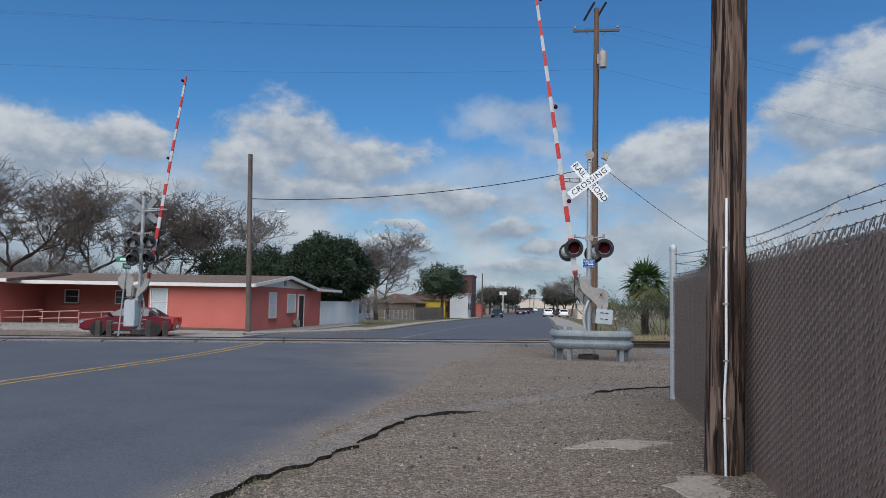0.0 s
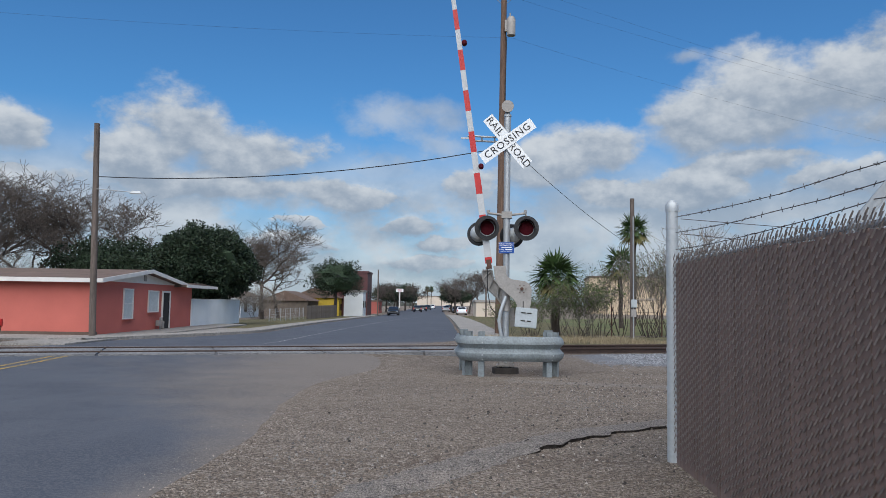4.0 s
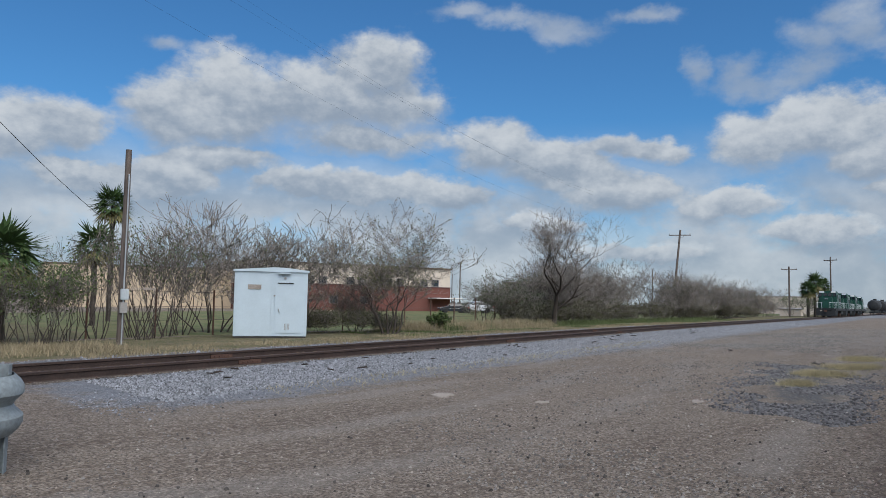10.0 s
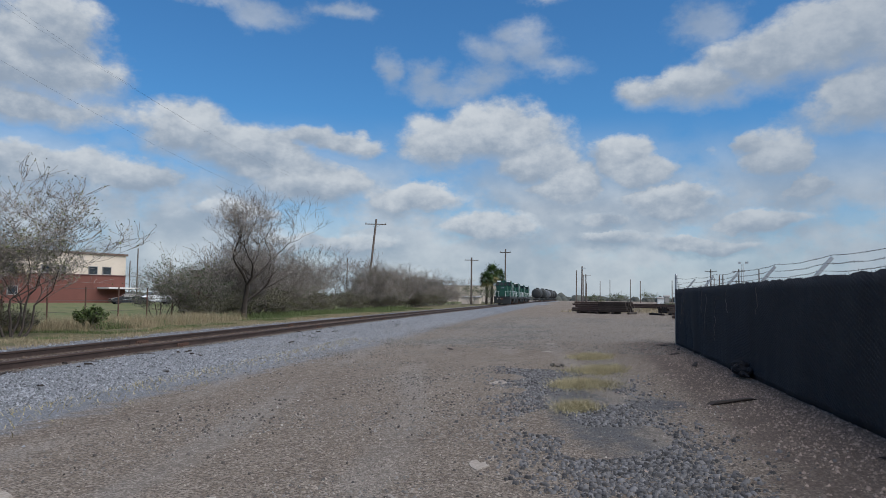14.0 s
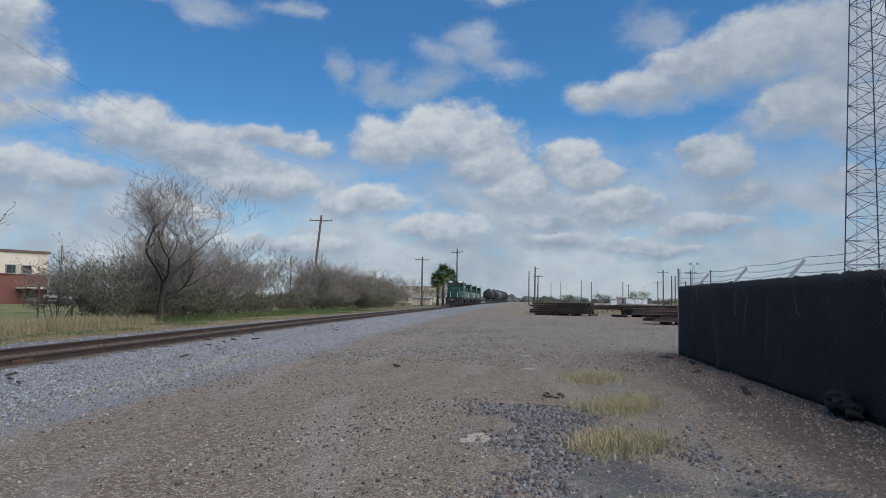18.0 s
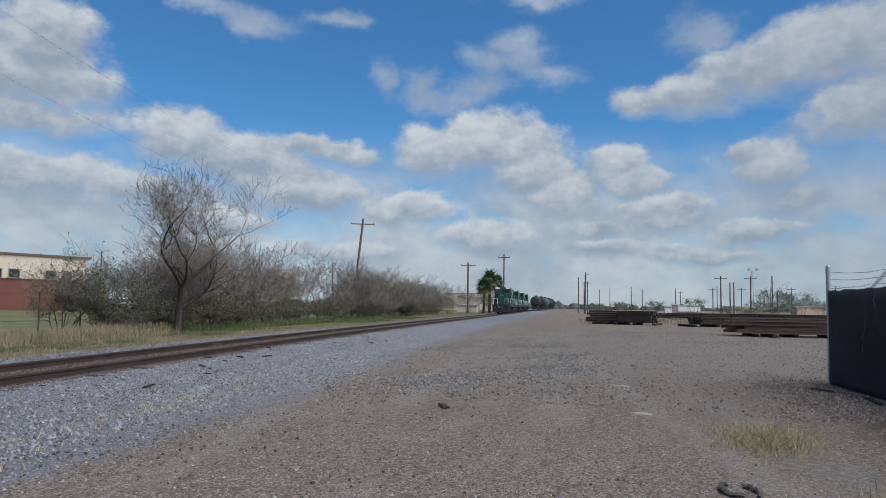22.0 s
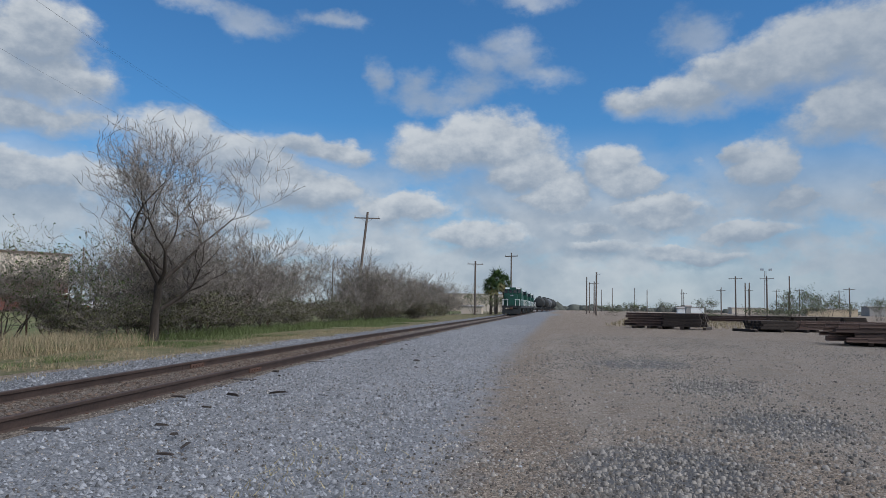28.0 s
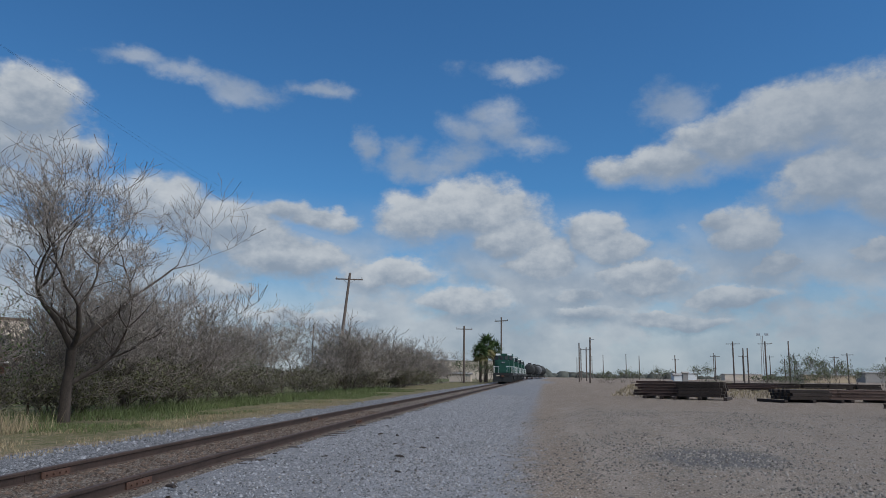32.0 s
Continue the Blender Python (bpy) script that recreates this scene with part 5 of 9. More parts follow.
    tube(bm, [(0, 0, 1.18), (0, 0, 1.60)], 0.085, 14)
    part("mast_clamp", bm, M_PUTTY, sig, "", True)
    bm = bmesh.new()
    tube(bm, [(0.0, -0.10, 1.46), (-0.04, -0.12, 1.36), (-0.10, -0.12, 1.18), (-0.13, -0.12, 1.0), (-0.10, -0.11, 0.8), (-0.04, -0.10, 0.5), (0.0, -0.10, 0.2)], 0.034, 10)
    part("conduit", bm, M_POST, sig, "grey flexible conduit", True)
    bm = bmesh.new()
    tube(bm, [(-0.36, 0.0, 2.6), (-0.37, 0.02, 2.2), (-0.36, 0.05, 1.6), (-0.30, 0.10, 1.25), (-0.18, 0.1, 1.12), (-0.05, 0.05, 1.12)], 0.009, 5)
    part("cable", bm, M_CABLE, sig, "", True)
    # gate arm: tapering board with red and white bands
    foot, tip = Vector((-0.335, -0.02, 2.10)), Vector((-1.42, -0.02, 9.55))
    run = tip - foot
    ln = run.length
    arm = new("gate_arm")
    arm.parent = sig
    arm.matrix_basis = Matrix.Translation(foot) @ Matrix.Rotation(-math.atan2(-run.x, run.z), 4, "Y")
    arm["label"] = "raised red and white striped gate arm"
    bm = bmesh.new()
    box(bm, (0, 0, -0.02), (0.09, 0.06, 0.18))
    tube(bm, [(0, -0.05, -0.06), (0, 0.05, -0.06)], 0.05, 10)
    part("arm_bracket", bm, M_RUST2, arm)
    z, k = 0.0, 0
    while z < ln - 0.05:
        h = min(0.415 if k else 0.12, ln - z)
        w0, w1 = 0.135 - 0.065 * z / ln, 0.135 - 0.065 * (z + h) / ln
        bm = bmesh.new()
        box(bm, (0, 0, z + h / 2), (w0, 0.045, h), top=w1 / w0)
        part("band", bm, M_RED if k % 2 == 0 else M_ARMWHITE, arm, "red reflective band" if k % 2 == 0 else "white band")
        z += h
        k += 1
    for z in (1.9, 4.4, 7.35):
        bm = bmesh.new()
        tube(bm, [(0.10, -0.07, z), (0.10, -0.05, z), (0.10, 0.05, z), (0.10, 0.07, z)], [0.03, 0.052, 0.052, 0.03], 12)
        tube(bm, [(0.03, 0, z), (0.10, 0, z)], 0.018, 6)
        part("arm_lamp", bm, M_LENS, arm, "small red arm lamp", True)
    # rest bracket for the raised arm
    bm = bmesh.new()
    tube(bm, [(0, -0.02, 4.56), (-0.78, -0.02, 4.60)], 0.02, 6)
    tube(bm, [(0, 0.03, 4.48), (-0.70, 0.05, 4.52)], 0.02, 6)
    for x in (-0.25, -0.5, -0.7):
        tube(bm, [(x, -0.02, 4.58), (x, 0.04, 4.50)], 0.014, 6)
    box(bm, (-0.80, 0.0, 4.56), (0.22, 0.03, 0.03))
    part("arm_rest", bm, M_GALV, sig, "", True)
    return sig


signal_a = crossing_signal("crossing_signal", pose(1.05, 17.66, 0.0, 0, 0, -9), "silver crossing signal with crossbuck, red lamps and raised gate", False)
blue = part("notice", plate(0.297, 0.217, 0.004, 0.012), M_SIGNW, signal_a, "small blue emergency notice with white writing", False, Matrix.Translation((0.0, -0.085, 2.40)))
part("notice_face", plate(0.293, 0.213, 0.003, 0.010), M_BLUE, blue, "", False, Matrix.Translation((0, -0.003, 0)))
up = Matrix.Rotation(radians(90), 4, "X")
lettering("REPORT PROBLEM", 0.036, M_SIGNW, blue, Matrix.Translation((0, -0.0055, 0.075)) @ up, 0.0005)
lettering("OR EMERGENCY", 0.036, M_SIGNW, blue, Matrix.Translation((0, -0.0055, 0.040)) @ up, 0.0005)
bars(blue, [(0, 0.004, 0.20, 0.016), (0.045, -0.036, 0.13, 0.022), (0, -0.078, 0.22, 0.005)], M_SIGNW, -0.006)
lettering("X-ING", 0.030, M_SIGNW, blue, Matrix.Translation((-0.095, -0.0055, -0.036)) @ up, 0.0005)

signal_b = crossing_signal("crossing_signal", pose(-14.25, 25.3, 0.03, 0, 0, 176), "silver crossing signal seen from behind, gate raised", True)
bm = bmesh.new()
box(bm, (0.12, 0.28, 0.72), (0.42, 0.30, 0.95))
bevelled(bm, 0.02, 2)
part("relay_box", bm, M_WHITEBOX, signal_b, "white relay box on the mast")


# ---- steel guard rail round the signal ----
WBEAM = [(0.0, 0.28), (0.015, 0.28), (0.06, 0.325), (0.085, 0.37), (0.085, 0.42), (0.03, 0.475), (0.012, 0.505), (0.03, 0.535), (0.085, 0.59), (0.085, 0.64), (0.06, 0.685), (0.015, 0.73), (0.0, 0.73)]


def guard_rail(m, a, b, label):
    g = thing("guard_rail", m, label, "guard rail")
    n = 64
    loop = []
    for k in range(n):
        t = 2 * math.pi * k / n
        c, s = math.cos(t), math.sin(t)
        loop.append(Vector((a * math.copysign(abs(c) ** 0.4, c), b * math.copysign(abs(s) ** 0.4, s), 0)))
    cuts = [30, 45, 53, 66]
    for a0, a1 in zip(cuts, cuts[1:]):
        bm = bmesh.new()
        rings = []
        for k in range(a0, a1 + 1):
            p, q = loop[k % n], loop[(k + 1) % n] - loop[(k - 1) % n]
            o = Vector((q.y, -q.x, 0)).normalized()
            lap = 0.004 if k == a1 else 0.0
            rings.append([bm.verts.new(p + o * (x + lap) + Vector((0, 0, z))) for x, z in WBEAM] + [bm.verts.new(p + o * (x - 0.006) + Vector((0, 0, z))) for x, z in WBEAM[::-1]])
        for r, s in zip(rings, rings[1:]):
            for k in range(len(r)):
                bm.faces.new((r[k], r[(k + 1) % len(r)], s[(k + 1) % len(r)], s[k]))
        bm.faces.new(rings[0])
        bm.faces.new(rings[-1][::-1])
        part("beam", bm, M_WBEAM, g, "", True)
        p, q = loop[a0 % n], loop[(a0 + 1) % n] - loop[(a0 - 1) % n]
        o = Vector((q.y, -q.x, 0)).normalized()
        u = q.normalized()
        for z in (0.395, 0.505, 0.615, 0.31, 0.70):
            bm = bmesh.new()
            c = p + o * (0.088 if z in (0.395, 0.615) else 0.016 if z == 0.505 else 0.04) + u * 0.03 + Vector((0, 0, z))
            tube(bm, [c - o * 0.01, c + o * 0.012], 0.014, 6)
            part("bolt", bm, M_GALV, g)
    for k in (1, 31, 37, 45, 53, 59):
        p, q = loop[k], loop[(k + 1) % n] - loop[(k - 1) % n]
        o = Vector((q.y, -q.x, 0)).normalized()
        ang = math.atan2(o.y, o.x)
        bm = bmesh.new()
        mm = Matrix.Translation(p - o * 0.09) @ Matrix.Rotation(ang, 4, "Z")
        box(bm, (0.075, 0, 0.38), (0.008, 0.11, 0.86), mm)
        box(bm, (-0.075, 0, 0.38), (0.008, 0.11, 0.86), mm)
        box(bm, (0, 0, 0.38), (0.15, 0.007, 0.86), mm)
        part("post", bm, M_WBEAM, g)
    return g


guard_rail(pose(1.11, 17.78, 0, 0, 0, -4), 0.93, 0.90, "galvanised steel guard rail bent round the signal")
bm = bmesh.new()
for i, (x, y) in enumerate(((-15.3, 24.5), (-14.75, 24.2), (-13.4, 24.3), (-13.0, 24.8))):
    b2 = bmesh.new()
    box(b2, (0, 0, 0.28), (0.17, 0.15, 0.62))
    bevelled(b2, 0.01)
    solid("guard_post", b2, M_FENCEDARK, "short dark guard post beside the signal", "post", "posts round the far signal", m=pose(x, y, ground_z(x, y), 0, 0, 12 * i))
bm.free()

# ---- emergency notice on its own post ----
xp = thing("notice_post", pose(9.06, 12.36, 0.0, 0, 0, -58), "blue emergency notice on a perforated steel post", "sign post")
bm = bmesh.new()
for sx in (-1, 1):
    box(bm, (sx * 0.022, 0.0, 0.86), (0.018, 0.030, 1.76))
box(bm, (0, 0.012, 0.86), (0.03, 0.006, 1.76))
part("post", bm, M_GALV, xp)
for i in range(52):
    bm = bmesh.new()
    tube(bm, [(0, 0.0085, 0.12 + i * 0.03), (0, 0.0105, 0.12 + i * 0.03)], 0.006, 6)
    part("hole", bm, M_DARK, xp)
face = part("notice", plate(0.305, 0.228, 0.004, 0.02), M_SIGNW, xp, "sky-blue notice with white writing", False, Matrix.Translation((-0.07, -0.024, 1.66)))
part("notice_face", plate(0.291, 0.214, 0.003, 0.017), M_CYAN, face, "", False, Matrix.Translation((0, -0.003, 0)))
lettering("REPORT PROBLEM", 0.036, M_SIGNW, face, Matrix.Translation((0, -0.0055, 0.075)) @ up, 0.0005)
lettering("OR EMERGENCY", 0.036, M_SIGNW, face, Matrix.Translation((0, -0.0055, 0.038)) @ up, 0.0005)
bars(face, [(0, 0.002, 0.21, 0.018), (0.05, -0.038, 0.14, 0.026), (0, -0.076, 0.22, 0.005)], M_SIGNW, -0.006)
lettering("X-ING", 0.030, M_SIGNW, face, Matrix.Translation((-0.09, -0.0055, -0.038)) @ up, 0.0005)
bm = bmesh.new()
tube(bm, [(-0.07, -0.02, 1.74), (-0.07, -0.035, 1.74)], 0.009, 6)
tube(bm, [(-0.07, -0.02, 1.58), (-0.07, -0.035, 1.58)], 0.009, 6)
part("bolt", bm, M_GALV, face)

# ---- chain-link fences with barbed wire ----


def barbed(parent, a, b, sag=0.03, seed=0, barbs=True):
    """A strand of twisted wire with barbs."""
    a, b = Vector(a), Vector(b)
    rr = random.Random(seed)
    n = max(2, int((b - a).length / 0.5))
    bm = bmesh.new()
    pts = [a.lerp(b, i / n) - Vector((0, 0, sag * 4 * (i / n) * (1 - i / n) + rr.uniform(-0.008, 0.008))) for i in range(n + 1)]
    tube(bm, pts, 0.0028, 4)
    if barbs:
        k = max(2, int((b - a).length / 0.13))
        for i in range(1, k):
            f = i / k * n
            p = pts[int(f)].lerp(pts[min(n, int(f) + 1)], f - int(f))
            d = Vector((rr.uniform(-1, 1), rr.uniform(-1, 1), rr.uniform(-1, 1))).normalized() * 0.02
            tube(bm, [p - d, p + d], 0.0022, 3, False)
            d = Vector((rr.uniform(-1, 1), rr.uniform(-1, 1), rr.uniform(-1, 1))).normalized() * 0.016
            tube(bm, [p - d, p + d], 0.0022, 3, False)
    return part("barbed_wire", bm, M_BARB, parent, "rusty barbed wire strand")


def fence_frame(m, length, top, posts, label, category, lean, arm_mat, end_tall=True):
    """Posts, rails, angled arms and three strands along local x; lean: the way the arms tilt along y."""
    f = thing("chain_link_fence", m, label, category, "yard fences")
    for i, x in enumerate(posts):
        bm = bmesh.new()
        tube(bm, [(x, 0.05 * lean, -0.1), (x, 0.05 * lean, top)], 0.032, 10)
        part("post", bm, M_GALV, f, "", True)
        bm = bmesh.new()
        box(bm, (0, 0, 0.19), (0.012, 0.05, 0.42))
        box(bm, (0.014, 0.02, 0.19), (0.03, 0.008, 0.42))
        part("barb_arm", bm, arm_mat, f, "angled arm for barbed wire", False, Matrix.Translation((x, 0.05 * lean, top - 0.02)) @ Matrix.Rotation(radians(-40 * lean), 4, "X"))
    bm = bmesh.new()
    tube(bm, [(0, 0.05 * lean, top - 0.03), (length, 0.05 * lean, top - 0.03)], 0.02, 8)
    part("top_rail", bm, M_GALV, f, "", True)
    return f


def strokes(n, rows, pitch, rise, top, slope, thick, y, seed, jitter=0.0):
    """The wire strokes that cross the front of a slatted or screened mesh."""
    rng = np.random.default_rng(seed)
    i, j = np.meshgrid(np.arange(n), np.arange(rows))
    i, j = i.ravel(), j.ravel()
    x = i * pitch
    z = top - 0.03 - j * rise - (i % 2) * rise * 0.5
    keep = z > 0.06
    x, z = x[keep], z[keep]
    m = len(x)
    z = z + jitter * (rng.random(m) - 0.5)
    dx, dz = pitch * 0.72, rise * slope
    w = thick
    p = np.zeros((m, 6, 3))
    for k, (u, v, yy) in enumerate(((0, 0, y), (w, -w * 0.8, y), (w * 0.5, -w * 0.4, y - 0.006), (dx, dz, y), (dx + w, dz - w * 0.8, y), (dx + w * 0.5, dz - w * 0.4, y - 0.006))):
        p[:, k] = np.stack([x + u, np.full(m, yy), z + v], 1)
    f = (np.array([(0, 2, 5, 3), (2, 1, 4, 5), (0, 3, 4, 1)])[None] + (np.arange(m) * 6)[:, None, None]).reshape(-1, 4)
    return p.reshape(-1, 3).tolist(), f.tolist()


# brown slatted fence along the street
FA, FB = Vector((1.19, 9.62, 0)), Vector((0.12, 0.4, 0))
FD = (FB - FA)
flen = FD.length + 3.5
mf = Matrix.Translation(FA) @ Matrix.Rotation(math.atan2(FD.y, FD.x), 4, "Z")
TOP = 1.73
brown = fence_frame(mf, flen, TOP, [2.9, 5.9, 8.9, 11.9], "brown slatted chain-link fence topped with barbed wire", "fence", 1, M_GALV)
bm = bmesh.new()
box(bm, (0, 0, 0), (0.062, 0.010, TOP - 0.02))
for v in bm.verts:
    v.co.y -= 0.004 if abs(v.co.x) < 0.02 else 0.0
slat_me = mesh_of("slat", bm, M_SLAT)
rnd = random.Random(2)
nsl = int(flen / 0.0645)
for i in range(nsl):
    piece("slat", slat_me, brown, Matrix.Translation((0.06 + i * 0.0645, rnd.uniform(-0.003, 0.003), (TOP - 0.02) / 2 - 0.035 + rnd.uniform(-0.012, 0.012))) @ Matrix.Rotation(rnd.uniform(-0.02, 0.02), 4, "Z"))
vs, fs = strokes(nsl, 40, 0.0645, 0.058, TOP + 0.02, 0.85, 0.009, 0.013, 1, 0.004)
vs = [(x, -y if False else y, z) for x, y, z in vs]
ob = new("wire_mesh", raw("wire_mesh", [(x, 0.013 - (y - 0.013), z) for x, y, z in vs], fs, M_WIRE))
ob.parent = brown
tagged(ob, "", "", "", "stuff")
vs, fs = strokes(nsl, 40, 0.0645, 0.058, TOP + 0.02, 0.85, 0.009, -0.013, 2, 0.004)
ob = new("wire_mesh", raw("wire_mesh", vs, fs, M_WIRE))
ob.parent = brown
tagged(ob, "", "", "", "stuff")
bm = bmesh.new()
for i in range(nsl):
    x = 0.05 + i * 0.0645
    tube(bm, [(x, 0, TOP - 0.02), (x + 0.012, -0.004, TOP + 0.012), (x + 0.008, 0.004, TOP + 0.028)], 0.0018, 3, False)
tagged(part("twisted_edge", bm, M_BARB, brown), "", "", "", "stuff")
for k, (dz, dy) in enumerate(((0.10, 0.09), (0.21, 0.18), (0.33, 0.28))):
    for i in range(4):
        a = (0.03, 0.0, TOP + 0.08 + 0.14 * k) if i == 0 else (2.9 + 3 * (i - 1), 0.05 + dy, TOP + dz)
        b = (2.9 + 3 * i, 0.05 + dy, TOP + dz)
        barbed(brown, a, b, 0.03, 10 * k + i)

# corner post
cp = thing("fence_post", pose(1.19, 9.68, 0), "grey galvanised corner post with bands and cap", "fence post", "fence posts")
bm = bmesh.new()
tube(bm, [(0, 0, -0.05), (0, 0, 2.17)], 0.051, 18)
part("pole", bm, M_POST, cp, "", True)
bm = bmesh.new()
tube(bm, [(0, 0, 2.16), (0, 0, 2.20), (0, 0, 2.215), (0, 0, 2.24)], [0.056, 0.056, 0.045, 0.02], 18)
part("cap", bm, M_POST, cp, "", True)
for z in (2.15, 2.00, 1.90, 1.78, 1.76, 1.60, 1.25, 0.95, 0.62, 0.3):
    bm = bmesh.new()
    tube(bm, [(0, 0, z - 0.012), (0, 0, z + 0.012)], 0.0545, 18)
    box(bm, (0.058, -0.01, z), (0.02, 0.02, 0.022))
    part("band", bm, M_POST, cp, "", True)

# black screened fence along the yard
BA, BB = Vector((1.25, 9.70, 0)), Vector((29.35, 16.02, 0))
BD = BB - BA
blen = BD.length
mb = Matrix.Translation(BA) @ Matrix.Rotation(math.atan2(BD.y, BD.x), 4, "Z")
black = fence_frame(mb, blen, TOP, [3 * i for i in range(1, 10)], "chain-link fence covered with torn black screen", "fence", -1, M_GALV)
nx, nz = 220, 12
vs, fs = [], []
for i in range(nx + 1):
    x = blen * i / nx
    for j in range(nz + 1):
        z = -0.04 + (TOP + 0.05) * j / nz
        w = 0.045 * noise.noise(Vector((x * 0.8, z * 0.5, 3))) + 0.015 * noise.noise(Vector((x * 3.5, z * 1.2, 9)))
        w += 0.10 * math.exp(-((x - 24.5 - z * 0.5) / 0.35) ** 2) * (1 - z / 2)
        if j == nz:
            z += 0.05 * noise.noise(Vector((x * 4.0, 0, 1))) + 0.03 * noise.noise(Vector((x * 11, 0, 1)))
        vs.append((x, w + 0.03, z))
for i in range(nx):
    for j in range(nz):
        a = i * (nz + 1) + j
        fs.append((a, a + nz + 1, a + nz + 2, a + 1))
ob = new("screen", raw("screen", vs, fs, M_BLACKMESH, True))
ob.parent = black
ob["label"] = "black woven privacy screen, rumpled and torn"
ob.modifiers.new("thickness", "SOLIDIFY").thickness = 0.006
vs, fs = strokes(int(blen / 0.065), 32, 0.065, 0.06, TOP, 0.8, 0.004, 0.0, 3, 0.006)
vs = [(x, 0.05 + 0.045 * noise.noise(Vector((x * 0.8, z * 0.5, 3))) + 0.015 * noise.noise(Vector((x * 3.5, z * 1.2, 9))) + 0.10 * math.exp(-((x - 24.5 - z * 0.5) / 0.35) ** 2) * (1 - z / 2) - y, z) for x, y, z in vs]
ob = new("wire_mesh", raw("wire_mesh", vs, fs, M_BLACKWIRE))
ob.parent = black
tagged(ob, "", "", "", "stuff")
for k, (dz, dy) in enumerate(((0.10, 0.09), (0.21, 0.18), (0.33, 0.28))):
    for i in range(10):
        a = (0.03, 0.0, TOP + 0.08 + 0.14 * k) if i == 0 else (3 * i, -0.05 - dy, TOP + dz)
        b = (3 * i + 3, -0.05 - dy, TOP + dz) if i < 9 else (blen - 0.05, 0, TOP + 0.1 + 0.13 * k)
        barbed(black, a, b, 0.04, 50 + 10 * k + i, i > 1)
# loose vines and wire ends hanging on the screen
rnd = random.Random(12)
for x in (12.0, 17.5, 20.2, 21.4, 22.6, 23.2, 23.4, 26.4, 26.8):
    bm = bmesh.new()
    z, px_ = TOP - rnd.uniform(0, 0.3), x
    pts = []
    for k in range(rnd.randint(5, 12)):
        pts.append((px_, 0.10 + rnd.uniform(0, 0.04), z))
        px_ += rnd.uniform(-0.09, 0.09)
        z -= rnd.uniform(0.04, 0.13)
        if z < 0.3:
            break
    tube(bm, pts, 0.006, 4)
    part("dry_vine", bm, M_TWIG, black, "dry pale vine caught in the wire", True)
ep = thing("fence_post", pose(29.4, 16.03, 0), "tall galvanised end post of the yard fence", "fence post", "fence posts")
bm = bmesh.new()
tube(bm, [(0, 0, -0.05), (0, 0, 2.2)], 0.042, 14)
tube(bm, [(0, 0, 2.19), (0, 0, 2.23)], [0.046, 0.02], 14)
part("pole", bm, M_GALV, ep, "", True)
for z in (2.1, 1.9, 1.72, 1.3, 0.9, 0.4):
    bm = bmesh.new()
    tube(bm, [(0, 0, z - 0.012), (0, 0, z + 0.012)], 0.047, 14)
    part("band", bm, M_GALV, ep, "", True)
# the fence turns away behind the end post
back = Vector((31.2, 6.0, 0)) - BB
f2 = thing("chain_link_fence", Matrix.Translation(BB) @ Matrix.Rotation(math.atan2(back.y, back.x), 4, "Z"), "black screened fence closing the enclosure", "fence", "yard fences")
bm = bmesh.new()
box(bm, (back.length / 2 + 0.1, -0.02, TOP / 2), (back.length, 0.01, TOP - 0.06))
part("screen", bm, M_BLACKMESH, f2)

# ---- poles and wires ----


def pole_mesh(h, r0, r1, seed, n=14, lean=(0, 0), segs=14):
    bm = bmesh.new()
    rings = []
    for i in range(segs + 1):
        k = i / segs
        r = r0 + (r1 - r0) * k
        rings.append([bm.verts.new((lean[0] * k + r * math.cos(6.2832 * j / n) * (1 + 0.025 * noise.noise(Vector((j * 0.9, k * 6, seed)))), lean[1] * k + r * math.sin(6.2832 * j / n) * (1 + 0.025 * noise.noise(Vector((j * 0.9, k * 6, seed + 5)))), -0.2 + (h + 0.2) * k)) for j in range(n)])
    for a, b in zip(rings, rings[1:]):
        for j in range(n):
            bm.faces.new((a[j], a[(j + 1) % n], b[(j + 1) % n], b[j]))
    bm.faces.new(rings[-1])
    return bm


def insulator(bm, p, s=1.0):
    x, y, z = p
    tube(bm, [(x, y, z), (x, y, z + 0.05 * s), (x, y, z + 0.06 * s), (x, y, z + 0.12 * s), (x, y, z + 0.14 * s)], [0.015 * s, 0.015 * s, 0.045 * s, 0.04 * s, 0.015 * s], 8)


def utility_pole(m, h, r0, r1, label, arms=(), seed=0, lean=(0, 0), material=None, group="wooden poles", n=14):
    """arms: height, half length, turn in degrees."""
    p = thing("utility_pole", m, label, "utility pole", group)
    part("pole", pole_mesh(h, r0, r1, seed, n, lean), material or M_POLEWOOD2, p, "", True)
    for z, half, turn in arms:
        k = z / h
        bm = bmesh.new()
        box(bm, (0, 0, 0), (2 * half, 0.10, 0.12))
        arm = part("crossarm", bm, M_POLEWOOD2, p, "", False, Matrix.Translation((lean[0] * k, lean[1] * k, z)) @ Matrix.Rotation(radians(turn), 4, "Z"))
        bm = bmesh.new()
        for x in (-0.92, 0.92):
            insulator(bm, (x * half, 0, 0.06), 1.3)
        part("insulator", bm, M_PUTTY, arm, "", True)
        bm = bmesh.new()
        for sx in (-1, 1):
            tube(bm, [(sx * half * 0.45, 0.06, -0.04), (0, 0.10, -0.5)], 0.014, 4)
        part("brace", bm, M_GALV, arm)
    return p


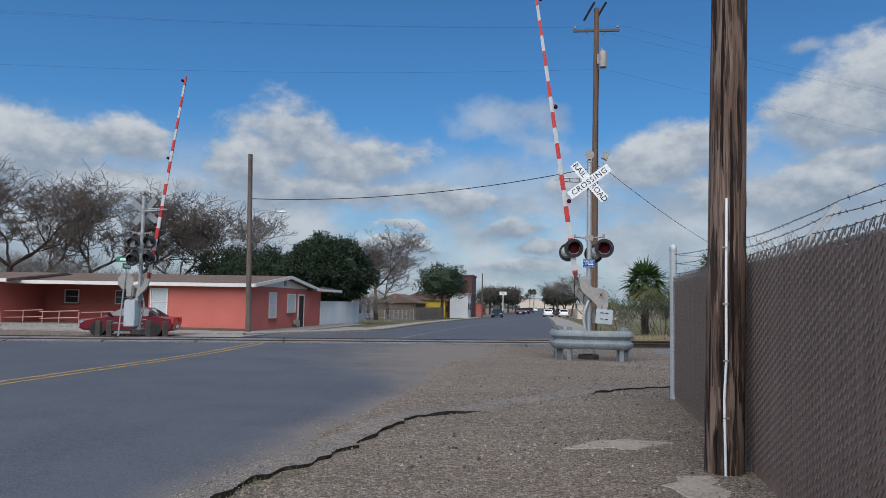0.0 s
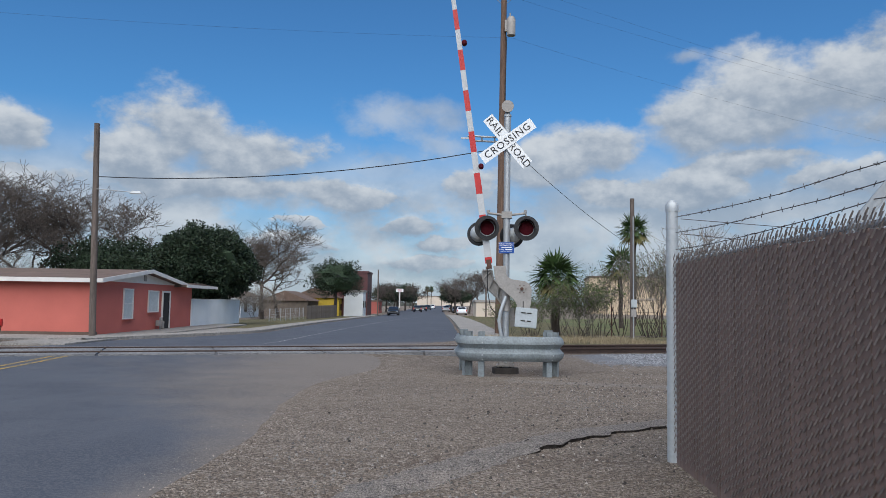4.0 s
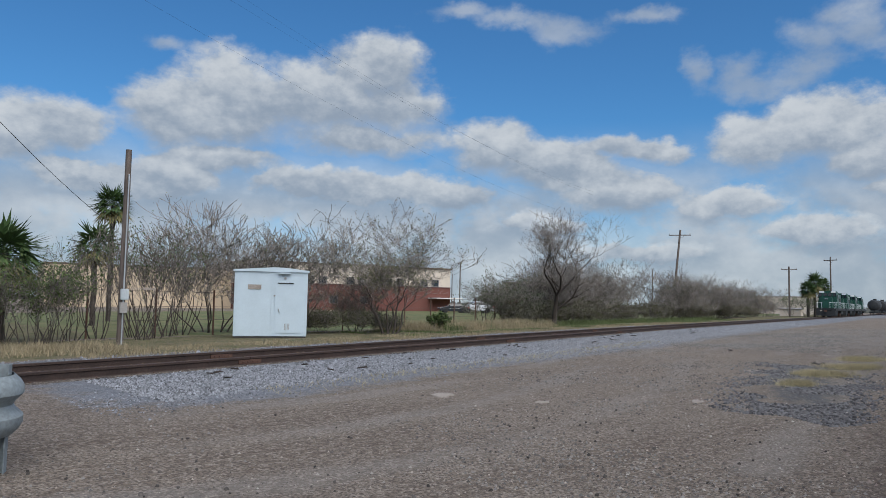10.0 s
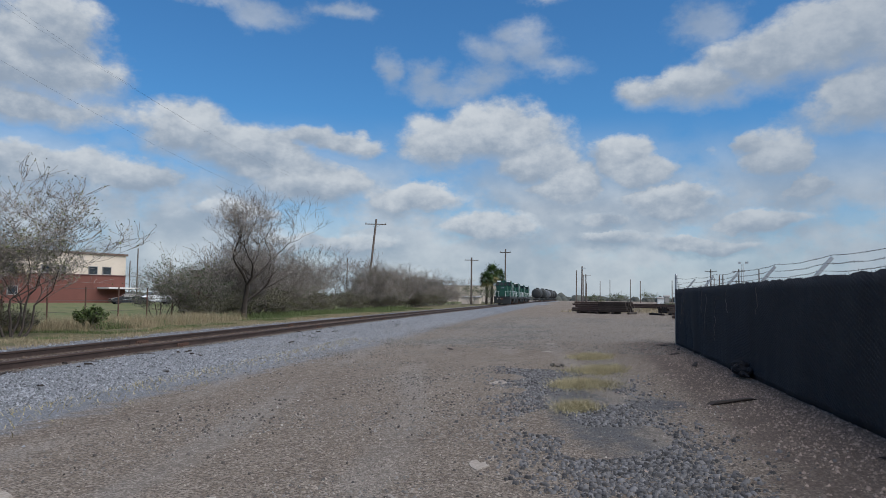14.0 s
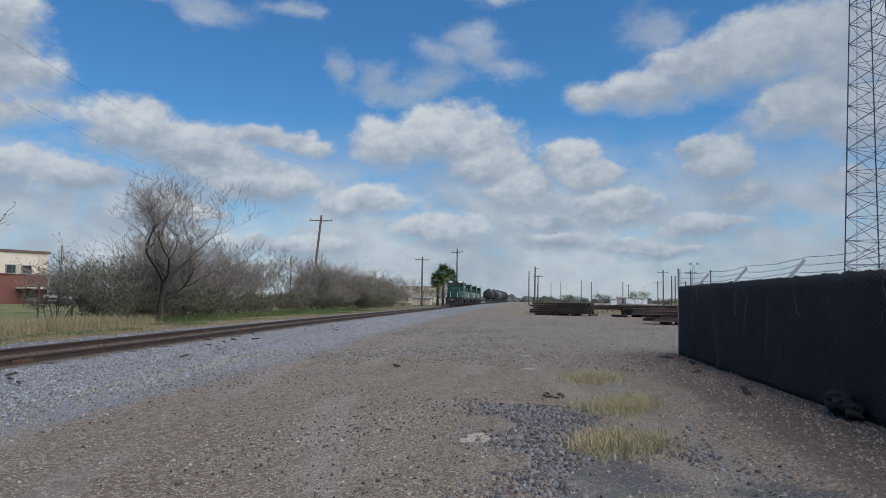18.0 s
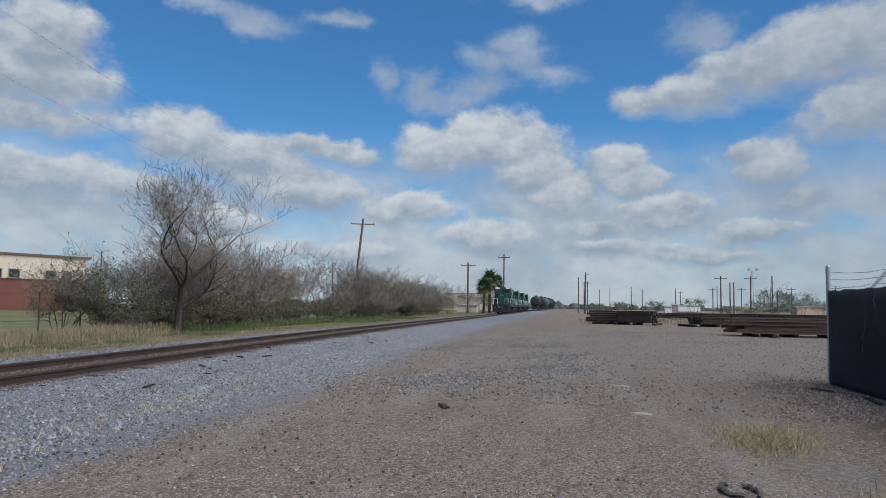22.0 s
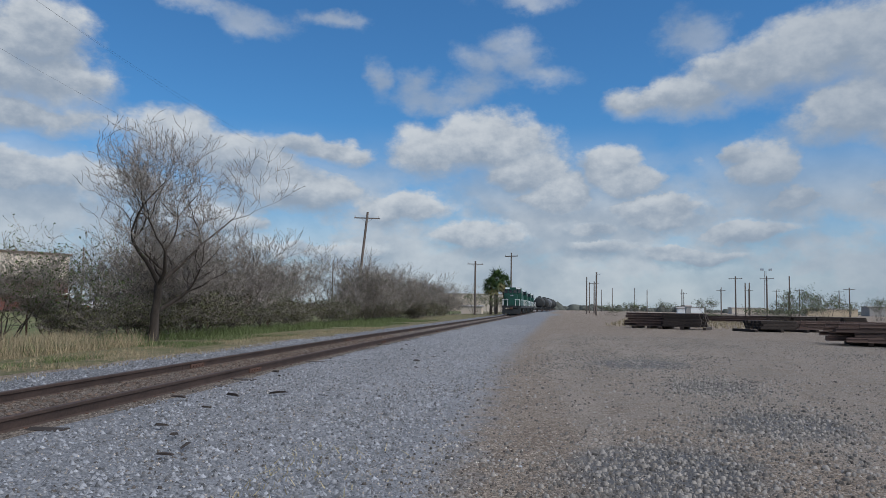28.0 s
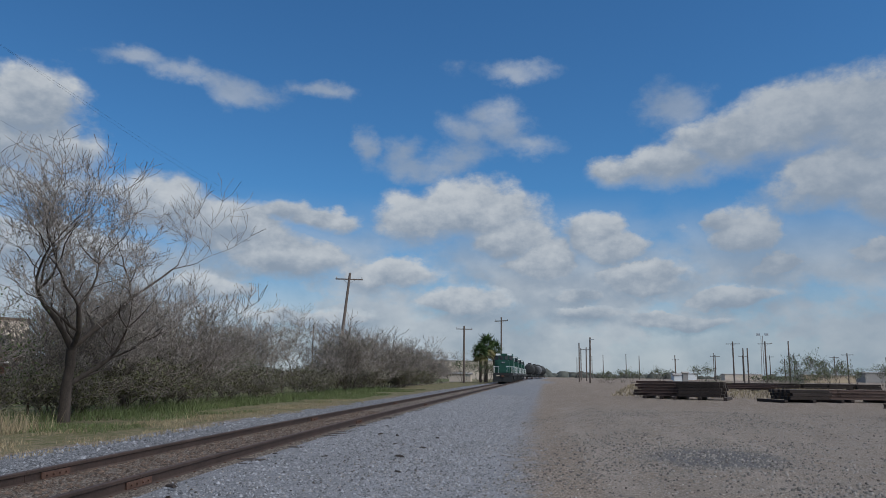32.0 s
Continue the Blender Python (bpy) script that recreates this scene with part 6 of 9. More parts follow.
# the near weathered pole beside the fence
near = thing("utility_pole", pose(0.40, 4.86, 0), "weathered brown wooden pole with splits and a pale conduit", "utility pole", "wooden poles")
part("pole", pole_mesh(11.5, 0.155, 0.118, 3, 40, (0.22, 0.0), 60), M_NEARPOLE, near, "", True)
bm = bmesh.new()
tube(bm, [(-0.035, -0.167, -0.05), (-0.045, -0.172, 0.6), (-0.025, -0.168, 0.9), (-0.02, -0.165, 1.6), (-0.012, -0.163, 2.2)], 0.0105, 8)
part("conduit", bm, M_SIGNW, near, "thin white plastic conduit", True)
for z in (0.45, 0.9, 1.35, 1.8):
    bm = bmesh.new()
    box(bm, (-0.03, -0.178, z), (0.045, 0.01, 0.012))
    part("strap", bm, M_GALV, near)
rnd = random.Random(31)
for i in range(34):
    z = rnd.uniform(0.1, 3.6)
    a = rnd.uniform(math.pi * 0.95, math.pi * 2.05)
    r = 0.154 - 0.037 * z / 11.5
    bm = bmesh.new()
    ln = rnd.uniform(0.08, 0.45)
    wd = rnd.uniform(0.004, 0.011)
    box(bm, (0, 0, 0), (wd, 0.006, ln), top=0.2)
    part("split", bm, M_DARK, near, "", False, Matrix.Translation((0.22 * z / 11.5 + r * math.cos(a), r * math.sin(a), z)) @ Matrix.Rotation(a + math.pi / 2, 4, "Z"))

# the tall pole past the track, with crossarm, transformer and lamp
tall = utility_pole(pose(3.72, 35.68, -0.1), 16.5, 0.19, 0.12, "tall brown utility pole with crossarm, transformer and floodlight", [(15.35, 1.15, -3)], 5, (0.1, 0.1), M_POLEWOOD)
bm = bmesh.new()
tube(bm, [(0.38, -0.2, 13.35), (0.38, -0.2, 14.1), (0.38, -0.2, 14.2)], [0.19, 0.19, 0.13], 14)
tube(bm, [(0.33, -0.2, 14.2), (0.33, -0.2, 14.38)], 0.03, 6)
box(bm, (0.2, -0.15, 13.8), (0.2, 0.08, 0.5))
part("transformer", bm, M_PUTTY, tall, "grey can transformer", True)
for dx in (-0.28, 0.30):
    bm = bmesh.new()
    tube(bm, [(dx - 0.25, 0.2, 15.9), (dx + 0.25, -0.1, 16.75)], 0.06, 8)
    part("cutout_fuse", bm, M_HOOD, tall, "", True)
bm = bmesh.new()
tube(bm, [(0.1, -0.15, 8.15), (0.35, -0.3, 8.25), (0.42, -0.32, 8.55)], 0.025, 6)
part("lamp_bracket", bm, M_GALV, tall, "", True)
bm = bmesh.new()
box(bm, (0, 0, 0), (0.34, 0.22, 0.42), top=0.75)
bevelled(bm, 0.03, 2)
part("floodlight", bm, M_PUTTY, tall, "grey floodlight head", False, Matrix.Translation((0.5, -0.35, 8.85)) @ Matrix.Rotation(radians(25), 4, "Y"))
bm = bmesh.new()
tube(bm, [(0.17, -0.12, 8.2), (0.16, -0.12, 11.0), (0.2, -0.13, 13.3)], 0.016, 5)
part("riser_cable", bm, M_CABLE, tall)

corner = utility_pole(pose(-14.1, 37.6, -0.42), 9.6, 0.15, 0.12, "slim dark pole at the street corner", [], 7, (-0.3, 0.15), M_POLEWOOD2)
bm = bmesh.new()
tube(bm, [(-0.2, 0, 6.6), (1.2, 0.4, 6.55)], 0.02, 6)
part("lamp_arm", bm, M_GALV, corner)
bm = bmesh.new()
box(bm, (0, 0, 0), (0.55, 0.2, 0.12), top=0.6)
part("lamp_head", bm, M_POST, corner, "grey street lamp head", False, Matrix.Translation((1.45, 0.45, 6.55)))
short = utility_pole(pose(8.65, 32.7, -0.08), 5.75, 0.10, 0.085, "short grey pole with a meter box beside the track", [], 8, (0.02, 0.05), M_POLEWOOD2)
bm = bmesh.new()
box(bm, (0.02, -0.14, 1.5), (0.22, 0.12, 0.32))
bevelled(bm, 0.02, 2)
part("meter_box", bm, M_WHITEBOX, short, "small pale meter box")
bm = bmesh.new()
box(bm, (0.0, -0.14, 1.12), (0.2, 0.1, 0.3))
part("switch_box", bm, M_PUTTY, short)
bm = bmesh.new()
tube(bm, [(0.0, -0.12, 0), (0.0, -0.12, 5.0)], 0.022, 8)
part("conduit", bm, M_GALV, short)
bm = bmesh.new()
tube(bm, [(0.1, -0.05, 1.65), (0.55, -0.1, 1.68)], 0.012, 5)
box(bm, (0.75, -0.1, 1.68), (0.4, 0.02, 0.07))
part("meter_arm", bm, M_PALE, short)
utility_pole(pose(93.0, 62.0, -0.1), 12.0, 0.17, 0.13, "leaning dark pole with a crossarm above the brush", [(11.3, 1.45, -60)], 9, (1.45, -0.55), M_POLEWOOD2)
utility_pole(pose(134.8, 62.6, -0.1), 8.9, 0.17, 0.14, "dark pole with a short crossarm near the locomotives", [(8.4, 1.3, -60)], 10, (0, 0), M_POLEWOOD2)
p3 = utility_pole(pose(163, 48.0, -0.1), 8.4, 0.17, 0.14, "dark pole with lamps beside the yard road", [], 11, (0.05, -0.1), M_POLEWOOD2)
bm = bmesh.new()
box(bm, (0.0, -0.45, 8.0), (0.2, 0.8, 0.12))
part("lamp_head", bm, M_POST, p3)


def wire(name, a, b, sag, label, r=0.012):
    a, b = Vector(a), Vector(b)
    bm = bmesh.new()
    n = 20
    tube(bm, [a.lerp(b, i / n) - Vector((0, 0, sag * 4 * (i / n) * (1 - i / n))) for i in range(n + 1)], r, 4)
    return solid(name, bm, M_CABLE, label, "wire", "overhead wires")


wire("overhead_wire", (4.0, 35.8, 8.3), (-14.2, 37.7, 6.75), 0.55, "dark service wire between two poles", 0.02)
wire("overhead_wire", (4.25, 35.8, 8.2), (14.6, 52.1, 5.7), 0.2, "dark service wire slanting down behind the brush", 0.016)
for i, (z, dx) in enumerate(((15.5, -1.1), (15.5, 1.1), (13.3, 0))):
    wire("overhead_wire", (4.2 + dx, 35.9, z), (-46, 26, z - 0.6 - 0.3 * i), 0.9, "thin power line over the street", 0.003)
    wire("overhead_wire", (4.2 + dx, 35.9, z), (60, 52, z - 3.2 - 0.3 * i), 1.2, "thin power line over the brush", 0.003)

# ---- pink house ----


def gable_slab(bm, x0, x1, y0, y1, z0, zp, thick=0.14):
    """A low gable roof whose ridge runs along x, from y0 to y1, eaves at z0 and ridge at zp."""
    ym = (y0 + y1) / 2
    for ya, za, yb, zb in ((y0, z0, ym, zp), (y1, z0, ym, zp)):
        vs = [bm.verts.new(p) for p in ((x0, ya, za), (x1, ya, za), (x1, yb, zb), (x0, yb, zb), (x0, ya, za - thick), (x1, ya, za - thick), (x1, yb, zb - thick), (x0, yb, zb - thick))]
        for f in ((0, 1, 2, 3), (7, 6, 5, 4), (0, 4, 5, 1), (1, 5, 6, 2), (3, 2, 6, 7), (0, 3, 7, 4)):
            bm.faces.new([vs[i] for i in f])


def window(parent, m, w, h, label="", rows=2, cols=1, depth=0.08, glass=None):
    """A framed window facing -y with its sill and panes."""
    win = new("window")
    win.parent, win.matrix_basis = parent, m
    if label:
        win["label"] = label
    bm = bmesh.new()
    t = 0.06
    for x in (-w / 2, w / 2):
        box(bm, (x, 0, 0), (t, depth, h + t))
    for z in (-h / 2, h / 2):
        box(bm, (0, 0, z), (w - t, depth, t))
    for k in range(1, rows):
        box(bm, (0, 0, -h / 2 + h * k / rows), (w - t, depth * 0.7, 0.035))
    part("window_frame", bm, M_TRIM, win)
    bm = bmesh.new()
    box(bm, (0, -0.03, -h / 2 - 0.06), (w + 0.16, depth + 0.08, 0.05))
    part("window_sill", bm, M_PINK2, win)
    for k in range(rows):
        bm = bmesh.new()
        box(bm, (0, 0.012, -h / 2 + h * (k + 0.5) / rows), (w - t, 0.012, h / rows - 0.03))
        part("pane", bm, glass or M_BLIND, win)
    return win


house = thing("house", pose(-14.74, 39.47, -0.5, 0, 0, -4.3), "single-storey pink stucco house with low brown roof", "house")
HW = 2.62


def hwall(name, x0, y0, x1, y1, z0, z1, material, th=0.2):
    bm = bmesh.new()
    a, b = Vector((x0, y0, 0)), Vector((x1, y1, 0))
    d = b - a
    box(bm, (d.length / 2, 0, (z0 + z1) / 2), (d.length, th, z1 - z0))
    return part(name, bm, material, house, "", False, Matrix.Translation(a) @ Matrix.Rotation(math.atan2(d.y, d.x), 4, "Z"))


hwall("wall", -5.9, 0, 0.1, 0, 0, HW, M_PINK)
hwall("wall", 0, 0.1, 0, 13.1, 0, HW, M_PINK)
hwall("wall", -5.9, 0.1, -5.9, 3.0, 0, HW, M_PINK)
# porch back wall, about a quarter darker than the other pink walls
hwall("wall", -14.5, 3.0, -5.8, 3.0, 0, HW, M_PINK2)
hwall("wall", -14.5, -1.2, -14.5, 3.1, 0, HW, M_PINK)
hwall("wall", -26, -1.2, -14.4, -1.2, 0, HW, M_PINK)
hwall("wall", -26, 13.1, 0.1, 13.1, 0, HW, M_PINK)
hwall("base_course", -5.95, -0.03, 0.13, -0.03, 0, 0.22, M_ROOF, 0.22)
bm = bmesh.new()
extrude(bm, [(0.1, HW), (10.6, HW), (5.4, 3.18)], 0.2, axis="x")
part("gable", bm, M_TRIM, house, "pale boarded gable with a small vent")
bm = bmesh.new()
box(bm, (0.12, 5.5, 2.90), (0.04, 0.34, 0.32))
part("vent", bm, M_PUTTY, house)
bm = bmesh.new()
gable_slab(bm, -15, 0.55, -0.6, 11.3, HW + 0.06, 3.36)
part("roof", bm, M_ROOF, house, "low brown shingle roof")
bm = bmesh.new()
gable_slab(bm, -12, 0.8, 10.0, 16.2, HW + 0.04, 2.82)
part("roof", bm, M_ROOF, house)
bm = bmesh.new()
gable_slab(bm, -27, -13.4, -1.9, 8.5, HW + 0.12, 3.3)
part("roof", bm, M_ROOF, house)
bm = bmesh.new()
box(bm, (-7.2, -0.62, HW + 0.0), (15.5, 0.05, 0.2))
part("fascia", bm, M_TRIM, house, "white fascia board")
bm = bmesh.new()
for (ya, za), (yb, zb) in (((-0.62, HW + 0.02), (5.35, 3.3)), ((5.35, 3.3), (11.3, HW + 0.02))):
    d = math.hypot(yb - ya, zb - za)
    box(bm, (0, 0, 0), (0.05, d, 0.2), Matrix.Translation((0.58, (ya + yb) / 2, (za + zb) / 2 - 0.02)) @ Matrix.Rotation(math.atan2(zb - za, yb - ya), 4, "X"))
part("barge_board", bm, M_TRIM, house)
bm = bmesh.new()
box(bm, (0.83, 13.2, HW - 0.02), (0.05, 6.2, 0.18))
box(bm, (-20.2, -1.93, HW + 0.05), (13.7, 0.05, 0.2))
part("fascia", bm, M_TRIM, house)
side = Matrix.Rotation(radians(90), 4, "Z")
window(house, Matrix.Translation((0.12, 3.4, 1.53)) @ side, 1.15, 1.5, "white-framed sash window", 2)
window(house, Matrix.Translation((0.12, 6.75, 1.66)) @ side, 1.45, 1.15, "white-framed window with blind", 1)
window(house, Matrix.Translation((-5.25, -0.12, 1.62)), 1.0, 1.5, "tall white-framed window", 2)
window(house, Matrix.Translation((-9.2, 2.88, 1.84)), 1.0, 0.8, "small dark window under the porch", 2, glass=M_GLASS)
window(house, Matrix.Translation((-12.6, 2.88, 1.84)), 0.9, 0.8, "small dark window under the porch", 2, glass=M_GLASS)
bm = bmesh.new()
box(bm, (0.09, 8.65, 1.08), (0.1, 1.1, 2.15))
door = part("door", bm, M_DARK, house, "dark open doorway with pale frame")
bm = bmesh.new()
for y in (8.08, 9.22):
    box(bm, (0.14, y, 1.1), (0.08, 0.1, 2.2))
box(bm, (0.14, 8.65, 2.22), (0.08, 1.24, 0.1))
part("door_frame", bm, M_TRIM, door)
bm = bmesh.new()
tube(bm, [(0.3, 7.4, 0), (0.3, 7.4, 0.75), (0.3, 7.7, 0.75), (0.3, 7.7, 0)], 0.04, 6)
tube(bm, [(0.3, 7.9, 0), (0.3, 7.9, 0.55)], 0.06, 8)
box(bm, (0.3, 7.15, 0.45), (0.2, 0.3, 0.3))
part("gas_meter", bm, M_PUTTY, house, "rusty gas meter and pipes")
# porch railing
for i in range(5):
    rl = thing("porch_railing", house.matrix_basis @ Matrix.Translation((-7.2 - i * 2.4, -0.6 - 0.25 * (i % 2), 0)), "rose-painted pipe railing along the ramp", "railing", "porch railings")
    for x in (0.0, -1.2):
        bm = bmesh.new()
        tube(bm, [(x, 0, 0), (x, 0, 0.95)], 0.03, 6)
        part("post", bm, M_PINKRAIL, rl)
    for z in (0.55, 0.93):
        bm = bmesh.new()
        tube(bm, [(0.0, 0, z + 0.1), (-2.4, 0, z)], 0.028, 6)
        part("rail", bm, M_PINKRAIL, rl)
bm = bmesh.new()
box(bm, (-10, 1.0, 0.12), (9, 4.0, 0.3))
part("porch_floor", bm, M_CONCRETE, house)
# white garden wall beside the house, and its pavement
bm = bmesh.new()
box(bm, (0, 5.0, 0.9), (0.18, 11.4, 1.8))
gw_ = thing("garden_wall", pose(-13.62, 53.2, -0.5, 0, 0, -4.3), "smooth white garden wall beside the pink house", "wall")
part("wall_panel", bm, M_WHITEWALL, gw_)
bm = bmesh.new()
box(bm, (0, 5.0, 1.82), (0.24, 11.5, 0.06))
part("coping", bm, M_TRIM, gw_)
bm = bmesh.new()
box(bm, (1.0, 6, 0.0), (2.4, 26, 0.12))
solid("forecourt", bm, M_CONCRETE, "cracked concrete apron before the pink house", "pavement", "", "structure", m=pose(-14.7, 39.3, -0.46, 0, 0, -4.3))
bm = bmesh.new()
box(bm, (-14, -1.9, 0.0), (30, 3.4, 0.12))
solid("forecourt", bm, M_CONCRETE, "concrete strip in front of the pink house", "pavement", "", "structure", m=pose(-14.9, 39.3, -0.47, 0, 0, -4.3))

# street name sign near the far signal
sp = thing("street_sign", pose(-17.6, 30.5, ground_z(-17.6, 30.5)), "green street name sign on a slim leaning post", "street sign")
bm = bmesh.new()
tube(bm, [(0, 0, 0), (0.25, 0, 3.5)], 0.035, 8)
part("post", bm, M_GALV, sp, "", True)
for z, r in ((3.45, 10), (3.15, 95)):
    bm = bmesh.new()
    box(bm, (0, 0, 0), (0.9, 0.02, 0.24))
    bl = part("name_blade", bm, M_SIGNGREEN, sp, "green name blade", False, Matrix.Translation((0.24, 0, z)) @ Matrix.Rotation(radians(r), 4, "Z"))
    bm = bmesh.new()
    box(bm, (0, -0.013, 0), (0.6, 0.004, 0.1))
    part("writing_bar", bm, M_SIGNW, bl)
bm = bmesh.new()
extrude(bm, [(0.38 * math.cos(radians(22.5 + 45 * k)), 0.38 * math.sin(radians(22.5 + 45 * k))) for k in range(8)], 0.02, Matrix.Translation((0.2, 0.05, 2.5)))
part("stop_plate", bm, M_PUTTY, sp, "grey back of an eight-sided sign")

# ---- pale steel relay hut by the track ----
hut = thing("relay_hut", pose(14.9, 34.95, -0.06, 0, 0, -30), "pale blue-white steel relay hut on a dark base", "hut")
w, d, h = 2.56, 1.9, 2.3
bm = bmesh.new()
box(bm, (0, 0, 0.05), (w - 0.06, d - 0.06, 0.12))
part("base", bm, M_FENCEDARK, hut)
bm = bmesh.new()
box(bm, (0, 0, 0.1 + h / 2), (w, d, h))
bmesh.ops.bevel(bm, geom=list(bm.edges), offset=0.015, segments=1, affect="EDGES")
part("body", bm, M_SHED, hut)
bm = bmesh.new()
extrude(bm, [(-w / 2 - 0.05, 0), (w / 2 + 0.05, 0), (w / 2 + 0.05, 0.06), (w * 0.22, 0.15), (0.1, 0.165), (-w / 2 - 0.05, 0.06)], d + 0.12, Matrix.Translation((0, 0, 0.1 + h)))
part("roof", bm, M_SHED, hut, "shallow arched steel lid")
bm = bmesh.new()
box(bm, (0.62, -d / 2 - 0.012, 1.2), (0.95, 0.03, 1.95))
dr = part("door", bm, M_SHED, hut, "pale steel door with vents")
bm = bmesh.new()
tube(bm, [(0.26, -d / 2 - 0.03, 1.08), (0.26, -d / 2 - 0.09, 1.08), (0.3, -d / 2 - 0.09, 0.95)], 0.014, 6)
part("handle", bm, M_PUTTY, dr)
bm = bmesh.new()
for k in range(4):
    box(bm, (0.5 + 0.05 * k, -d / 2 - 0.03, 0.45), (0.02, 0.012, 0.22))
part("louvre", bm, M_PUTTY, dr)
bm = bmesh.new()
box(bm, (0.5, -d / 2 - 0.035, 2.0), (0.55, 0.05, 0.03))
part("drip_strip", bm, M_DARK, dr)
bm = bmesh.new()
box(bm, (-0.58, -d / 2 - 0.006, 1.85), (0.46, 0.02, 0.17))
pl = part("faded_plate", bm, M_PALE, hut, "faded number plate")
bm = bmesh.new()
tube(bm, [(0.12, -d / 2, 1.55), (0.12, -d / 2 - 0.03, 1.55)], 0.035, 8)
tube(bm, [(0.48, -d / 2, 2.18), (0.48, -d / 2 - 0.06, 2.18)], 0.05, 8)
part("fitting", bm, M_PUTTY, hut)
bm = bmesh.new()
box(bm, (0.45, -d / 2 - 0.08, 2.35), (0.45, 0.14, 0.05))
part("hood", bm, M_SHED, hut)
for x in (-1.2, -0.6, 0.02, 1.22):
    bm = bmesh.new()
    box(bm, (x, -d / 2 - 0.006, 1.2), (0.025, 0.014, 2.2))
    part("seam", bm, M_SHED, hut)

# ---- brick school building far behind the brush ----
school = thing("school_building", pose(90.0, 101.8, -0.3, 0, 0, 168), "long building of red brick below and cream block above", "building")
L_, H1, H2 = 35, 4.2, 7.3
bm = bmesh.new()
box(bm, (L_ / 2, -12, H1 / 2), (L_, 24, H1))
part("lower_wall", bm, M_BRICK, school)
bm = bmesh.new()
box(bm, (L_ / 2, -12, (H1 + H2) / 2), (L_ - 0.06, 23.94, H2 - H1))
part("upper_wall", bm, M_CREAM, school)
bm = bmesh.new()
box(bm, (L_ / 2, -12, H2 + 0.1), (L_ + 0.4, 24.4, 0.3))
part("parapet", bm, M_ROOF, school, "dark metal parapet cap")
bm = bmesh.new()
box(bm, (L_ / 2, 0.03, H1 + 0.05), (L_ + 0.1, 0.12, 0.14))
part("string_course", bm, M_MAROON, school)
SCHOOL_WINDOWS = [(3.1 + 6.8 * k + o, H1 + 0.72) for k in range(5) for o in (0.0, 2.15)] + [(16.4, 1.9), (21.6, 1.9)]
for wx, wz in SCHOOL_WINDOWS:
    wn = new("window")
    wn.parent, wn.matrix_basis = school, Matrix.Translation((wx, 0.03, wz))
    bm = bmesh.new()
    box(bm, (0, 0, 0), (1.25, 0.1, 1.05))
    part("pane", bm, M_GLASS, wn)
    bm = bmesh.new()
    for x in (-0.66, 0.66):
        box(bm, (x, 0.03, 0), (0.09, 0.14, 1.2))
    for z in (-0.57, 0.57):
        box(bm, (0, 0.03, z), (1.4, 0.14, 0.09))
    part("window_frame", bm, M_PUTTY, wn)
bm = bmesh.new()
box(bm, (2.0, 1.6, 2.4), (5, 3, 0.2))
part("canopy", bm, M_TRIM, school)
bm = bmesh.new()
box(bm, (L_ + 13, -16, 3.1), (26, 14, 6.2))
part("wing_wall", bm, M_YWALL2, school, "tan lower wing set back from the front")
bm = bmesh.new()
box(bm, (L_ + 13, -16, 6.3), (26.3, 14.3, 0.25))
part("wing_parapet", bm, M_ROOF, school)
annex = thing("brick_annex", pose(107, 82, -0.3, 0, 0, 168), "lower red brick building with a flat roof", "building")
bm = bmesh.new()
box(bm, (6, -6, 2.6), (12, 12, 5.2))
part("wall", bm, M_BRICK, annex)
bm = bmesh.new()
box(bm, (6, -6, 5.3), (12.4, 12.4, 0.3))
part("parapet", bm, M_ROOF, annex)

# ---- trees, brush and grass ----


def prisms(segs, sides):
    """Tapered sticks (p, q, r0, r1) as one vertex and face list."""
    p = np.array([s[0] for s in segs])
    q = np.array([s[1] for s in segs])
    r0 = np.array([s[2] for s in segs])[:, None]
    r1 = np.array([s[3] for s in segs])[:, None]
    d = q - p
    d /= np.linalg.norm(d, axis=1, keepdims=True) + 1e-9
    ref = np.where(np.abs(d[:, 2:3]) < 0.9, np.array([[0, 0, 1.0]]), np.array([[1.0, 0, 0]]))
    a = np.cross(d, ref)
    a /= np.linalg.norm(a, axis=1, keepdims=True) + 1e-9
    b = np.cross(d, a)
    v = []
    for base, r in ((p, r0), (q, r1)):
        for k in range(sides):
            t = 2 * math.pi * k / sides
            v.append(base + (a * math.cos(t) + b * math.sin(t)) * r)
    v = np.stack(v, 1)
    f = []
    for k in range(sides):
        f.append((k, (k + 1) % sides, sides + (k + 1) % sides, sides + k))
    f = np.array(f)
    n = len(segs)
    faces = (f[None] + (np.arange(n) * 2 * sides)[:, None, None]).reshape(-1, 4)
    return v.reshape(-1, 3), faces


def quads_mesh(name, verts, faces, material, smooth=False):
    me = bpy.data.meshes.new(name)
    w = faces.shape[1]
    me.vertices.add(len(verts))
    me.vertices.foreach_set("co", np.asarray(verts, float).reshape(-1))
    me.loops.add(len(faces) * w)
    me.loops.foreach_set("vertex_index", faces.reshape(-1))
    me.polygons.add(len(faces))
    me.polygons.foreach_set("loop_start", np.arange(len(faces)) * w)
    if smooth:
        me.polygons.foreach_set("use_smooth", [True] * len(faces))
    me.update(calc_edges=True)
    me.materials.append(material)
    return me


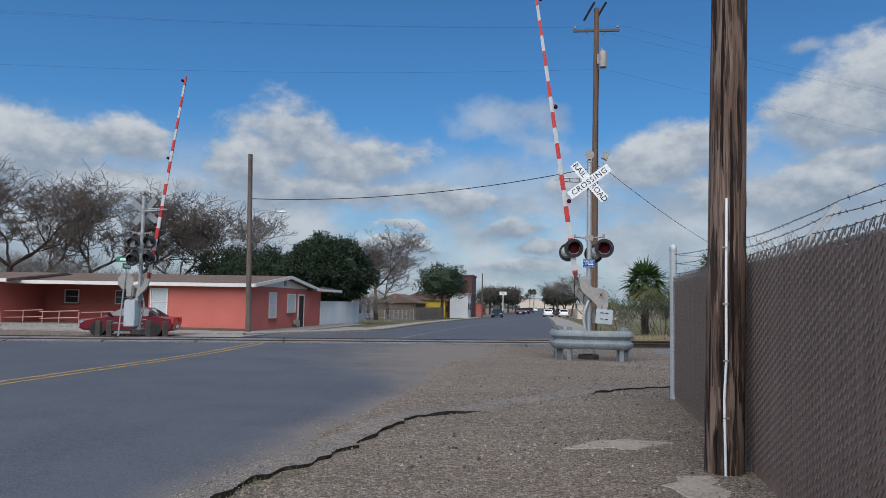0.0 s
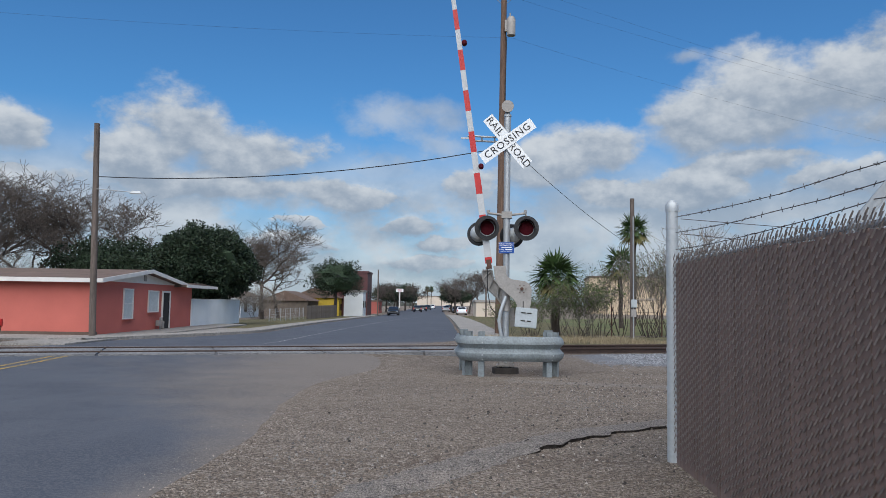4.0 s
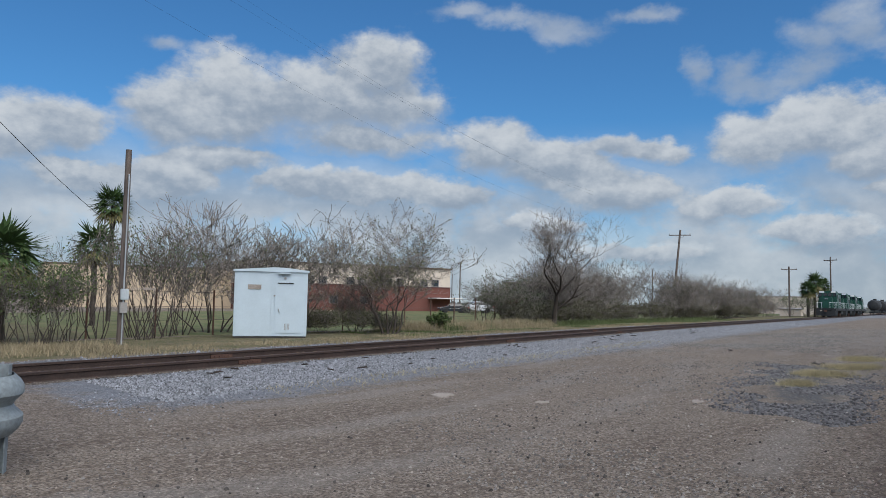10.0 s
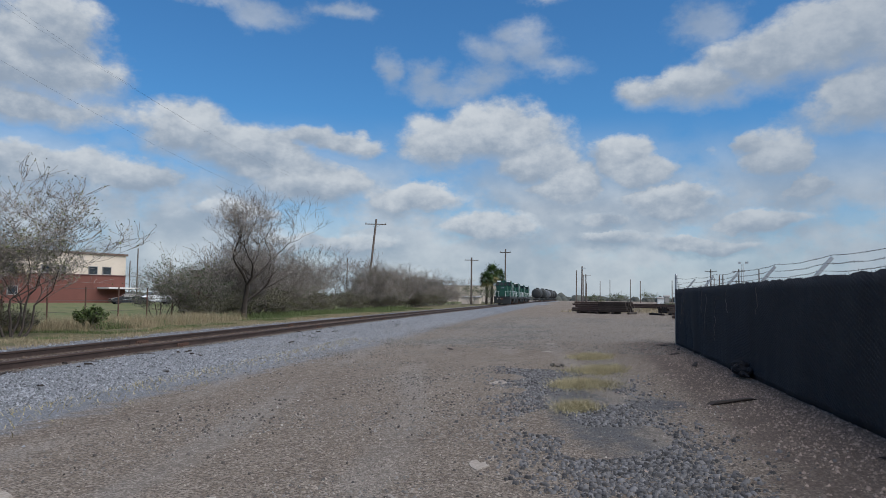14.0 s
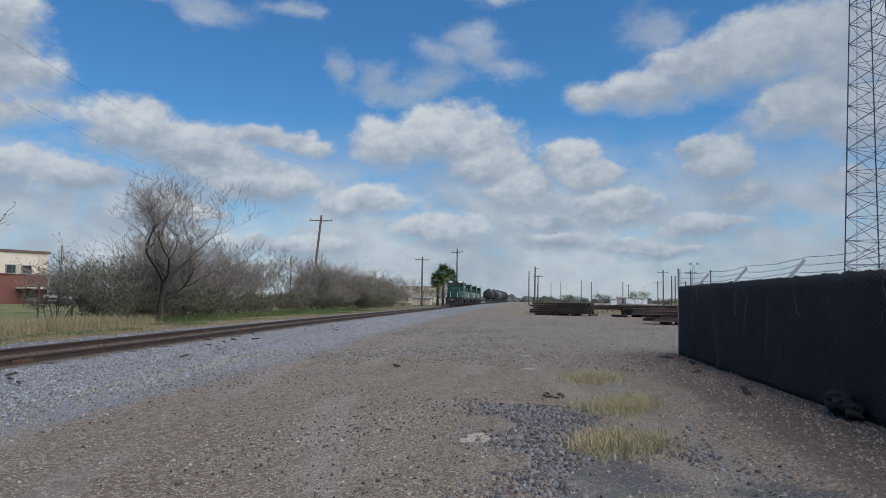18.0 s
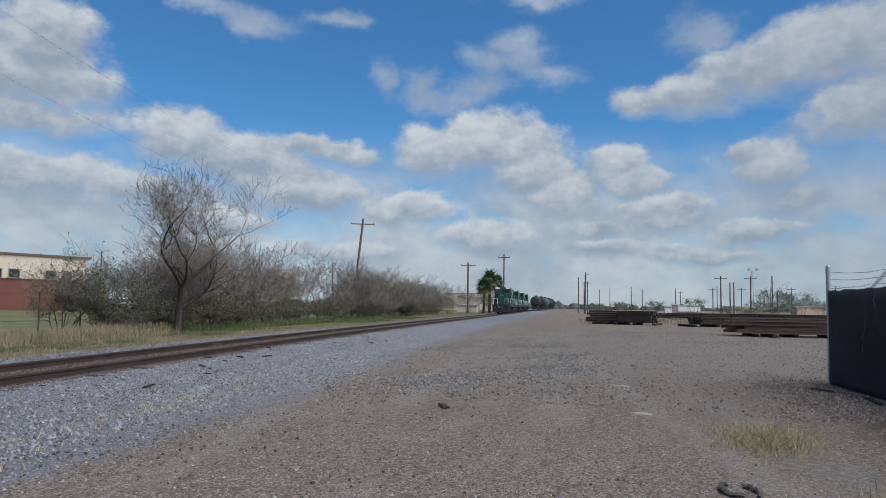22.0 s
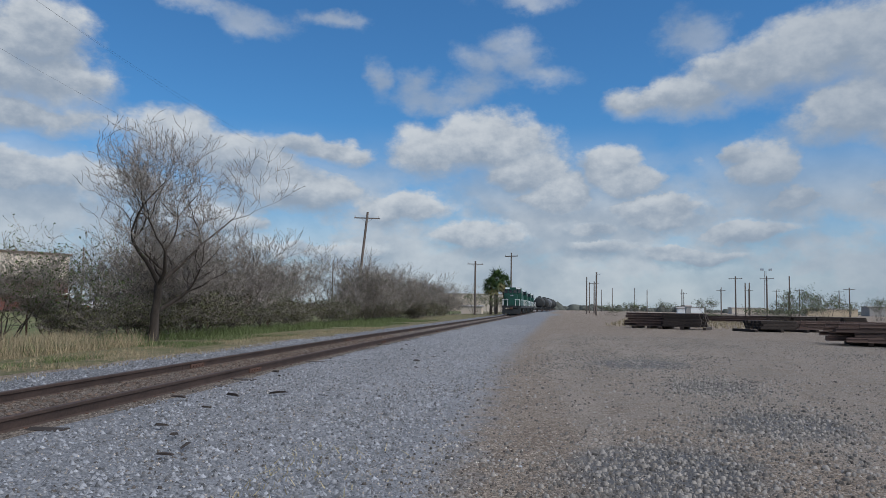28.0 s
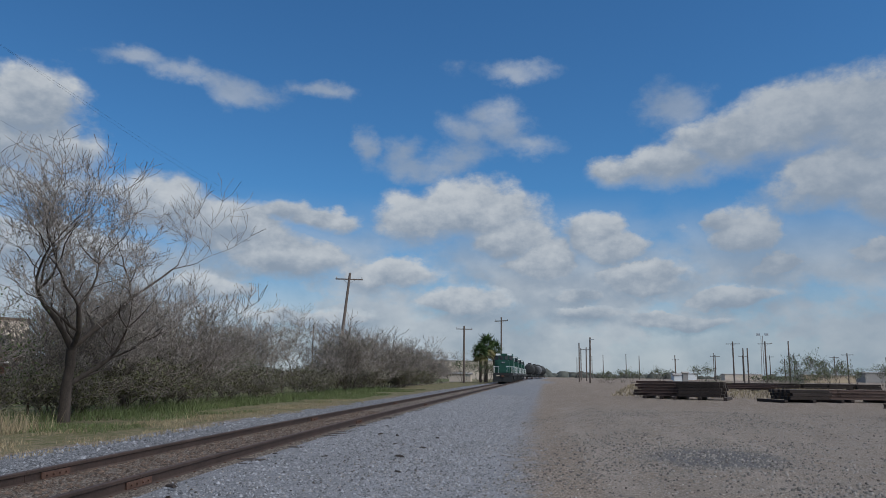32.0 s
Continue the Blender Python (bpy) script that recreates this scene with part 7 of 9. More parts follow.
def grow(seed, height, stems, levels, spread, wobble=0.22, first=0.32, kids=(3, 4), thick=0.018, droop=0.0, ratio=0.72, sides=0.55, least=0.009, rise=0.10):
    """Branching crooked sticks; returns thick and thin segments and the twig ends."""
    rr = random.Random(seed)
    thick_, thin, ends = [], [], []

    def limb(p, d, ln, r, lv):
        n = 4 if lv < levels else 3
        for i in range(n):
            e = d + Vector((rr.uniform(-1, 1), rr.uniform(-1, 1), rr.uniform(-0.7, 0.7))) * wobble * (1.0 + 0.22 * lv)
            e.z += rise - droop * lv * 0.1
            d = e.normalized()
            q = p + d * (ln / n) * rr.uniform(0.8, 1.2)
            if q.z < 0.15:
                q.z = 0.15
            r1 = r * (1 - 0.42 / n)
            (thick_ if r > 0.012 else thin).append((tuple(p), tuple(q), max(r, least), max(r1, least * 0.8)))
            p, r = q, r1
            if lv < levels and (i > 0 or lv > 0) and rr.random() < sides:
                side = Vector((rr.uniform(-1, 1), rr.uniform(-1, 1), rr.uniform(-0.3, 0.8))).normalized()
                limb(p, (d * 0.5 + side * spread).normalized(), ln * rr.uniform(0.4, 0.7), r * 0.55, lv + 1)
        if lv < levels:
            for _ in range(rr.randint(*kids)):
                side = Vector((rr.uniform(-1, 1), rr.uniform(-1, 1), rr.uniform(-0.3, 0.7))).normalized()
                limb(p, (d * 0.8 + side * spread * 0.85).normalized(), ln * ratio * rr.uniform(0.7, 1.15), r * 0.7, lv + 1)
        else:
            ends.append(tuple(p))

    for s in range(stems):
        a = 2 * math.pi * s / stems + rr.uniform(-0.5, 0.5)
        out = 0.0 if stems == 1 else rr.uniform(0.25, 0.7)
        limb(Vector((out * 0.3 * math.cos(a), out * 0.3 * math.sin(a), -0.1)), Vector((out * math.cos(a), out * math.sin(a), 1)).normalized(), height * first * rr.uniform(0.85, 1.1), height * thick / (1 if stems == 1 else 1.8), 0)
    return thick_, thin, ends


def leaf_cards(points, size, seed, per=1, spread=0.05):
    """Small folded leaves scattered round points."""
    rng = np.random.default_rng(seed)
    p = np.repeat(np.array(points), per, 0)
    n = len(p)
    p = p + rng.normal(0, spread, (n, 3))
    a = rng.normal(0, 1, (n, 3))
    a /= np.linalg.norm(a, axis=1, keepdims=True)
    b = np.cross(a, rng.normal(0, 1, (n, 3)))
    b /= np.linalg.norm(b, axis=1, keepdims=True) + 1e-9
    s = (size * (0.6 + 0.8 * rng.random(n)))[:, None]
    v = np.stack([p - a * s, p + b * s * 0.45, p + a * s, p - b * s * 0.45], 1)
    return v.reshape(-1, 3), (np.array([0, 1, 2, 3])[None] + (np.arange(n) * 4)[:, None])


def bare_tree(name, m, label, category, group, seed, height, stems=1, levels=4, spread=0.75, leaves=None, leaf_size=0.05, per=1, bark=None, width=None, twig=None, **kw):
    t = thing(name, m, label, category, group)
    a, b, ends = grow(seed, height, stems, levels, spread, **kw)
    a, b = a or b[:6], b or a[-6:]
    top = max(e[2] for e in ends)
    k = height / top
    if width:
        wide = np.percentile([math.hypot(e[0], e[1]) for e in ends], 92) * 2
        k = np.array([width / wide, width / wide, k])
    a = [(tuple(np.multiply(p, k)), tuple(np.multiply(q, k)), r, s) for p, q, r, s in a]
    b = [(tuple(np.multiply(p, k)), tuple(np.multiply(q, k)), r, s) for p, q, r, s in b]
    ends = [tuple(np.multiply(e, k)) for e in ends]
    v, f = prisms(a, 6)
    o = tagged(new("trunk", quads_mesh("trunk", v, f, bark or M_BARK, True)), kind="stuff" if stems > 1 else "")
    o.parent = t
    v, f = prisms(b, 3)
    o = tagged(new("crown", quads_mesh("crown", v, f, twig or M_TWIG)), kind="stuff")
    o.parent = t
    if leaves:
        v, f = leaf_cards(ends, leaf_size, seed, per)
        o = tagged(new("foliage", quads_mesh("foliage", v, f, leaves)), kind="stuff")
        o.parent = t
    return t


def at_ground(x, y, turn=0.0, s=1.0, sz=None):
    return Matrix.Translation((x, y, ground_z(x, y) - 0.05)) @ Matrix.Rotation(radians(turn), 4, "Z") @ Matrix.Diagonal((s, s, sz or s, 1))


TREES, BRUSH = "trees by the track", "brush along the track"
big = bare_tree("bare_tree", at_ground(40.6, 41.6, 20), "tall bare tree with a dark trunk and pale limbs", "tree", TREES, 39, 8.2, 1, 6, 0.72, first=0.2, kids=(2, 3), thick=0.024, wobble=0.22, ratio=0.84, sides=0.46, least=0.0065, width=6.6, twig=M_PALETWIG)
wide = bare_tree("bare_tree", at_ground(71.9, 56.3, 100), "wide bare tree with several pale stems", "tree", TREES, 8, 6.9, 4, 5, 0.75, first=0.22, kids=(2, 3), thick=0.018, wobble=0.22, ratio=0.82, sides=0.36, least=0.008, width=8.0, twig=M_PALETWIG)
sparse_tree = bare_tree("leafy_shrub_tree", at_ground(38.2, 43.6, 0), "open shrub tree with a few green leaves at its tips", "tree", TREES, 14, 5.3, 6, 5, 0.7, M_LEAFGREEN, 0.045, 1, first=0.22, kids=(1, 3), thick=0.013, ratio=0.85, sides=0.38, least=0.006, width=4.6, twig=M_PALETWIG)
leafy = bare_tree("leafy_shrub_tree", at_ground(20.9, 35.4), "spreading grey-green shrub tree with small leaves", "tree", TREES, 33, 5.9, 6, 5, 0.7, M_LEAFGREY, 0.04, 1, first=0.22, kids=(2, 3), thick=0.014, ratio=0.82, sides=0.38, least=0.007, width=5.4, twig=M_PALETWIG)
brush = [bare_tree("brush", at_ground(44.6, 45.4, 30 * i), "leafless grey brush with many stems", "bush", BRUSH, 20 + i, 4.0, 8, 4, 0.62, M_LEAFGREY, 0.022, 1, first=0.24, kids=(2, 3), thick=0.011, ratio=0.82, sides=0.45, least=0.008, rise=0.16, width=4.2, twig=M_PALETWIG if i else None) for i in range(3)]
green = bare_tree("green_bush", at_ground(6.6, 33.6), "dense brown-green bush below a palm", "bush", BRUSH, 41, 3.0, 8, 3, 0.7, M_LEAFGREEN, 0.045, 3, first=0.25, kids=(2, 3), thick=0.009, sides=0.45, least=0.005)
twiggy = bare_tree("slender_brush", at_ground(10.4, 35.4), "slender upright stems with sparse green leaves", "bush", BRUSH, 47, 4.4, 8, 3, 0.36, M_LEAFGREEN, 0.045, 1, first=0.4, kids=(1, 3), thick=0.008, sides=0.4, least=0.006)
under = bare_tree("undergrowth", at_ground(42.6, 43.6), "low tangled olive-brown undergrowth", "bush", BRUSH, 58, 1.7, 12, 3, 0.9, M_OLIVE, 0.04, 4, first=0.2, kids=(2, 3), thick=0.009, ratio=0.9, sides=0.45, least=0.008, width=3.2)
brush[1].matrix_basis = at_ground(17.9, 38.3, 40, 1.25, 1.38)
brush[2].matrix_basis = at_ground(47.4, 46.6, 70, 1.15)
rnd = random.Random(77)
for x, y, k, s in ((15.4, 40.4, 2, 1.3), (21.6, 38.6, 0, 0.7), (42.8, 44.6, 0, 1.0), (45.8, 47.0, 2, 1.1), (50.0, 47.8, 1, 1.1), (53.6, 49.8, 2, 1.05), (58.0, 51.4, 0, 1.0), (63.0, 53.0, 1, 1.0), (67.4, 54.2, 2, 1.0)):
    copy_thing(brush[k], at_ground(x, y, rnd.uniform(0, 360), s, s * rnd.uniform(0.9, 1.1)))
for i in range(30):
    x = 38.5 + 80 * (i / 30) ** 1.2
    copy_thing(under, at_ground(x, rail_y(x) + rnd.uniform(9.4, 12.0), rnd.uniform(0, 360), rnd.uniform(0.9, 1.35)))
for x, y, s in ((18.6, 37.6, 0.8), (20.8, 36.8, 0.8), (22.6, 37.4, 0.6), (19.6, 38.2, 0.7)):
    copy_thing(under, at_ground(x, y, rnd.uniform(0, 360), s))
x = 73.0
while x < 132:
    s = rnd.uniform(0.65, 1.3)
    copy_thing(brush[rnd.randint(0, 2)], at_ground(x, rail_y(x) + rnd.uniform(9.5, 13.0), rnd.uniform(0, 360), s, s * rnd.uniform(0.8, 1.05)))
    x += rnd.uniform(2.2, 3.4)
copy_thing(sparse_tree, at_ground(36.9, 44.4, 120, 0.86))
copy_thing(wide, at_ground(50.6, 46.4, 40, 0.72))
copy_thing(wide, at_ground(84.0, 55.4, 140, 0.85))
copy_thing(sparse_tree, at_ground(96.0, 58.0, 60, 0.95))
copy_thing(sparse_tree, at_ground(60.0, 50.6, 200, 0.8))
copy_thing(big, at_ground(46.2, 44.8, 310, 0.66))
for x, y, s in ((4.6, 32.9, 0.7), (7.6, 35.0, 0.95), (5.0, 34.9, 0.8), (3.9, 34.8, 0.6), (6.0, 34.6, 0.85), (7.0, 34.3, 0.8)):
    copy_thing(green, at_ground(x, y, rnd.uniform(0, 360), s))
for x, y, s in ((11.2, 36.2, 0.95), (12.2, 37.6, 0.85), (9.4, 36.6, 0.95), (8.2, 35.4, 0.75), (13.2, 38.6, 1.05), (10.9, 37.4, 1.0)):
    copy_thing(twiggy, at_ground(x, y, rnd.uniform(0, 360), s))
weed = bare_tree("green_weed", at_ground(24.7, 36.2), "low dark green weed bush", "bush", "", 52, 0.95, 6, 2, 0.6, M_LEAFGREEN, 0.06, 9, first=0.4, kids=(3, 4), thick=0.01)


def bearing_place(deg, far):
    return -1.53 + far * math.sin(radians(deg)), -1.38 + far * math.cos(radians(deg))


yard_tree = bare_tree("bare_tree", at_ground(*bearing_place(-19.2, 70), 0), "large bare tree behind the pink house", "tree", "trees behind the house", 18, 12.0, 1, 6, 0.75, first=0.17, kids=(2, 3), thick=0.026, ratio=0.8, sides=0.36, width=13.0, least=0.016, twig=M_DARKTWIG)
for deg, far, s in ((-34.0, 62, 1.0), (-29.6, 68, 1.0), (-26.2, 72, 1.05), (-31.8, 80, 1.15), (-37.5, 72, 1.1), (-17.6, 74, 1.0), (-22.5, 78, 0.95), (-8.4, 88, 1.0), (-7.4, 104, 0.85), (-10.2, 96, 0.9), (6.4, 150, 0.75), (7.3, 165, 0.8)):
    copy_thing(yard_tree, at_ground(*bearing_place(deg, far), rnd.uniform(0, 360), s))
for deg, far, s in ((-27.5, 66, 1.2), (-24.2, 68, 1.2), (-30.2, 64, 1.1), (-8.8, 86, 0.9), (-33, 66, 1.2)):
    copy_thing(brush[rnd.randint(0, 2)], at_ground(*bearing_place(deg, far), rnd.uniform(0, 360), s))


def evergreen(name, m, label, rx, ry, rz, zc, seed, n, group="trees behind the house", leaf=None, lumpy=0.42):
    """A dense dark crown of many leaf sprays on a short trunk."""
    t = thing(name, m, label, "tree", group)
    rng = np.random.default_rng(seed)
    d = rng.normal(0, 1, (n, 3))
    d /= np.linalg.norm(d, axis=1, keepdims=True)
    k = np.array([0.86 + lumpy * noise.noise(Vector(v) * 2.1 + Vector((seed, 0, 0))) + 0.16 * noise.noise(Vector(v) * 6 + Vector((0, seed, 0))) for v in d])
    r = k * (0.72 + 0.28 * rng.random(n) ** 0.5)
    p = d * r[:, None] * np.array([rx, ry, rz]) + np.array([0, 0, zc])
    p = p[p[:, 2] > 0.3]
    v, f = leaf_cards(p, 0.115, seed, 4, 0.14)
    o = new("crown", quads_mesh("crown", v, f, leaf or M_EVERGREEN))
    o.parent = t
    bm = bmesh.new()
    blob(bm, (0, 0, zc), (rx * 0.68, ry * 0.68, rz * 0.7), seed, 3, 0.22)
    part("inner_crown", bm, M_EVERGREEN, t, "", True)
    bm = bmesh.new()
    tube(bm, [(0, 0, -0.1), (0.1, 0, zc * 0.5), (0, 0.1, zc)], [0.28, 0.22, 0.1], 8)
    part("trunk", bm, M_BARK, t, "", True)
    return t


ev = evergreen("evergreen_tree", at_ground(-14.9, 60.6), "dense dark green evergreen tree over a white wall", 4.3, 4.2, 3.2, 4.5, 12, 9000, lumpy=0.2)
evergreen("evergreen_hedge", at_ground(-22.0, 62.5), "dark green evergreen hedge behind the roof", 5.4, 2.8, 3.0, 3.7, 4, 5000)
oak = evergreen("oak_tree", at_ground(-8.6, 116), "dark spreading oak beside the street", 4.6, 4.6, 3.0, 5.9, 6, 2600, "street trees")
for x, y, s in ((-0.8, 168, 0.8), (1.8, 182, 0.9), (4.2, 196, 0.85), (14.5, 178, 0.75), (20, 205, 0.8), (9, 300, 0.8), (28, 310, 0.9)):
    copy_thing(oak, at_ground(x, y, rnd.uniform(0, 360), s, s * rnd.uniform(0.75, 0.95)))
for x, y, s in ((-3.5, 158, 0.55), (0.6, 165, 0.6), (5.6, 188, 0.6), (13.6, 160, 0.62), (16.2, 168, 0.7)):
    copy_thing(yard_tree, at_ground(x, y, rnd.uniform(0, 360), s))


def palm(m, h, label, seed, fronds=26, group="palms", r=0.17, crown=1.15):
    t = thing("palm_tree", m, label, "palm tree", group)
    rr = random.Random(seed)
    bm = bmesh.new()
    tube(bm, [(0.03 * math.sin(i * 2.0), 0.03 * math.cos(i), -0.1 + (h + 0.1) * i / 8) for i in range(9)], [r * (1.15 if i % 2 else 1.0) for i in range(9)], 9)
    part("trunk", bm, M_BARK, t, "rough grey trunk", True)
    for i in range(fronds):
        a = i * 2.39996
        el = radians(75 - 125 * (i / fronds) ** 0.9)
        ln = crown * rr.uniform(0.85, 1.1)
        d = Vector((math.cos(a) * math.cos(el), math.sin(a) * math.cos(el), math.sin(el)))
        s = Vector((-math.sin(a), math.cos(a), 0))
        u = d.cross(s)
        bm = bmesh.new()
        hub = Vector((0, 0, h)) + d * ln * 0.45
        tube(bm, [(0, 0, h), hub], 0.015, 3)
        for k in range(13):
            b = radians(-82 + 164 * k / 12)
            tip = hub + (d * math.cos(b) + s * math.sin(b)) * ln * (0.75 - 0.15 * abs(b)) - Vector((0, 0, 0.38 * ln * rr.random() * (0.4 + abs(b))))
            side = (s * math.cos(b) - d * math.sin(b)) * 0.045 * crown
            v = [bm.verts.new(hub), bm.verts.new(hub.lerp(tip, 0.5) + side + u * 0.01), bm.verts.new(tip), bm.verts.new(hub.lerp(tip, 0.5) - side)]
            bm.faces.new(v)
        part("frond", bm, M_PALM if i < fronds * 0.75 else M_PALMDRY, t)
    return t


palm(at_ground(6.2, 35.6), 2.7, "short fan palm behind the brush", 1, 46, crown=1.25)
pa = palm(at_ground(16.85, 56.4), 7.0, "slender fan palm behind the brush", 2, 38, crown=1.3, r=0.13)
palm(at_ground(13.5, 49.2), 4.0, "drooping yellow-green fan palm", 3, 36, crown=1.3, r=0.12)
for deg, far, h in ((3.3, 380, 9), (3.6, 382, 10), (4.4, 390, 9.5)):
    copy_thing(pa, at_ground(*bearing_place(deg, far), 30 * h, 1.25))
pc = palm(at_ground(146.2, 63.6), 5.0, "bushy palm behind the locomotives", 5, 44, crown=1.9, r=0.22)
copy_thing(pc, at_ground(149.6, 63.6, 100, 1.0, 1.28))
for x, y, s in ((143.5, 63.0, 1.3), (146.5, 62.4, 1.2), (149.5, 62.2, 1.3), (140.0, 64.5, 1.4)):
    copy_thing(green, at_ground(x, y, rnd.uniform(0, 360), s, s * 1.1))
copy_thing(pc, at_ground(151.6, 62.8, 200, 0.9, 1.12))

# grasses


def blades(name, n, place, height, width, material, seed, label, category, lean=0.35):
    rng = np.random.default_rng(seed)
    xy = np.array([place(rng) for _ in range(n)])
    z = np.array([ground_z(a, b) for a, b in xy]) + 0.01
    h = height[0] + (height[1] - height[0]) * rng.random(n)
    a = rng.random(n) * 6.283
    tip = np.stack([xy[:, 0] + lean * h * rng.normal(0, 1, n), xy[:, 1] + lean * h * rng.normal(0, 1, n), z + h], 1)
    dx, dy = np.cos(a) * width, np.sin(a) * width
    v = np.stack([np.stack([xy[:, 0] - dx, xy[:, 1] - dy, z], 1), np.stack([xy[:, 0] + dx, xy[:, 1] + dy, z], 1), tip], 1)
    return tagged(new(name, quads_mesh(name, v.reshape(-1, 3), np.arange(n * 3).reshape(-1, 3), material)), label, category, "", "stuff")


def verge_place(lo, hi, x0, x1, cut=-0.2, f=0.25):
    def place(rng):
        while True:
            x = x0 + (x1 - x0) * rng.random() ** 1.2
            d = lo + (hi - lo) * rng.random()
            y = rail_y(x) + d
            if noise.noise(Vector((x * f, y * f, 11))) > cut:
                return x, y
    return place


blades("green_grass", 34000, verge_place(5.0, 10.0, 20, 85, -0.05), (0.03, 0.13), 0.008, M_BLADE, 1, "short green grass beside the track", "grass")
blades("green_grass", 15000, verge_place(7.2, 11.0, 26, 85, -0.1, 0.5), (0.08, 0.42), 0.012, M_BLADE, 2, "rank green weeds under the brush", "grass")
blades("straw_grass", 16000, verge_place(3.3, 6.2, 6, 60, -0.05, 0.6), (0.02, 0.12), 0.008, M_STRAW, 3, "dry straw-coloured grass beside the ballast", "grass")
blades("tall_straw", 11000, verge_place(6.8, 10.5, 23, 38.5, -0.2, 0.45), (0.15, 0.62), 0.007, M_STRAW, 4, "tall dry straw-coloured grass", "grass", 0.32)


def tuft_place(rng):
    c = ((22.3, 17.3, 0.9, 0.45), (22.0, 17.3, 0.6, 0.4), (18.8, 16.6, 0.8, 0.55), (19.2, 16.4, 0.9, 0.3), (16.5, 16.2, 0.7, 0.5), (16.3, 16.4, 0.6, 0.3), (13.9, 15.8, 0.4, 0.25))
    x, y, a, b = c[rng.integers(0, len(c))]
    return x + rng.normal() * a * 0.5, y + rng.normal() * b * 0.5


blades("straw_tufts", 11000, tuft_place, (0.03, 0.13), 0.004, M_STRAW2, 5, "tufts of dry yellow grass in the yard", "grass", 0.8)


def sparse(rng):
    x = 6 + 20 * rng.random()
    return x, rail_y(x) - 3.4 - abs(rng.normal()) * 0.5


blades("sparse_grass", 1500, sparse, (0.02, 0.09), 0.006, M_STRAW2, 6, "sparse dry grass at the edge of the ballast", "grass", 0.8)


def corner_place(rng):
    return 2.2 + rng.random() * 6, 28.5 + rng.random() * 4.5


blades("straw_grass", 5000, corner_place, (0.05, 0.25), 0.009, M_STRAW, 7, "dry grass beside the level crossing", "grass", 0.5)


def edge_place(rng):
    k = rng.random()
    return -3.3 + 0.35 * k + rng.normal() * 0.12, 3.2 + 1.4 * k + rng.normal() * 0.1


blades("green_grass", 260, edge_place, (0.015, 0.05), 0.003, M_BLADE, 8, "thin green weeds at the broken asphalt edge", "grass", 0.8)

# ---- vehicles ----


def wheel(parent, x, y, r, w, spokes, name="wheel", side=-1):
    wh = new(name)
    wh.parent, wh.matrix_basis = parent, Matrix.Translation((x, y, r))
    bm = bmesh.new()
    rings = []
    n = 26
    for yy, rr in ((-w / 2, r * 0.66), (-w / 2, r * 0.9), (-w * 0.38, r), (w * 0.38, r), (w / 2, r * 0.9), (w / 2, r * 0.66)):
        rings.append([bm.verts.new((rr * math.cos(6.2832 * k / n), yy, rr * math.sin(6.2832 * k / n))) for k in range(n)])
    for a, b in zip(rings, rings[1:] + rings[:1]):
        for k in range(n):
            bm.faces.new((a[k], b[k], b[(k + 1) % n], a[(k + 1) % n]))
    part("tyre", bm, M_RUBBER, wh, "", True)
    bm = bmesh.new()
    yo = side * w * 0.42
    tube(bm, [(0, yo, 0), (0, yo - side * 0.05, 0)], r * 0.12, 10)
    for k in range(spokes):
        for da in (-0.13, 0.13):
            a = 6.2832 * k / spokes + da
            box(bm, (0, 0, 0), (r * 0.62, 0.025, r * 0.085), Matrix.Translation((math.cos(a) * r * 0.34, yo, math.sin(a) * r * 0.34)) @ Matrix.Rotation(-a, 4, "Y"))
    ring = []
    for yy, rr in ((yo, r * 0.60), (yo, r * 0.67), (yo - side * 0.06, r * 0.64)):
        ring.append([bm.verts.new((rr * math.cos(6.2832 * k / n), yy, rr * math.sin(6.2832 * k / n))) for k in range(n)])
    for a, b in zip(ring, ring[1:]):
        for k in range(n):
            bm.faces.new((a[k], b[k], b[(k + 1) % n], a[(k + 1) % n]))
    part("rim", bm, M_CHROME, wh, "bright alloy rim")
    bm = bmesh.new()
    tube(bm, [(0, yo - side * 0.07, 0), (0, -side * 0.02 , 0)], r * 0.63, 20)
    part("brake_disc", bm, M_DARK, wh)
    return wh


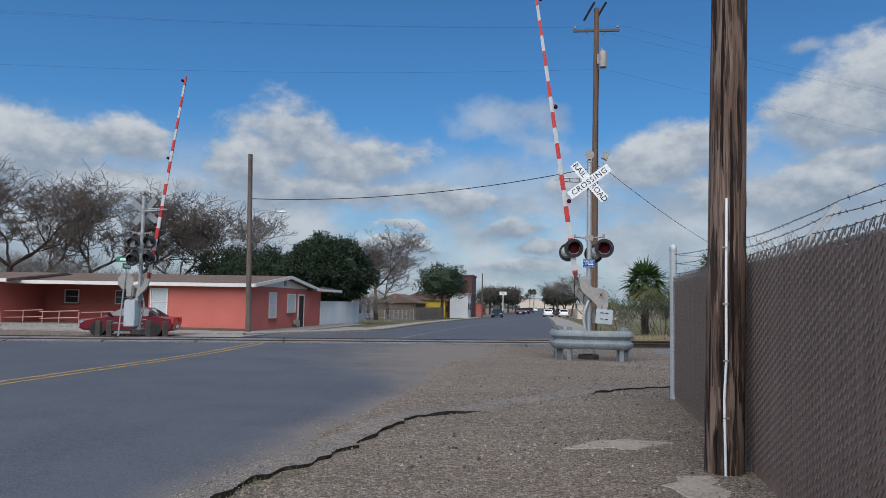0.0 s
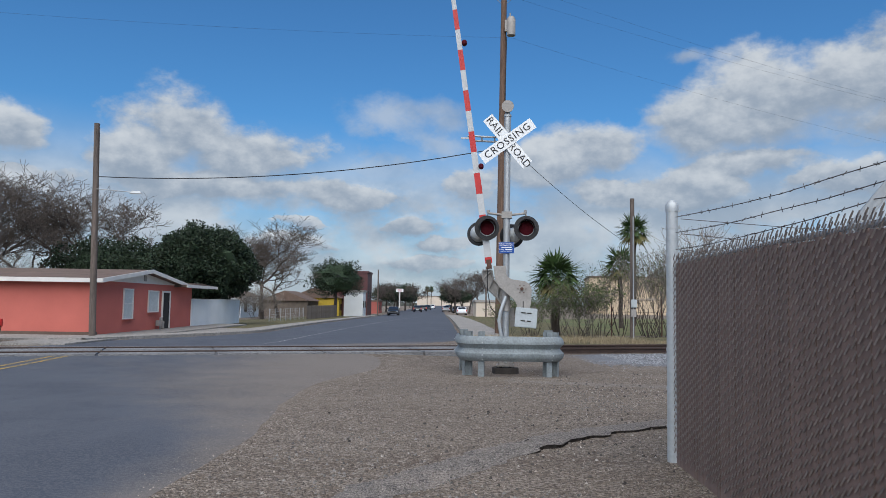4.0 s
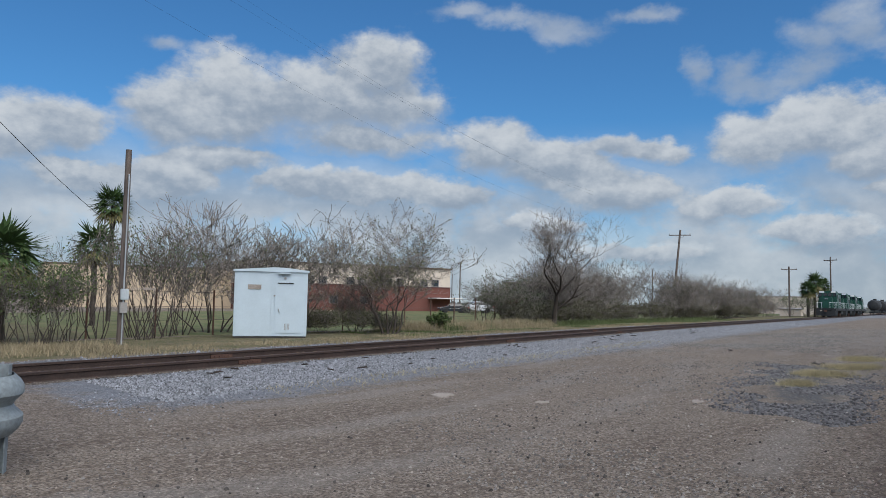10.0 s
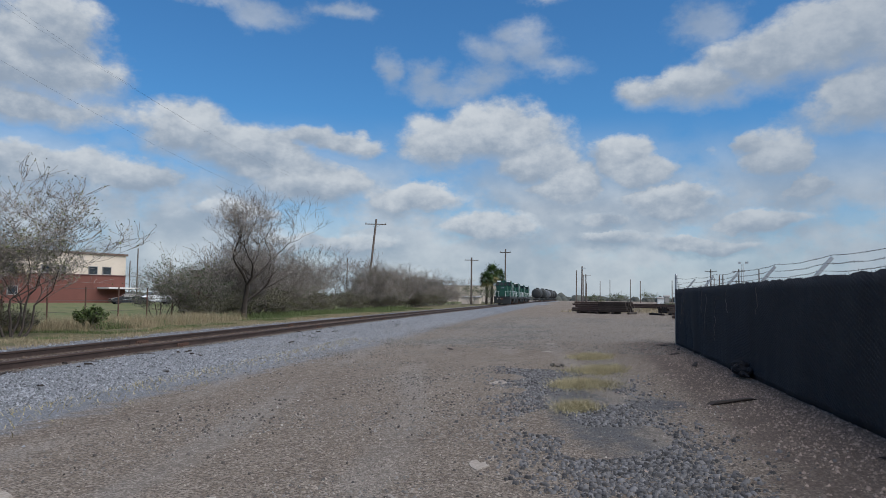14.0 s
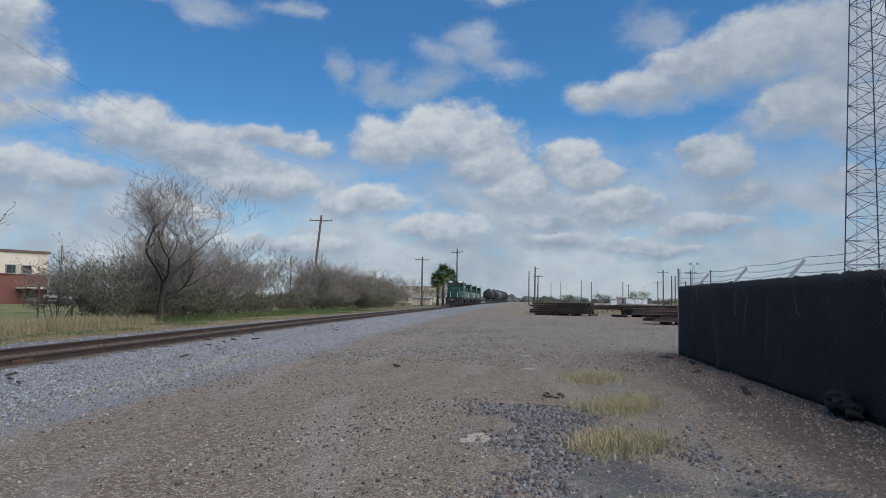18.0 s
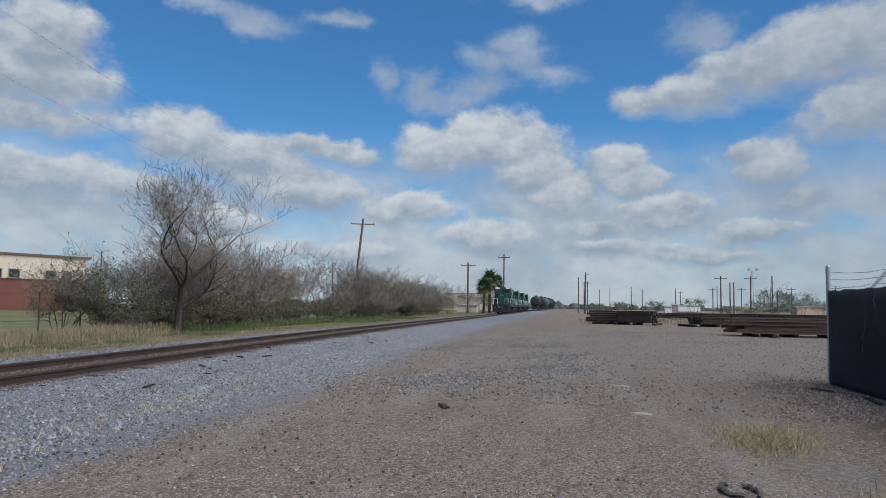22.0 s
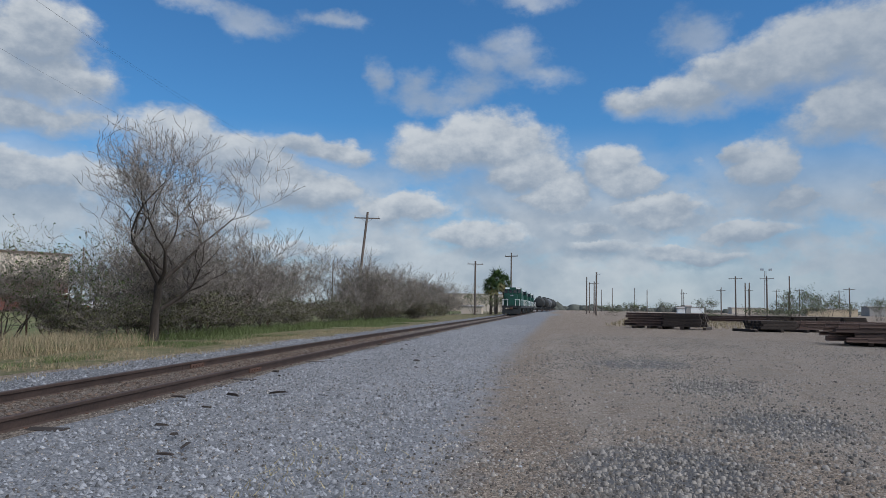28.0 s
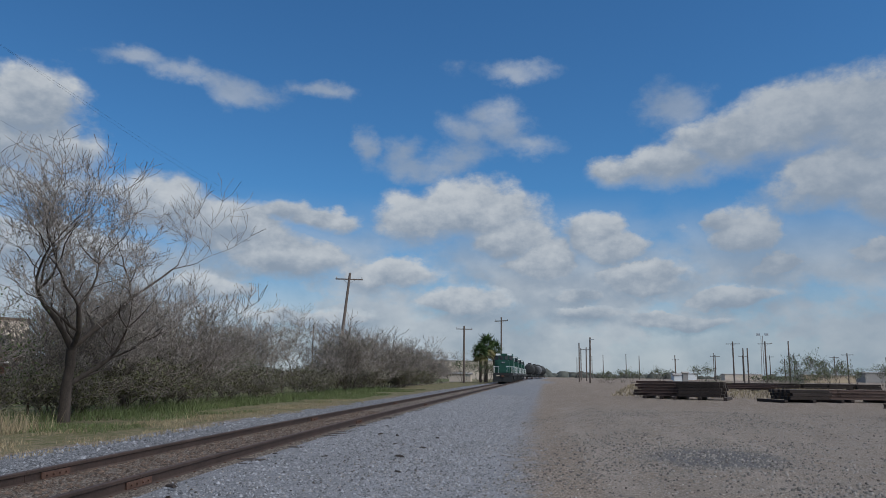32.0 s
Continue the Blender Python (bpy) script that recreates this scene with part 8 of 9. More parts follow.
def car(name, m, label, paint, length, width, lower, cabin, wheel_x, r, clear, group="", spokes=6):
    """lower and cabin: side outlines (x forward, z up); the car points along +x."""
    c = thing(name, m, label, "car", group)
    bm = bmesh.new()
    extrude(bm, lower, width)
    bmesh.ops.bevel(bm, geom=[e for e in bm.edges if abs(e.verts[0].co.y - e.verts[1].co.y) < 0.01], offset=0.07, segments=3, affect="EDGES")
    body = part("body", bm, paint, c, "", True)
    bm = bmesh.new()
    extrude(bm, cabin, width * 0.94)
    top = max(z for _, z in cabin)
    low = min(z for _, z in cabin)
    for v in bm.verts:
        v.co.y *= 1 - 0.17 * (v.co.z - low) / (top - low)
    bmesh.ops.bevel(bm, geom=[e for e in bm.edges if abs(e.verts[0].co.y - e.verts[1].co.y) < 0.01], offset=0.05, segments=2, affect="EDGES")
    part("cabin", bm, paint, c, "", True)
    # windows follow the cabin's outline
    (xa, za), (xb, zb), (xc, zc), (xd, zd) = cabin[0], cabin[1], cabin[2], cabin[3]
    zl, zh = low + 0.07, top - 0.10

    def on_side(z):
        k = (z - low) / (top - low)
        return width * 0.47 * (1 - 0.17 * k) + 0.006, xa + (xb - xa) * k, xd + (xc - xd) * k

    yl, rl, fl = on_side(zl)
    yh, rh, fh = on_side(zh)
    cuts = (0.05, 0.30, 0.33, 0.62, 0.65, 0.95)
    for k in range(0, 6, 2):
        for sg in (-1, 1):
            bm = bmesh.new()
            vs = [bm.verts.new(p) for p in ((rl + (fl - rl) * cuts[k], sg * yl, zl), (rl + (fl - rl) * cuts[k + 1], sg * yl, zl), (rh + (fh - rh) * cuts[k + 1], sg * yh, zh), (rh + (fh - rh) * cuts[k], sg * yh, zh))]
            vs += [bm.verts.new(v.co - Vector((0, sg * 0.02, 0))) for v in vs]
            for f in ((0, 1, 2, 3), (7, 6, 5, 4), (0, 4, 5, 1), (1, 5, 6, 2), (2, 6, 7, 3), (3, 7, 4, 0)):
                bm.faces.new([vs[i] for i in f])
            part("side_window", bm, M_CARGLASS, c, "dark tinted glass")
    for xs, nm in (((xd, xc), "windscreen"), ((xa, xb), "rear_window")):
        sg = 1 if nm == "windscreen" else -1
        bm = bmesh.new()
        vs = []
        for z in (zl + 0.02, zh + 0.02):
            k = (z - low) / (top - low)
            x = xs[0] + (xs[1] - xs[0]) * k + sg * 0.012
            y = width * 0.40 * (1 - 0.17 * k)
            vs += [bm.verts.new((x, -y, z)), bm.verts.new((x, y, z))]
        bm.faces.new((vs[0], vs[1], vs[3], vs[2]))
        part(nm, bm, M_CARGLASS, c)
    for x in wheel_x:
        for sg in (-1, 1):
            bm = bmesh.new()
            tube(bm, [(x, sg * (width / 2 - 0.30), r * 1.0), (x, sg * (width / 2 + 0.004), r * 1.0)], r * 1.10, 24)
            part("wheel_arch", bm, M_DARK, c, "", True)
            wheel(c, x, sg * (width / 2 - 0.11), r, 0.24, spokes, side=sg)
    front, rear = max(x for x, _ in lower), min(x for x, _ in lower)
    belt = low
    for sg in (-1, 1):
        bm = bmesh.new()
        box(bm, (front - 0.10, sg * (width / 2 - 0.2), belt - 0.26), (0.22, 0.36, 0.16))
        bevelled(bm, 0.03, 2)
        part("headlight", bm, M_CHROME, c, "clear headlight")
        bm = bmesh.new()
        box(bm, (rear + 0.07, sg * (width / 2 - 0.10), belt - 0.16), (0.18, 0.19, 0.34))
        bevelled(bm, 0.02, 2)
        part("tail_light", bm, M_RED, c, "red tail light")
        bm = bmesh.new()
        box(bm, (xd - 0.35, sg * (width / 2 + 0.12), belt + 0.14), (0.14, 0.24, 0.19))
        bevelled(bm, 0.04, 2)
        part("mirror", bm, M_HOOD, c, "black door mirror", True)
        for k in (0.28, 0.60):
            bm = bmesh.new()
            box(bm, (rl + (fl - rl) * k, sg * (width / 2 + 0.01), belt - 0.12), (0.20, 0.03, 0.035))
            part("door_handle", bm, M_CHROME, c)
        bm = bmesh.new()
        box(bm, ((wheel_x[0] + wheel_x[1]) / 2, sg * (width / 2 - 0.05), clear + 0.02), (wheel_x[0] - wheel_x[1] - 2.3 * r, 0.16, 0.10))
        part("running_board", bm, M_HOOD, c)
        for k in (0.315, 0.635):
            bm = bmesh.new()
            box(bm, (rl + (fl - rl) * k, sg * (width / 2 + 0.001), (belt + clear) / 2 + 0.08), (0.012, 0.006, belt - clear - 0.25))
            part("door_seam", bm, M_DARK, c)
        bm = bmesh.new()
        box(bm, ((wheel_x[0] + wheel_x[1]) / 2, sg * (width / 2 + 0.006), clear + 0.38), ((wheel_x[0] - wheel_x[1]) * 0.62, 0.014, 0.05))
        part("side_moulding", bm, M_CHROME, c)
    bm = bmesh.new()
    box(bm, (rear - 0.01, 0, belt - 0.45), (0.03, 0.52, 0.13))
    part("number_plate", bm, M_SIGNW, c)
    bm = bmesh.new()
    box(bm, (front + 0.005, 0, belt - 0.30), (0.04, width * 0.5, 0.2))
    part("grille", bm, M_HOOD, c)
    return c


SUV_LOW = [(-2.62, 0.42), (-2.66, 0.75), (-2.58, 1.18), (-0.5, 1.20), (1.15, 1.20), (2.35, 1.08), (2.55, 0.95), (2.60, 0.5), (2.4, 0.34), (-2.45, 0.34)]
SUV_CAB = [(-2.52, 1.17), (-2.30, 1.86), (0.15, 1.88), (1.12, 1.17)]
SED_LOW = [(-2.25, 0.35), (-2.30, 0.62), (-2.18, 0.92), (-1.4, 0.95), (0.9, 0.93), (1.95, 0.78), (2.2, 0.62), (2.22, 0.35), (2.0, 0.24), (-2.1, 0.24)]
SED_CAB = [(-1.75, 0.92), (-0.95, 1.40), (0.15, 1.42), (1.15, 0.92)]
suv = car("suv", pose(-5, 14, 0.15, 0, 0, 84), "white sport utility vehicle with dark windows and alloy wheels", M_CARWHITE, 5.2, 2.02, SUV_LOW, SUV_CAB, (1.62, -1.58), 0.40, 0.34)
for sg in (-1, 1):
    bm = bmesh.new()
    tube(bm, [(-2.0, sg * 0.72, 1.93), (-1.9, sg * 0.72, 1.96), (-0.1, sg * 0.72, 1.96), (0.1, sg * 0.72, 1.91)], 0.022, 6)
    part("roof_rail", bm, M_CHROME, suv, "", True)
white_car = car("sedan", pose(5.6, 84, -0.2, 0, 0, 85.7), "white sedan driving away along the street", M_CARWHITE, 4.5, 1.8, SED_LOW, SED_CAB, (1.35, -1.35), 0.32, 0.24)
red_car = car("sedan", Matrix.Translation((-18.55, 33.6, ground_z(-18.55, 33.6) + 0.02)) @ Matrix.Rotation(radians(190), 4, "Z") @ Matrix.Diagonal((0.94, 0.94, 0.94, 1)), "glossy red sedan parked before the pink house", M_CARRED, 4.5, 1.8, SED_LOW, SED_CAB, (1.35, -1.35), 0.32, 0.24, "parked cars")
dark_car = car("sedan", Matrix.Translation((0.3, 125, ground_z(0.3, 125) + 0.03)) @ Matrix.Rotation(radians(-94), 4, "Z"), "dark sedan standing at the kerb", M_CARDARK, 4.5, 1.8, SED_LOW, SED_CAB, (1.35, -1.35), 0.32, 0.24, "parked cars")
for i, (deg, far, src) in enumerate(((5.85, 140, white_car), (5.5, 165, dark_car), (3.0, 190, dark_car), (3.35, 215, dark_car), (2.6, 170, dark_car), (4.9, 230, dark_car), (3.7, 260, white_car))):
    x, y = bearing_place(deg, far)
    c = copy_thing(src, Matrix.Translation((x, y, ground_z(x, y) + 0.03)) @ Matrix.Rotation(radians(86 + 180 * (i % 2)), 4, "Z"))
    tagged(c, "distant white car standing on the street" if src == white_car else "distant dark car standing on the street", "car", "distant cars")
c = copy_thing(white_car, Matrix.Translation((103, 93, -0.1)) @ Matrix.Rotation(radians(170), 4, "Z"))
tagged(c, "white car parked behind the field", "car", "parked cars")

# ---- locomotives and tank cars ----


def locomotive(m, label):
    l = thing("locomotive", m, label, "locomotive", "coupled locomotives")
    bm = bmesh.new()
    box(bm, (0, 0, 1.25), (17.0, 2.9, 0.35))
    part("frame", bm, M_LOCODARK, l, "dark underframe")
    bm = bmesh.new()
    box(bm, (2.4, 0, 2.65), (9.8, 1.75, 2.45))
    bmesh.ops.bevel(bm, geom=list(bm.edges), offset=0.12, segments=2, affect="EDGES")
    part("long_hood", bm, M_GREEN, l, "dark green engine hood")
    bm = bmesh.new()
    box(bm, (-4.1, 0, 2.85), (2.9, 3.0, 2.85))
    for v in bm.verts:
        if v.co.z > 4.0:
            v.co.y *= 0.82
    bmesh.ops.bevel(bm, geom=list(bm.edges), offset=0.08, segments=2, affect="EDGES")
    cab = part("cab", bm, M_GREEN, l, "green driver's cab")
    bm = bmesh.new()
    box(bm, (-6.6, 0, 2.35), (2.1, 1.75, 1.85), top=0.92)
    bmesh.ops.bevel(bm, geom=list(bm.edges), offset=0.1, segments=2, affect="EDGES")
    part("short_hood", bm, M_GREEN, l)
    for y in (-1.05, -0.35, 0.35, 1.05):
        bm = bmesh.new()
        box(bm, (-5.58, y, 3.65), (0.05, 0.5, 0.55))
        part("cab_window", bm, M_CARGLASS, cab)
    for sg in (-1, 1):
        bm = bmesh.new()
        box(bm, (-4.1, sg * 1.46, 3.4), (1.5, 0.05, 0.6))
        part("cab_window", bm, M_CARGLASS, cab)
    for y in (-0.85, 0.85):
        bm = bmesh.new()
        box(bm, (-5.6, y, 4.12), (0.06, 0.7, 0.26))
        part("number_board", bm, M_SIGNW, cab, "pale number board")
    bm = bmesh.new()
    for y in (-0.13, 0.13):
        tube(bm, [(-7.62, y, 2.95), (-7.72, y, 2.95)], 0.10, 10)
    part("headlight", bm, M_CHROME, l)
    for sg in (-1, 1):
        bm = bmesh.new()
        for i in range(12):
            x = -8.2 + i * 1.49
            tube(bm, [(x, sg * 1.4, 1.4), (x, sg * 1.4, 2.4)], 0.012, 4)
        tube(bm, [(-8.2, sg * 1.4, 2.4), (8.2, sg * 1.4, 2.4)], 0.014, 4)
        part("handrail", bm, M_SIGNW, l, "white handrail")
        bm = bmesh.new()
        for i in range(6):
            box(bm, (-1.2 + i * 1.4, sg * 0.885, 2.5), (0.9, 0.03, 1.3))
        part("hood_doors", bm, M_LOCODARK, l)
    bm = bmesh.new()
    for y in (-1.2, -0.6, 0.6, 1.2):
        tube(bm, [(-8.45, y, 1.2), (-8.45, y, 2.35)], 0.02, 4)
    tube(bm, [(-8.45, -1.3, 2.35), (-8.45, -0.5, 2.35)], 0.02, 4)
    tube(bm, [(-8.45, 0.5, 2.35), (-8.45, 1.3, 2.35)], 0.02, 4)
    part("front_rail", bm, M_SIGNW, l)
    bm = bmesh.new()
    extrude(bm, [(-1.4, 0.2), (1.4, 0.2), (1.4, 0.95), (-1.4, 0.95)], 0.12, Matrix.Translation((-8.6, 0, 0)) @ Matrix.Rotation(radians(90), 4, "Z"))
    part("plough", bm, M_LOCODARK, l)
    bm = bmesh.new()
    box(bm, (-8.75, 0, 1.0), (0.5, 0.35, 0.3))
    part("coupler", bm, M_RUST2, l)
    for sg in (-1, 1):
        bm = bmesh.new()
        box(bm, (-8.4, sg * 1.15, 0.8), (0.5, 0.45, 0.9))
        part("steps", bm, M_LOCODARK, l)
    bm = bmesh.new()
    tube(bm, [(-2.2, 0, 0.75), (2.2, 0, 0.75)], 0.85, 12)
    part("fuel_tank", bm, M_LOCODARK, l, "", True)
    for x in (-5.4, 5.4):
        bm = bmesh.new()
        box(bm, (x, 0, 0.75), (3.6, 2.3, 0.4))
        part("truck", bm, M_LOCODARK, l)
        for dx in (-1.35, 1.35):
            for sg in (-1, 1):
                bm = bmesh.new()
                tube(bm, [(x + dx, sg * 0.66, 0.51), (x + dx, sg * 0.80, 0.51)], 0.5, 18)
                part("wheel", bm, M_RUST2, l, "", True)
    for i in range(4):
        bm = bmesh.new()
        tube(bm, [(0.2 + i * 1.9, 0, 3.85), (0.2 + i * 1.9, 0, 4.05)], 0.45 if i > 1 else 0.25, 12)
        part("roof_fan", bm, M_LOCODARK, l)
    return l


def track_pose(x, off=0.75, z=0.162, turn=0):
    return on_rail(x, off, z) @ Matrix.Rotation(radians(turn), 4, "Z")


loco = locomotive(track_pose(137.0), "dark green diesel locomotive with white handrails")
for i in range(1, 4):
    copy_thing(loco, track_pose(137.0 + 18.2 * i))
rail_run(0.0, 230.006, 420, 20.0)
rail_run(1.505, 230.006, 420, 20.0)


def tank_car(m, label, paint):
    t = thing("tank_car", m, label, "tank car", "parked wagons")
    bm = bmesh.new()
    tube(bm, [(-7.2, 0, 2.6), (-7.0, 0, 2.6), (-6.4, 0, 2.6), (6.4, 0, 2.6), (7.0, 0, 2.6), (7.2, 0, 2.6)], [0.4, 1.1, 1.45, 1.45, 1.1, 0.4], 20)
    part("tank", bm, paint, t, "", True)
    bm = bmesh.new()
    tube(bm, [(0, 0, 3.95), (0, 0, 4.4)], 0.45, 12)
    box(bm, (0, 0, 4.05), (2.4, 2.0, 0.06))
    part("dome", bm, M_LOCODARK, t, "", True)
    bm = bmesh.new()
    box(bm, (0, 0, 1.1), (15.5, 0.9, 0.3))
    part("sill", bm, M_LOCODARK, t)
    for x in (-5.6, 5.6):
        bm = bmesh.new()
        box(bm, (x, 0, 0.7), (2.4, 2.0, 0.4))
        part("truck", bm, M_LOCODARK, t)
        for dx in (-0.85, 0.85):
            for sg in (-1, 1):
                bm = bmesh.new()
                tube(bm, [(x + dx, sg * 0.68, 0.42), (x + dx, sg * 0.8, 0.42)], 0.42, 14)
                part("wheel", bm, M_RUST2, t, "", True)
    return t


tk = tank_car(track_pose(262, 0.75 - 3.4), "grey tank car on the next track", M_LOCODARK2)
tkd = tank_car(track_pose(279, 0.75 - 3.8), "black tank car on the next track", M_LOCODARK)
copy_thing(tkd, track_pose(296, 0.75 - 4.2))
copy_thing(tkd, track_pose(313, 0.75 - 4.8))
# cars far off on the school's parking ground
far_car = copy_thing(white_car, Matrix.Translation((84.0, 90.0, ground_z(84, 90))) @ Matrix.Rotation(radians(150), 4, "Z") @ Matrix.Diagonal((1.15, 1.1, 1.25, 1)))
copy_thing(dark_car, Matrix.Translation((79.5, 90.5, ground_z(79.5, 90.5))) @ Matrix.Rotation(radians(150), 4, "Z"))
for x, off in ((229, -0.9), (246, -1.9)):
    copy_thing(tkd, track_pose(x, off))

# ---- stacks in the yard ----
bm = bmesh.new()
extrude(bm, [(-0.07, 0), (0.07, 0), (0.07, 0.02), (0.014, 0.04), (0.012, 0.12), (0.037, 0.135), (0.037, 0.172), (-0.037, 0.172), (-0.037, 0.135), (-0.012, 0.12), (-0.014, 0.04), (-0.07, 0.02)], 1.0)
bar_me = mesh_of("rail", bm, M_STEELBAR)
bm = bmesh.new()
box(bm, (0, 0, 0.09), (0.22, 2.6, 0.18))
bevelled(bm, 0.015)
timber_me = mesh_of("timber", bm, M_TIE)


def stack(a, b, rows, cols, kind, label, seed, group="stacks of track material"):
    """Layers of rails or timbers laid along the line from a to b."""
    a, b = Vector((*a, 0)), Vector((*b, 0))
    d = b - a
    s = thing("rail_stack" if kind == "rail" else "timber_stack", Matrix.Translation(a) @ Matrix.Rotation(math.atan2(d.y, d.x), 4, "Z"), label, "stack", group)
    rr = random.Random(seed)
    ln = d.length
    z = 0.0
    for x in (0.15, 0.5, 0.85):
        piece("bearer", timber_me, s, Matrix.Translation((ln * x, 0.0, z)))
    z = 0.18
    for r in range(rows):
        for c in range(cols):
            y = -0.9 + 1.9 * c / max(1, cols - 1)
            if kind == "rail":
                piece("rail", bar_me, s, Matrix.Translation((ln / 2 + rr.uniform(-0.5, 0.5), y, z)) @ Matrix.Rotation(radians(90) + rr.uniform(-0.01, 0.01), 4, "Z") @ Matrix.Diagonal((1, ln * rr.uniform(0.92, 1.05), 1, 1)))
            else:
                n = int(ln / 2.7)
                for k in range(max(1, n)):
                    piece("timber", timber_me, s, Matrix.Translation((ln * (k + 0.5) / max(1, n) + rr.uniform(-0.15, 0.15), y, z)) @ Matrix.Rotation(radians(90) + rr.uniform(-0.03, 0.03), 4, "Z"))
        z += 0.19
    return s


stack((75.4, 27.9), (74.9, 23.6), 5, 7, "timber", "dark stack of old timber ties", 1)
stack((76.4, 29.6), (75.9, 26.5), 5, 6, "rail", "stack of rusty rails beside the timbers", 2)
stack((72.7, 22.5), (75.6, 18.0), 3, 6, "timber", "low dark stack of timbers", 3)
stack((76.0, 18.6), (78.0, 13.0), 3, 6, "rail", "low stack of rusty rails", 4)
stack((55.2, 18.2), (56.4, 13.0), 4, 8, "rail", "long stack of rusty brown rails", 5)
stack((54.2, 17.9), (56.0, 9.0), 1, 6, "rail", "single layer of rusty rails", 6)
stack((57.0, 12.0), (57.6, 5.0), 4, 8, "timber", "dark stack of weathered timbers", 7)
stack((110, 32), (107, 20), 3, 7, "rail", "far stack of rails in the yard", 8)
stack((120, 28), (124, 8), 3, 7, "timber", "far stack of timbers in the yard", 9)
for x, y, s, k in ((122, 17, 1.3, 0.5), (126, 20, 1.5, 0.5), (131, 14, 1.6, 0.6), (134, 18, 1.4, 0.5), (139, 12, 1.7, 0.7), (143, 16, 1.5, 0.8), (148, 10, 1.9, 0.9), (152, 14, 2.0, 1.0), (157, 6, 1.8, 0.7), (118, 25, 1.0, 0.35), (112, 29, 1.0, 0.3), (128, 26, 1.2, 0.35),
                   (160, 44, 1.2, 0.5), (170, 47, 1.5, 0.6), (176, 42, 1.6, 0.6), (184, 45, 1.6, 0.7), (196, 38, 1.8, 0.7), (168, 0, 2.0, 0.8), (205, 30, 2.0, 0.8), (150, -4, 1.6, 0.6)):
    copy_thing(green, at_ground(x, y, 47 * x, s, s * k))


def yard_weeds(rng):
    x = 78 + 70 * rng.random()
    return x, 8 + 24 * rng.random() + 0.1 * (x - 78)


blades("yard_weeds", 9000, yard_weeds, (0.05, 0.4), 0.03, M_STRAW, 21, "rough weeds between the stacks of the yard", "grass", 0.5)

# lattice mast behind the fence
mast = thing("lattice_tower", pose(113.5, -5.15, 0, 0, 0, 12), "tall slender dark steel lattice tower", "tower")
H_, W0, W1 = 81.0, 3.8, 0.62
legs = [Vector((math.cos(radians(90 + 120 * k)), math.sin(radians(90 + 120 * k)), 0)) for k in range(3)]


def leg_at(k, z):
    w = W0 + (W1 - W0) * z / H_
    return legs[k] * w + Vector((0, 0, z))


for k in range(3):
    bm = bmesh.new()
    tube(bm, [leg_at(k, 0), leg_at(k, H_ * 0.5), leg_at(k, H_)], [0.09, 0.08, 0.05], 6)
    part("leg", bm, M_TOWER, mast, "", True)
z = 0.0
while z < H_ - 1:
    step = 3.1 - 1.3 * z / H_
    for k in range(3):
        j = (k + 1) % 3
        bm = bmesh.new()
        tube(bm, [leg_at(k, z), leg_at(j, z + step)], 0.036, 4)
        part("brace", bm, M_TOWER, mast)
        bm = bmesh.new()
        tube(bm, [leg_at(j, z), leg_at(k, z + step)], 0.036, 4)
        part("brace", bm, M_TOWER, mast)
        bm = bmesh.new()
        tube(bm, [leg_at(k, z + step), leg_at(j, z + step)], 0.032, 4)
        part("strut", bm, M_TOWER, mast)
    z += step
bm = bmesh.new()
for sx in (-0.18, 0.18):
    tube(bm, [legs[0] * 0.6 * W0 + Vector((sx, 0, 0)), legs[0] * 0.6 * W1 + Vector((sx, 0, H_))], 0.012, 4)
for i in range(110):
    z = i * 0.72
    c = legs[0] * 0.6 * (W0 + (W1 - W0) * z / H_) + Vector((0, 0, z))
    tube(bm, [c - Vector((0.18, 0, 0)), c + Vector((0.18, 0, 0))], 0.008, 3, False)
part("ladder", bm, M_TOWER, mast)

# poles over the yard
rnd = random.Random(5)
pole_src = utility_pole(pose(189.4, 23.3, 0), 8.6, 0.17, 0.13, "distant dark pole with a short crossarm", [(8.1, 1.4, 75)], 21, (0, 0), M_POLEWOOD2, "yard poles", 8)
bare_src = utility_pole(pose(189.4, 21.4, 0), 7.2, 0.16, 0.12, "distant bare dark pole", [], 22, (0, 0), M_POLEWOOD2, "yard poles", 8)
for x, y, src, s in ((189.4, 17.2, pole_src, 1.0), (189.4, 12.9, bare_src, 1.2), (188, 20.6, bare_src, 1.0), (185.7, 54.2, bare_src, 1.15), (230, 62, bare_src, 1.2), (210, 57, pole_src, 0.95), (290, 20, pole_src, 1.0), (300, 4, pole_src, 1.05),
                     (300, -8, pole_src, 1.0), (270, 40, bare_src, 1.1), (280, 52, bare_src, 1.1), (310, 60, bare_src, 1.3), (320, 70, bare_src, 1.3), (330, 76, bare_src, 1.25), (340, 84, bare_src, 1.2), (345, 30, bare_src, 1.5),
                     (260, 28, pole_src, 0.9), (350, 45, pole_src, 1.0), (250, 10, bare_src, 0.9), (240, -4, pole_src, 0.9), (260, -16, bare_src, 1.0), (330, 10, pole_src, 1.1), (154.5, 62.4, pole_src, 1.35), (156, 66, bare_src, 1.0)):
    copy_thing(src, Matrix.Translation((x, y, 0)) @ Matrix.Rotation(rnd.uniform(-0.02, 0.02), 4, "Y") @ Matrix.Diagonal((1, 1, s, 1)))
lm = thing("light_mast", pose(215, 16.6, 0), "distant pale mast with floodlights", "light mast")
bm = bmesh.new()
for dx, dy in ((-0.6, 0), (0.6, 0), (0, 0.6)):
    tube(bm, [(dx, dy, 0), (dx * 0.5, dy * 0.5, 11)], 0.06, 4)
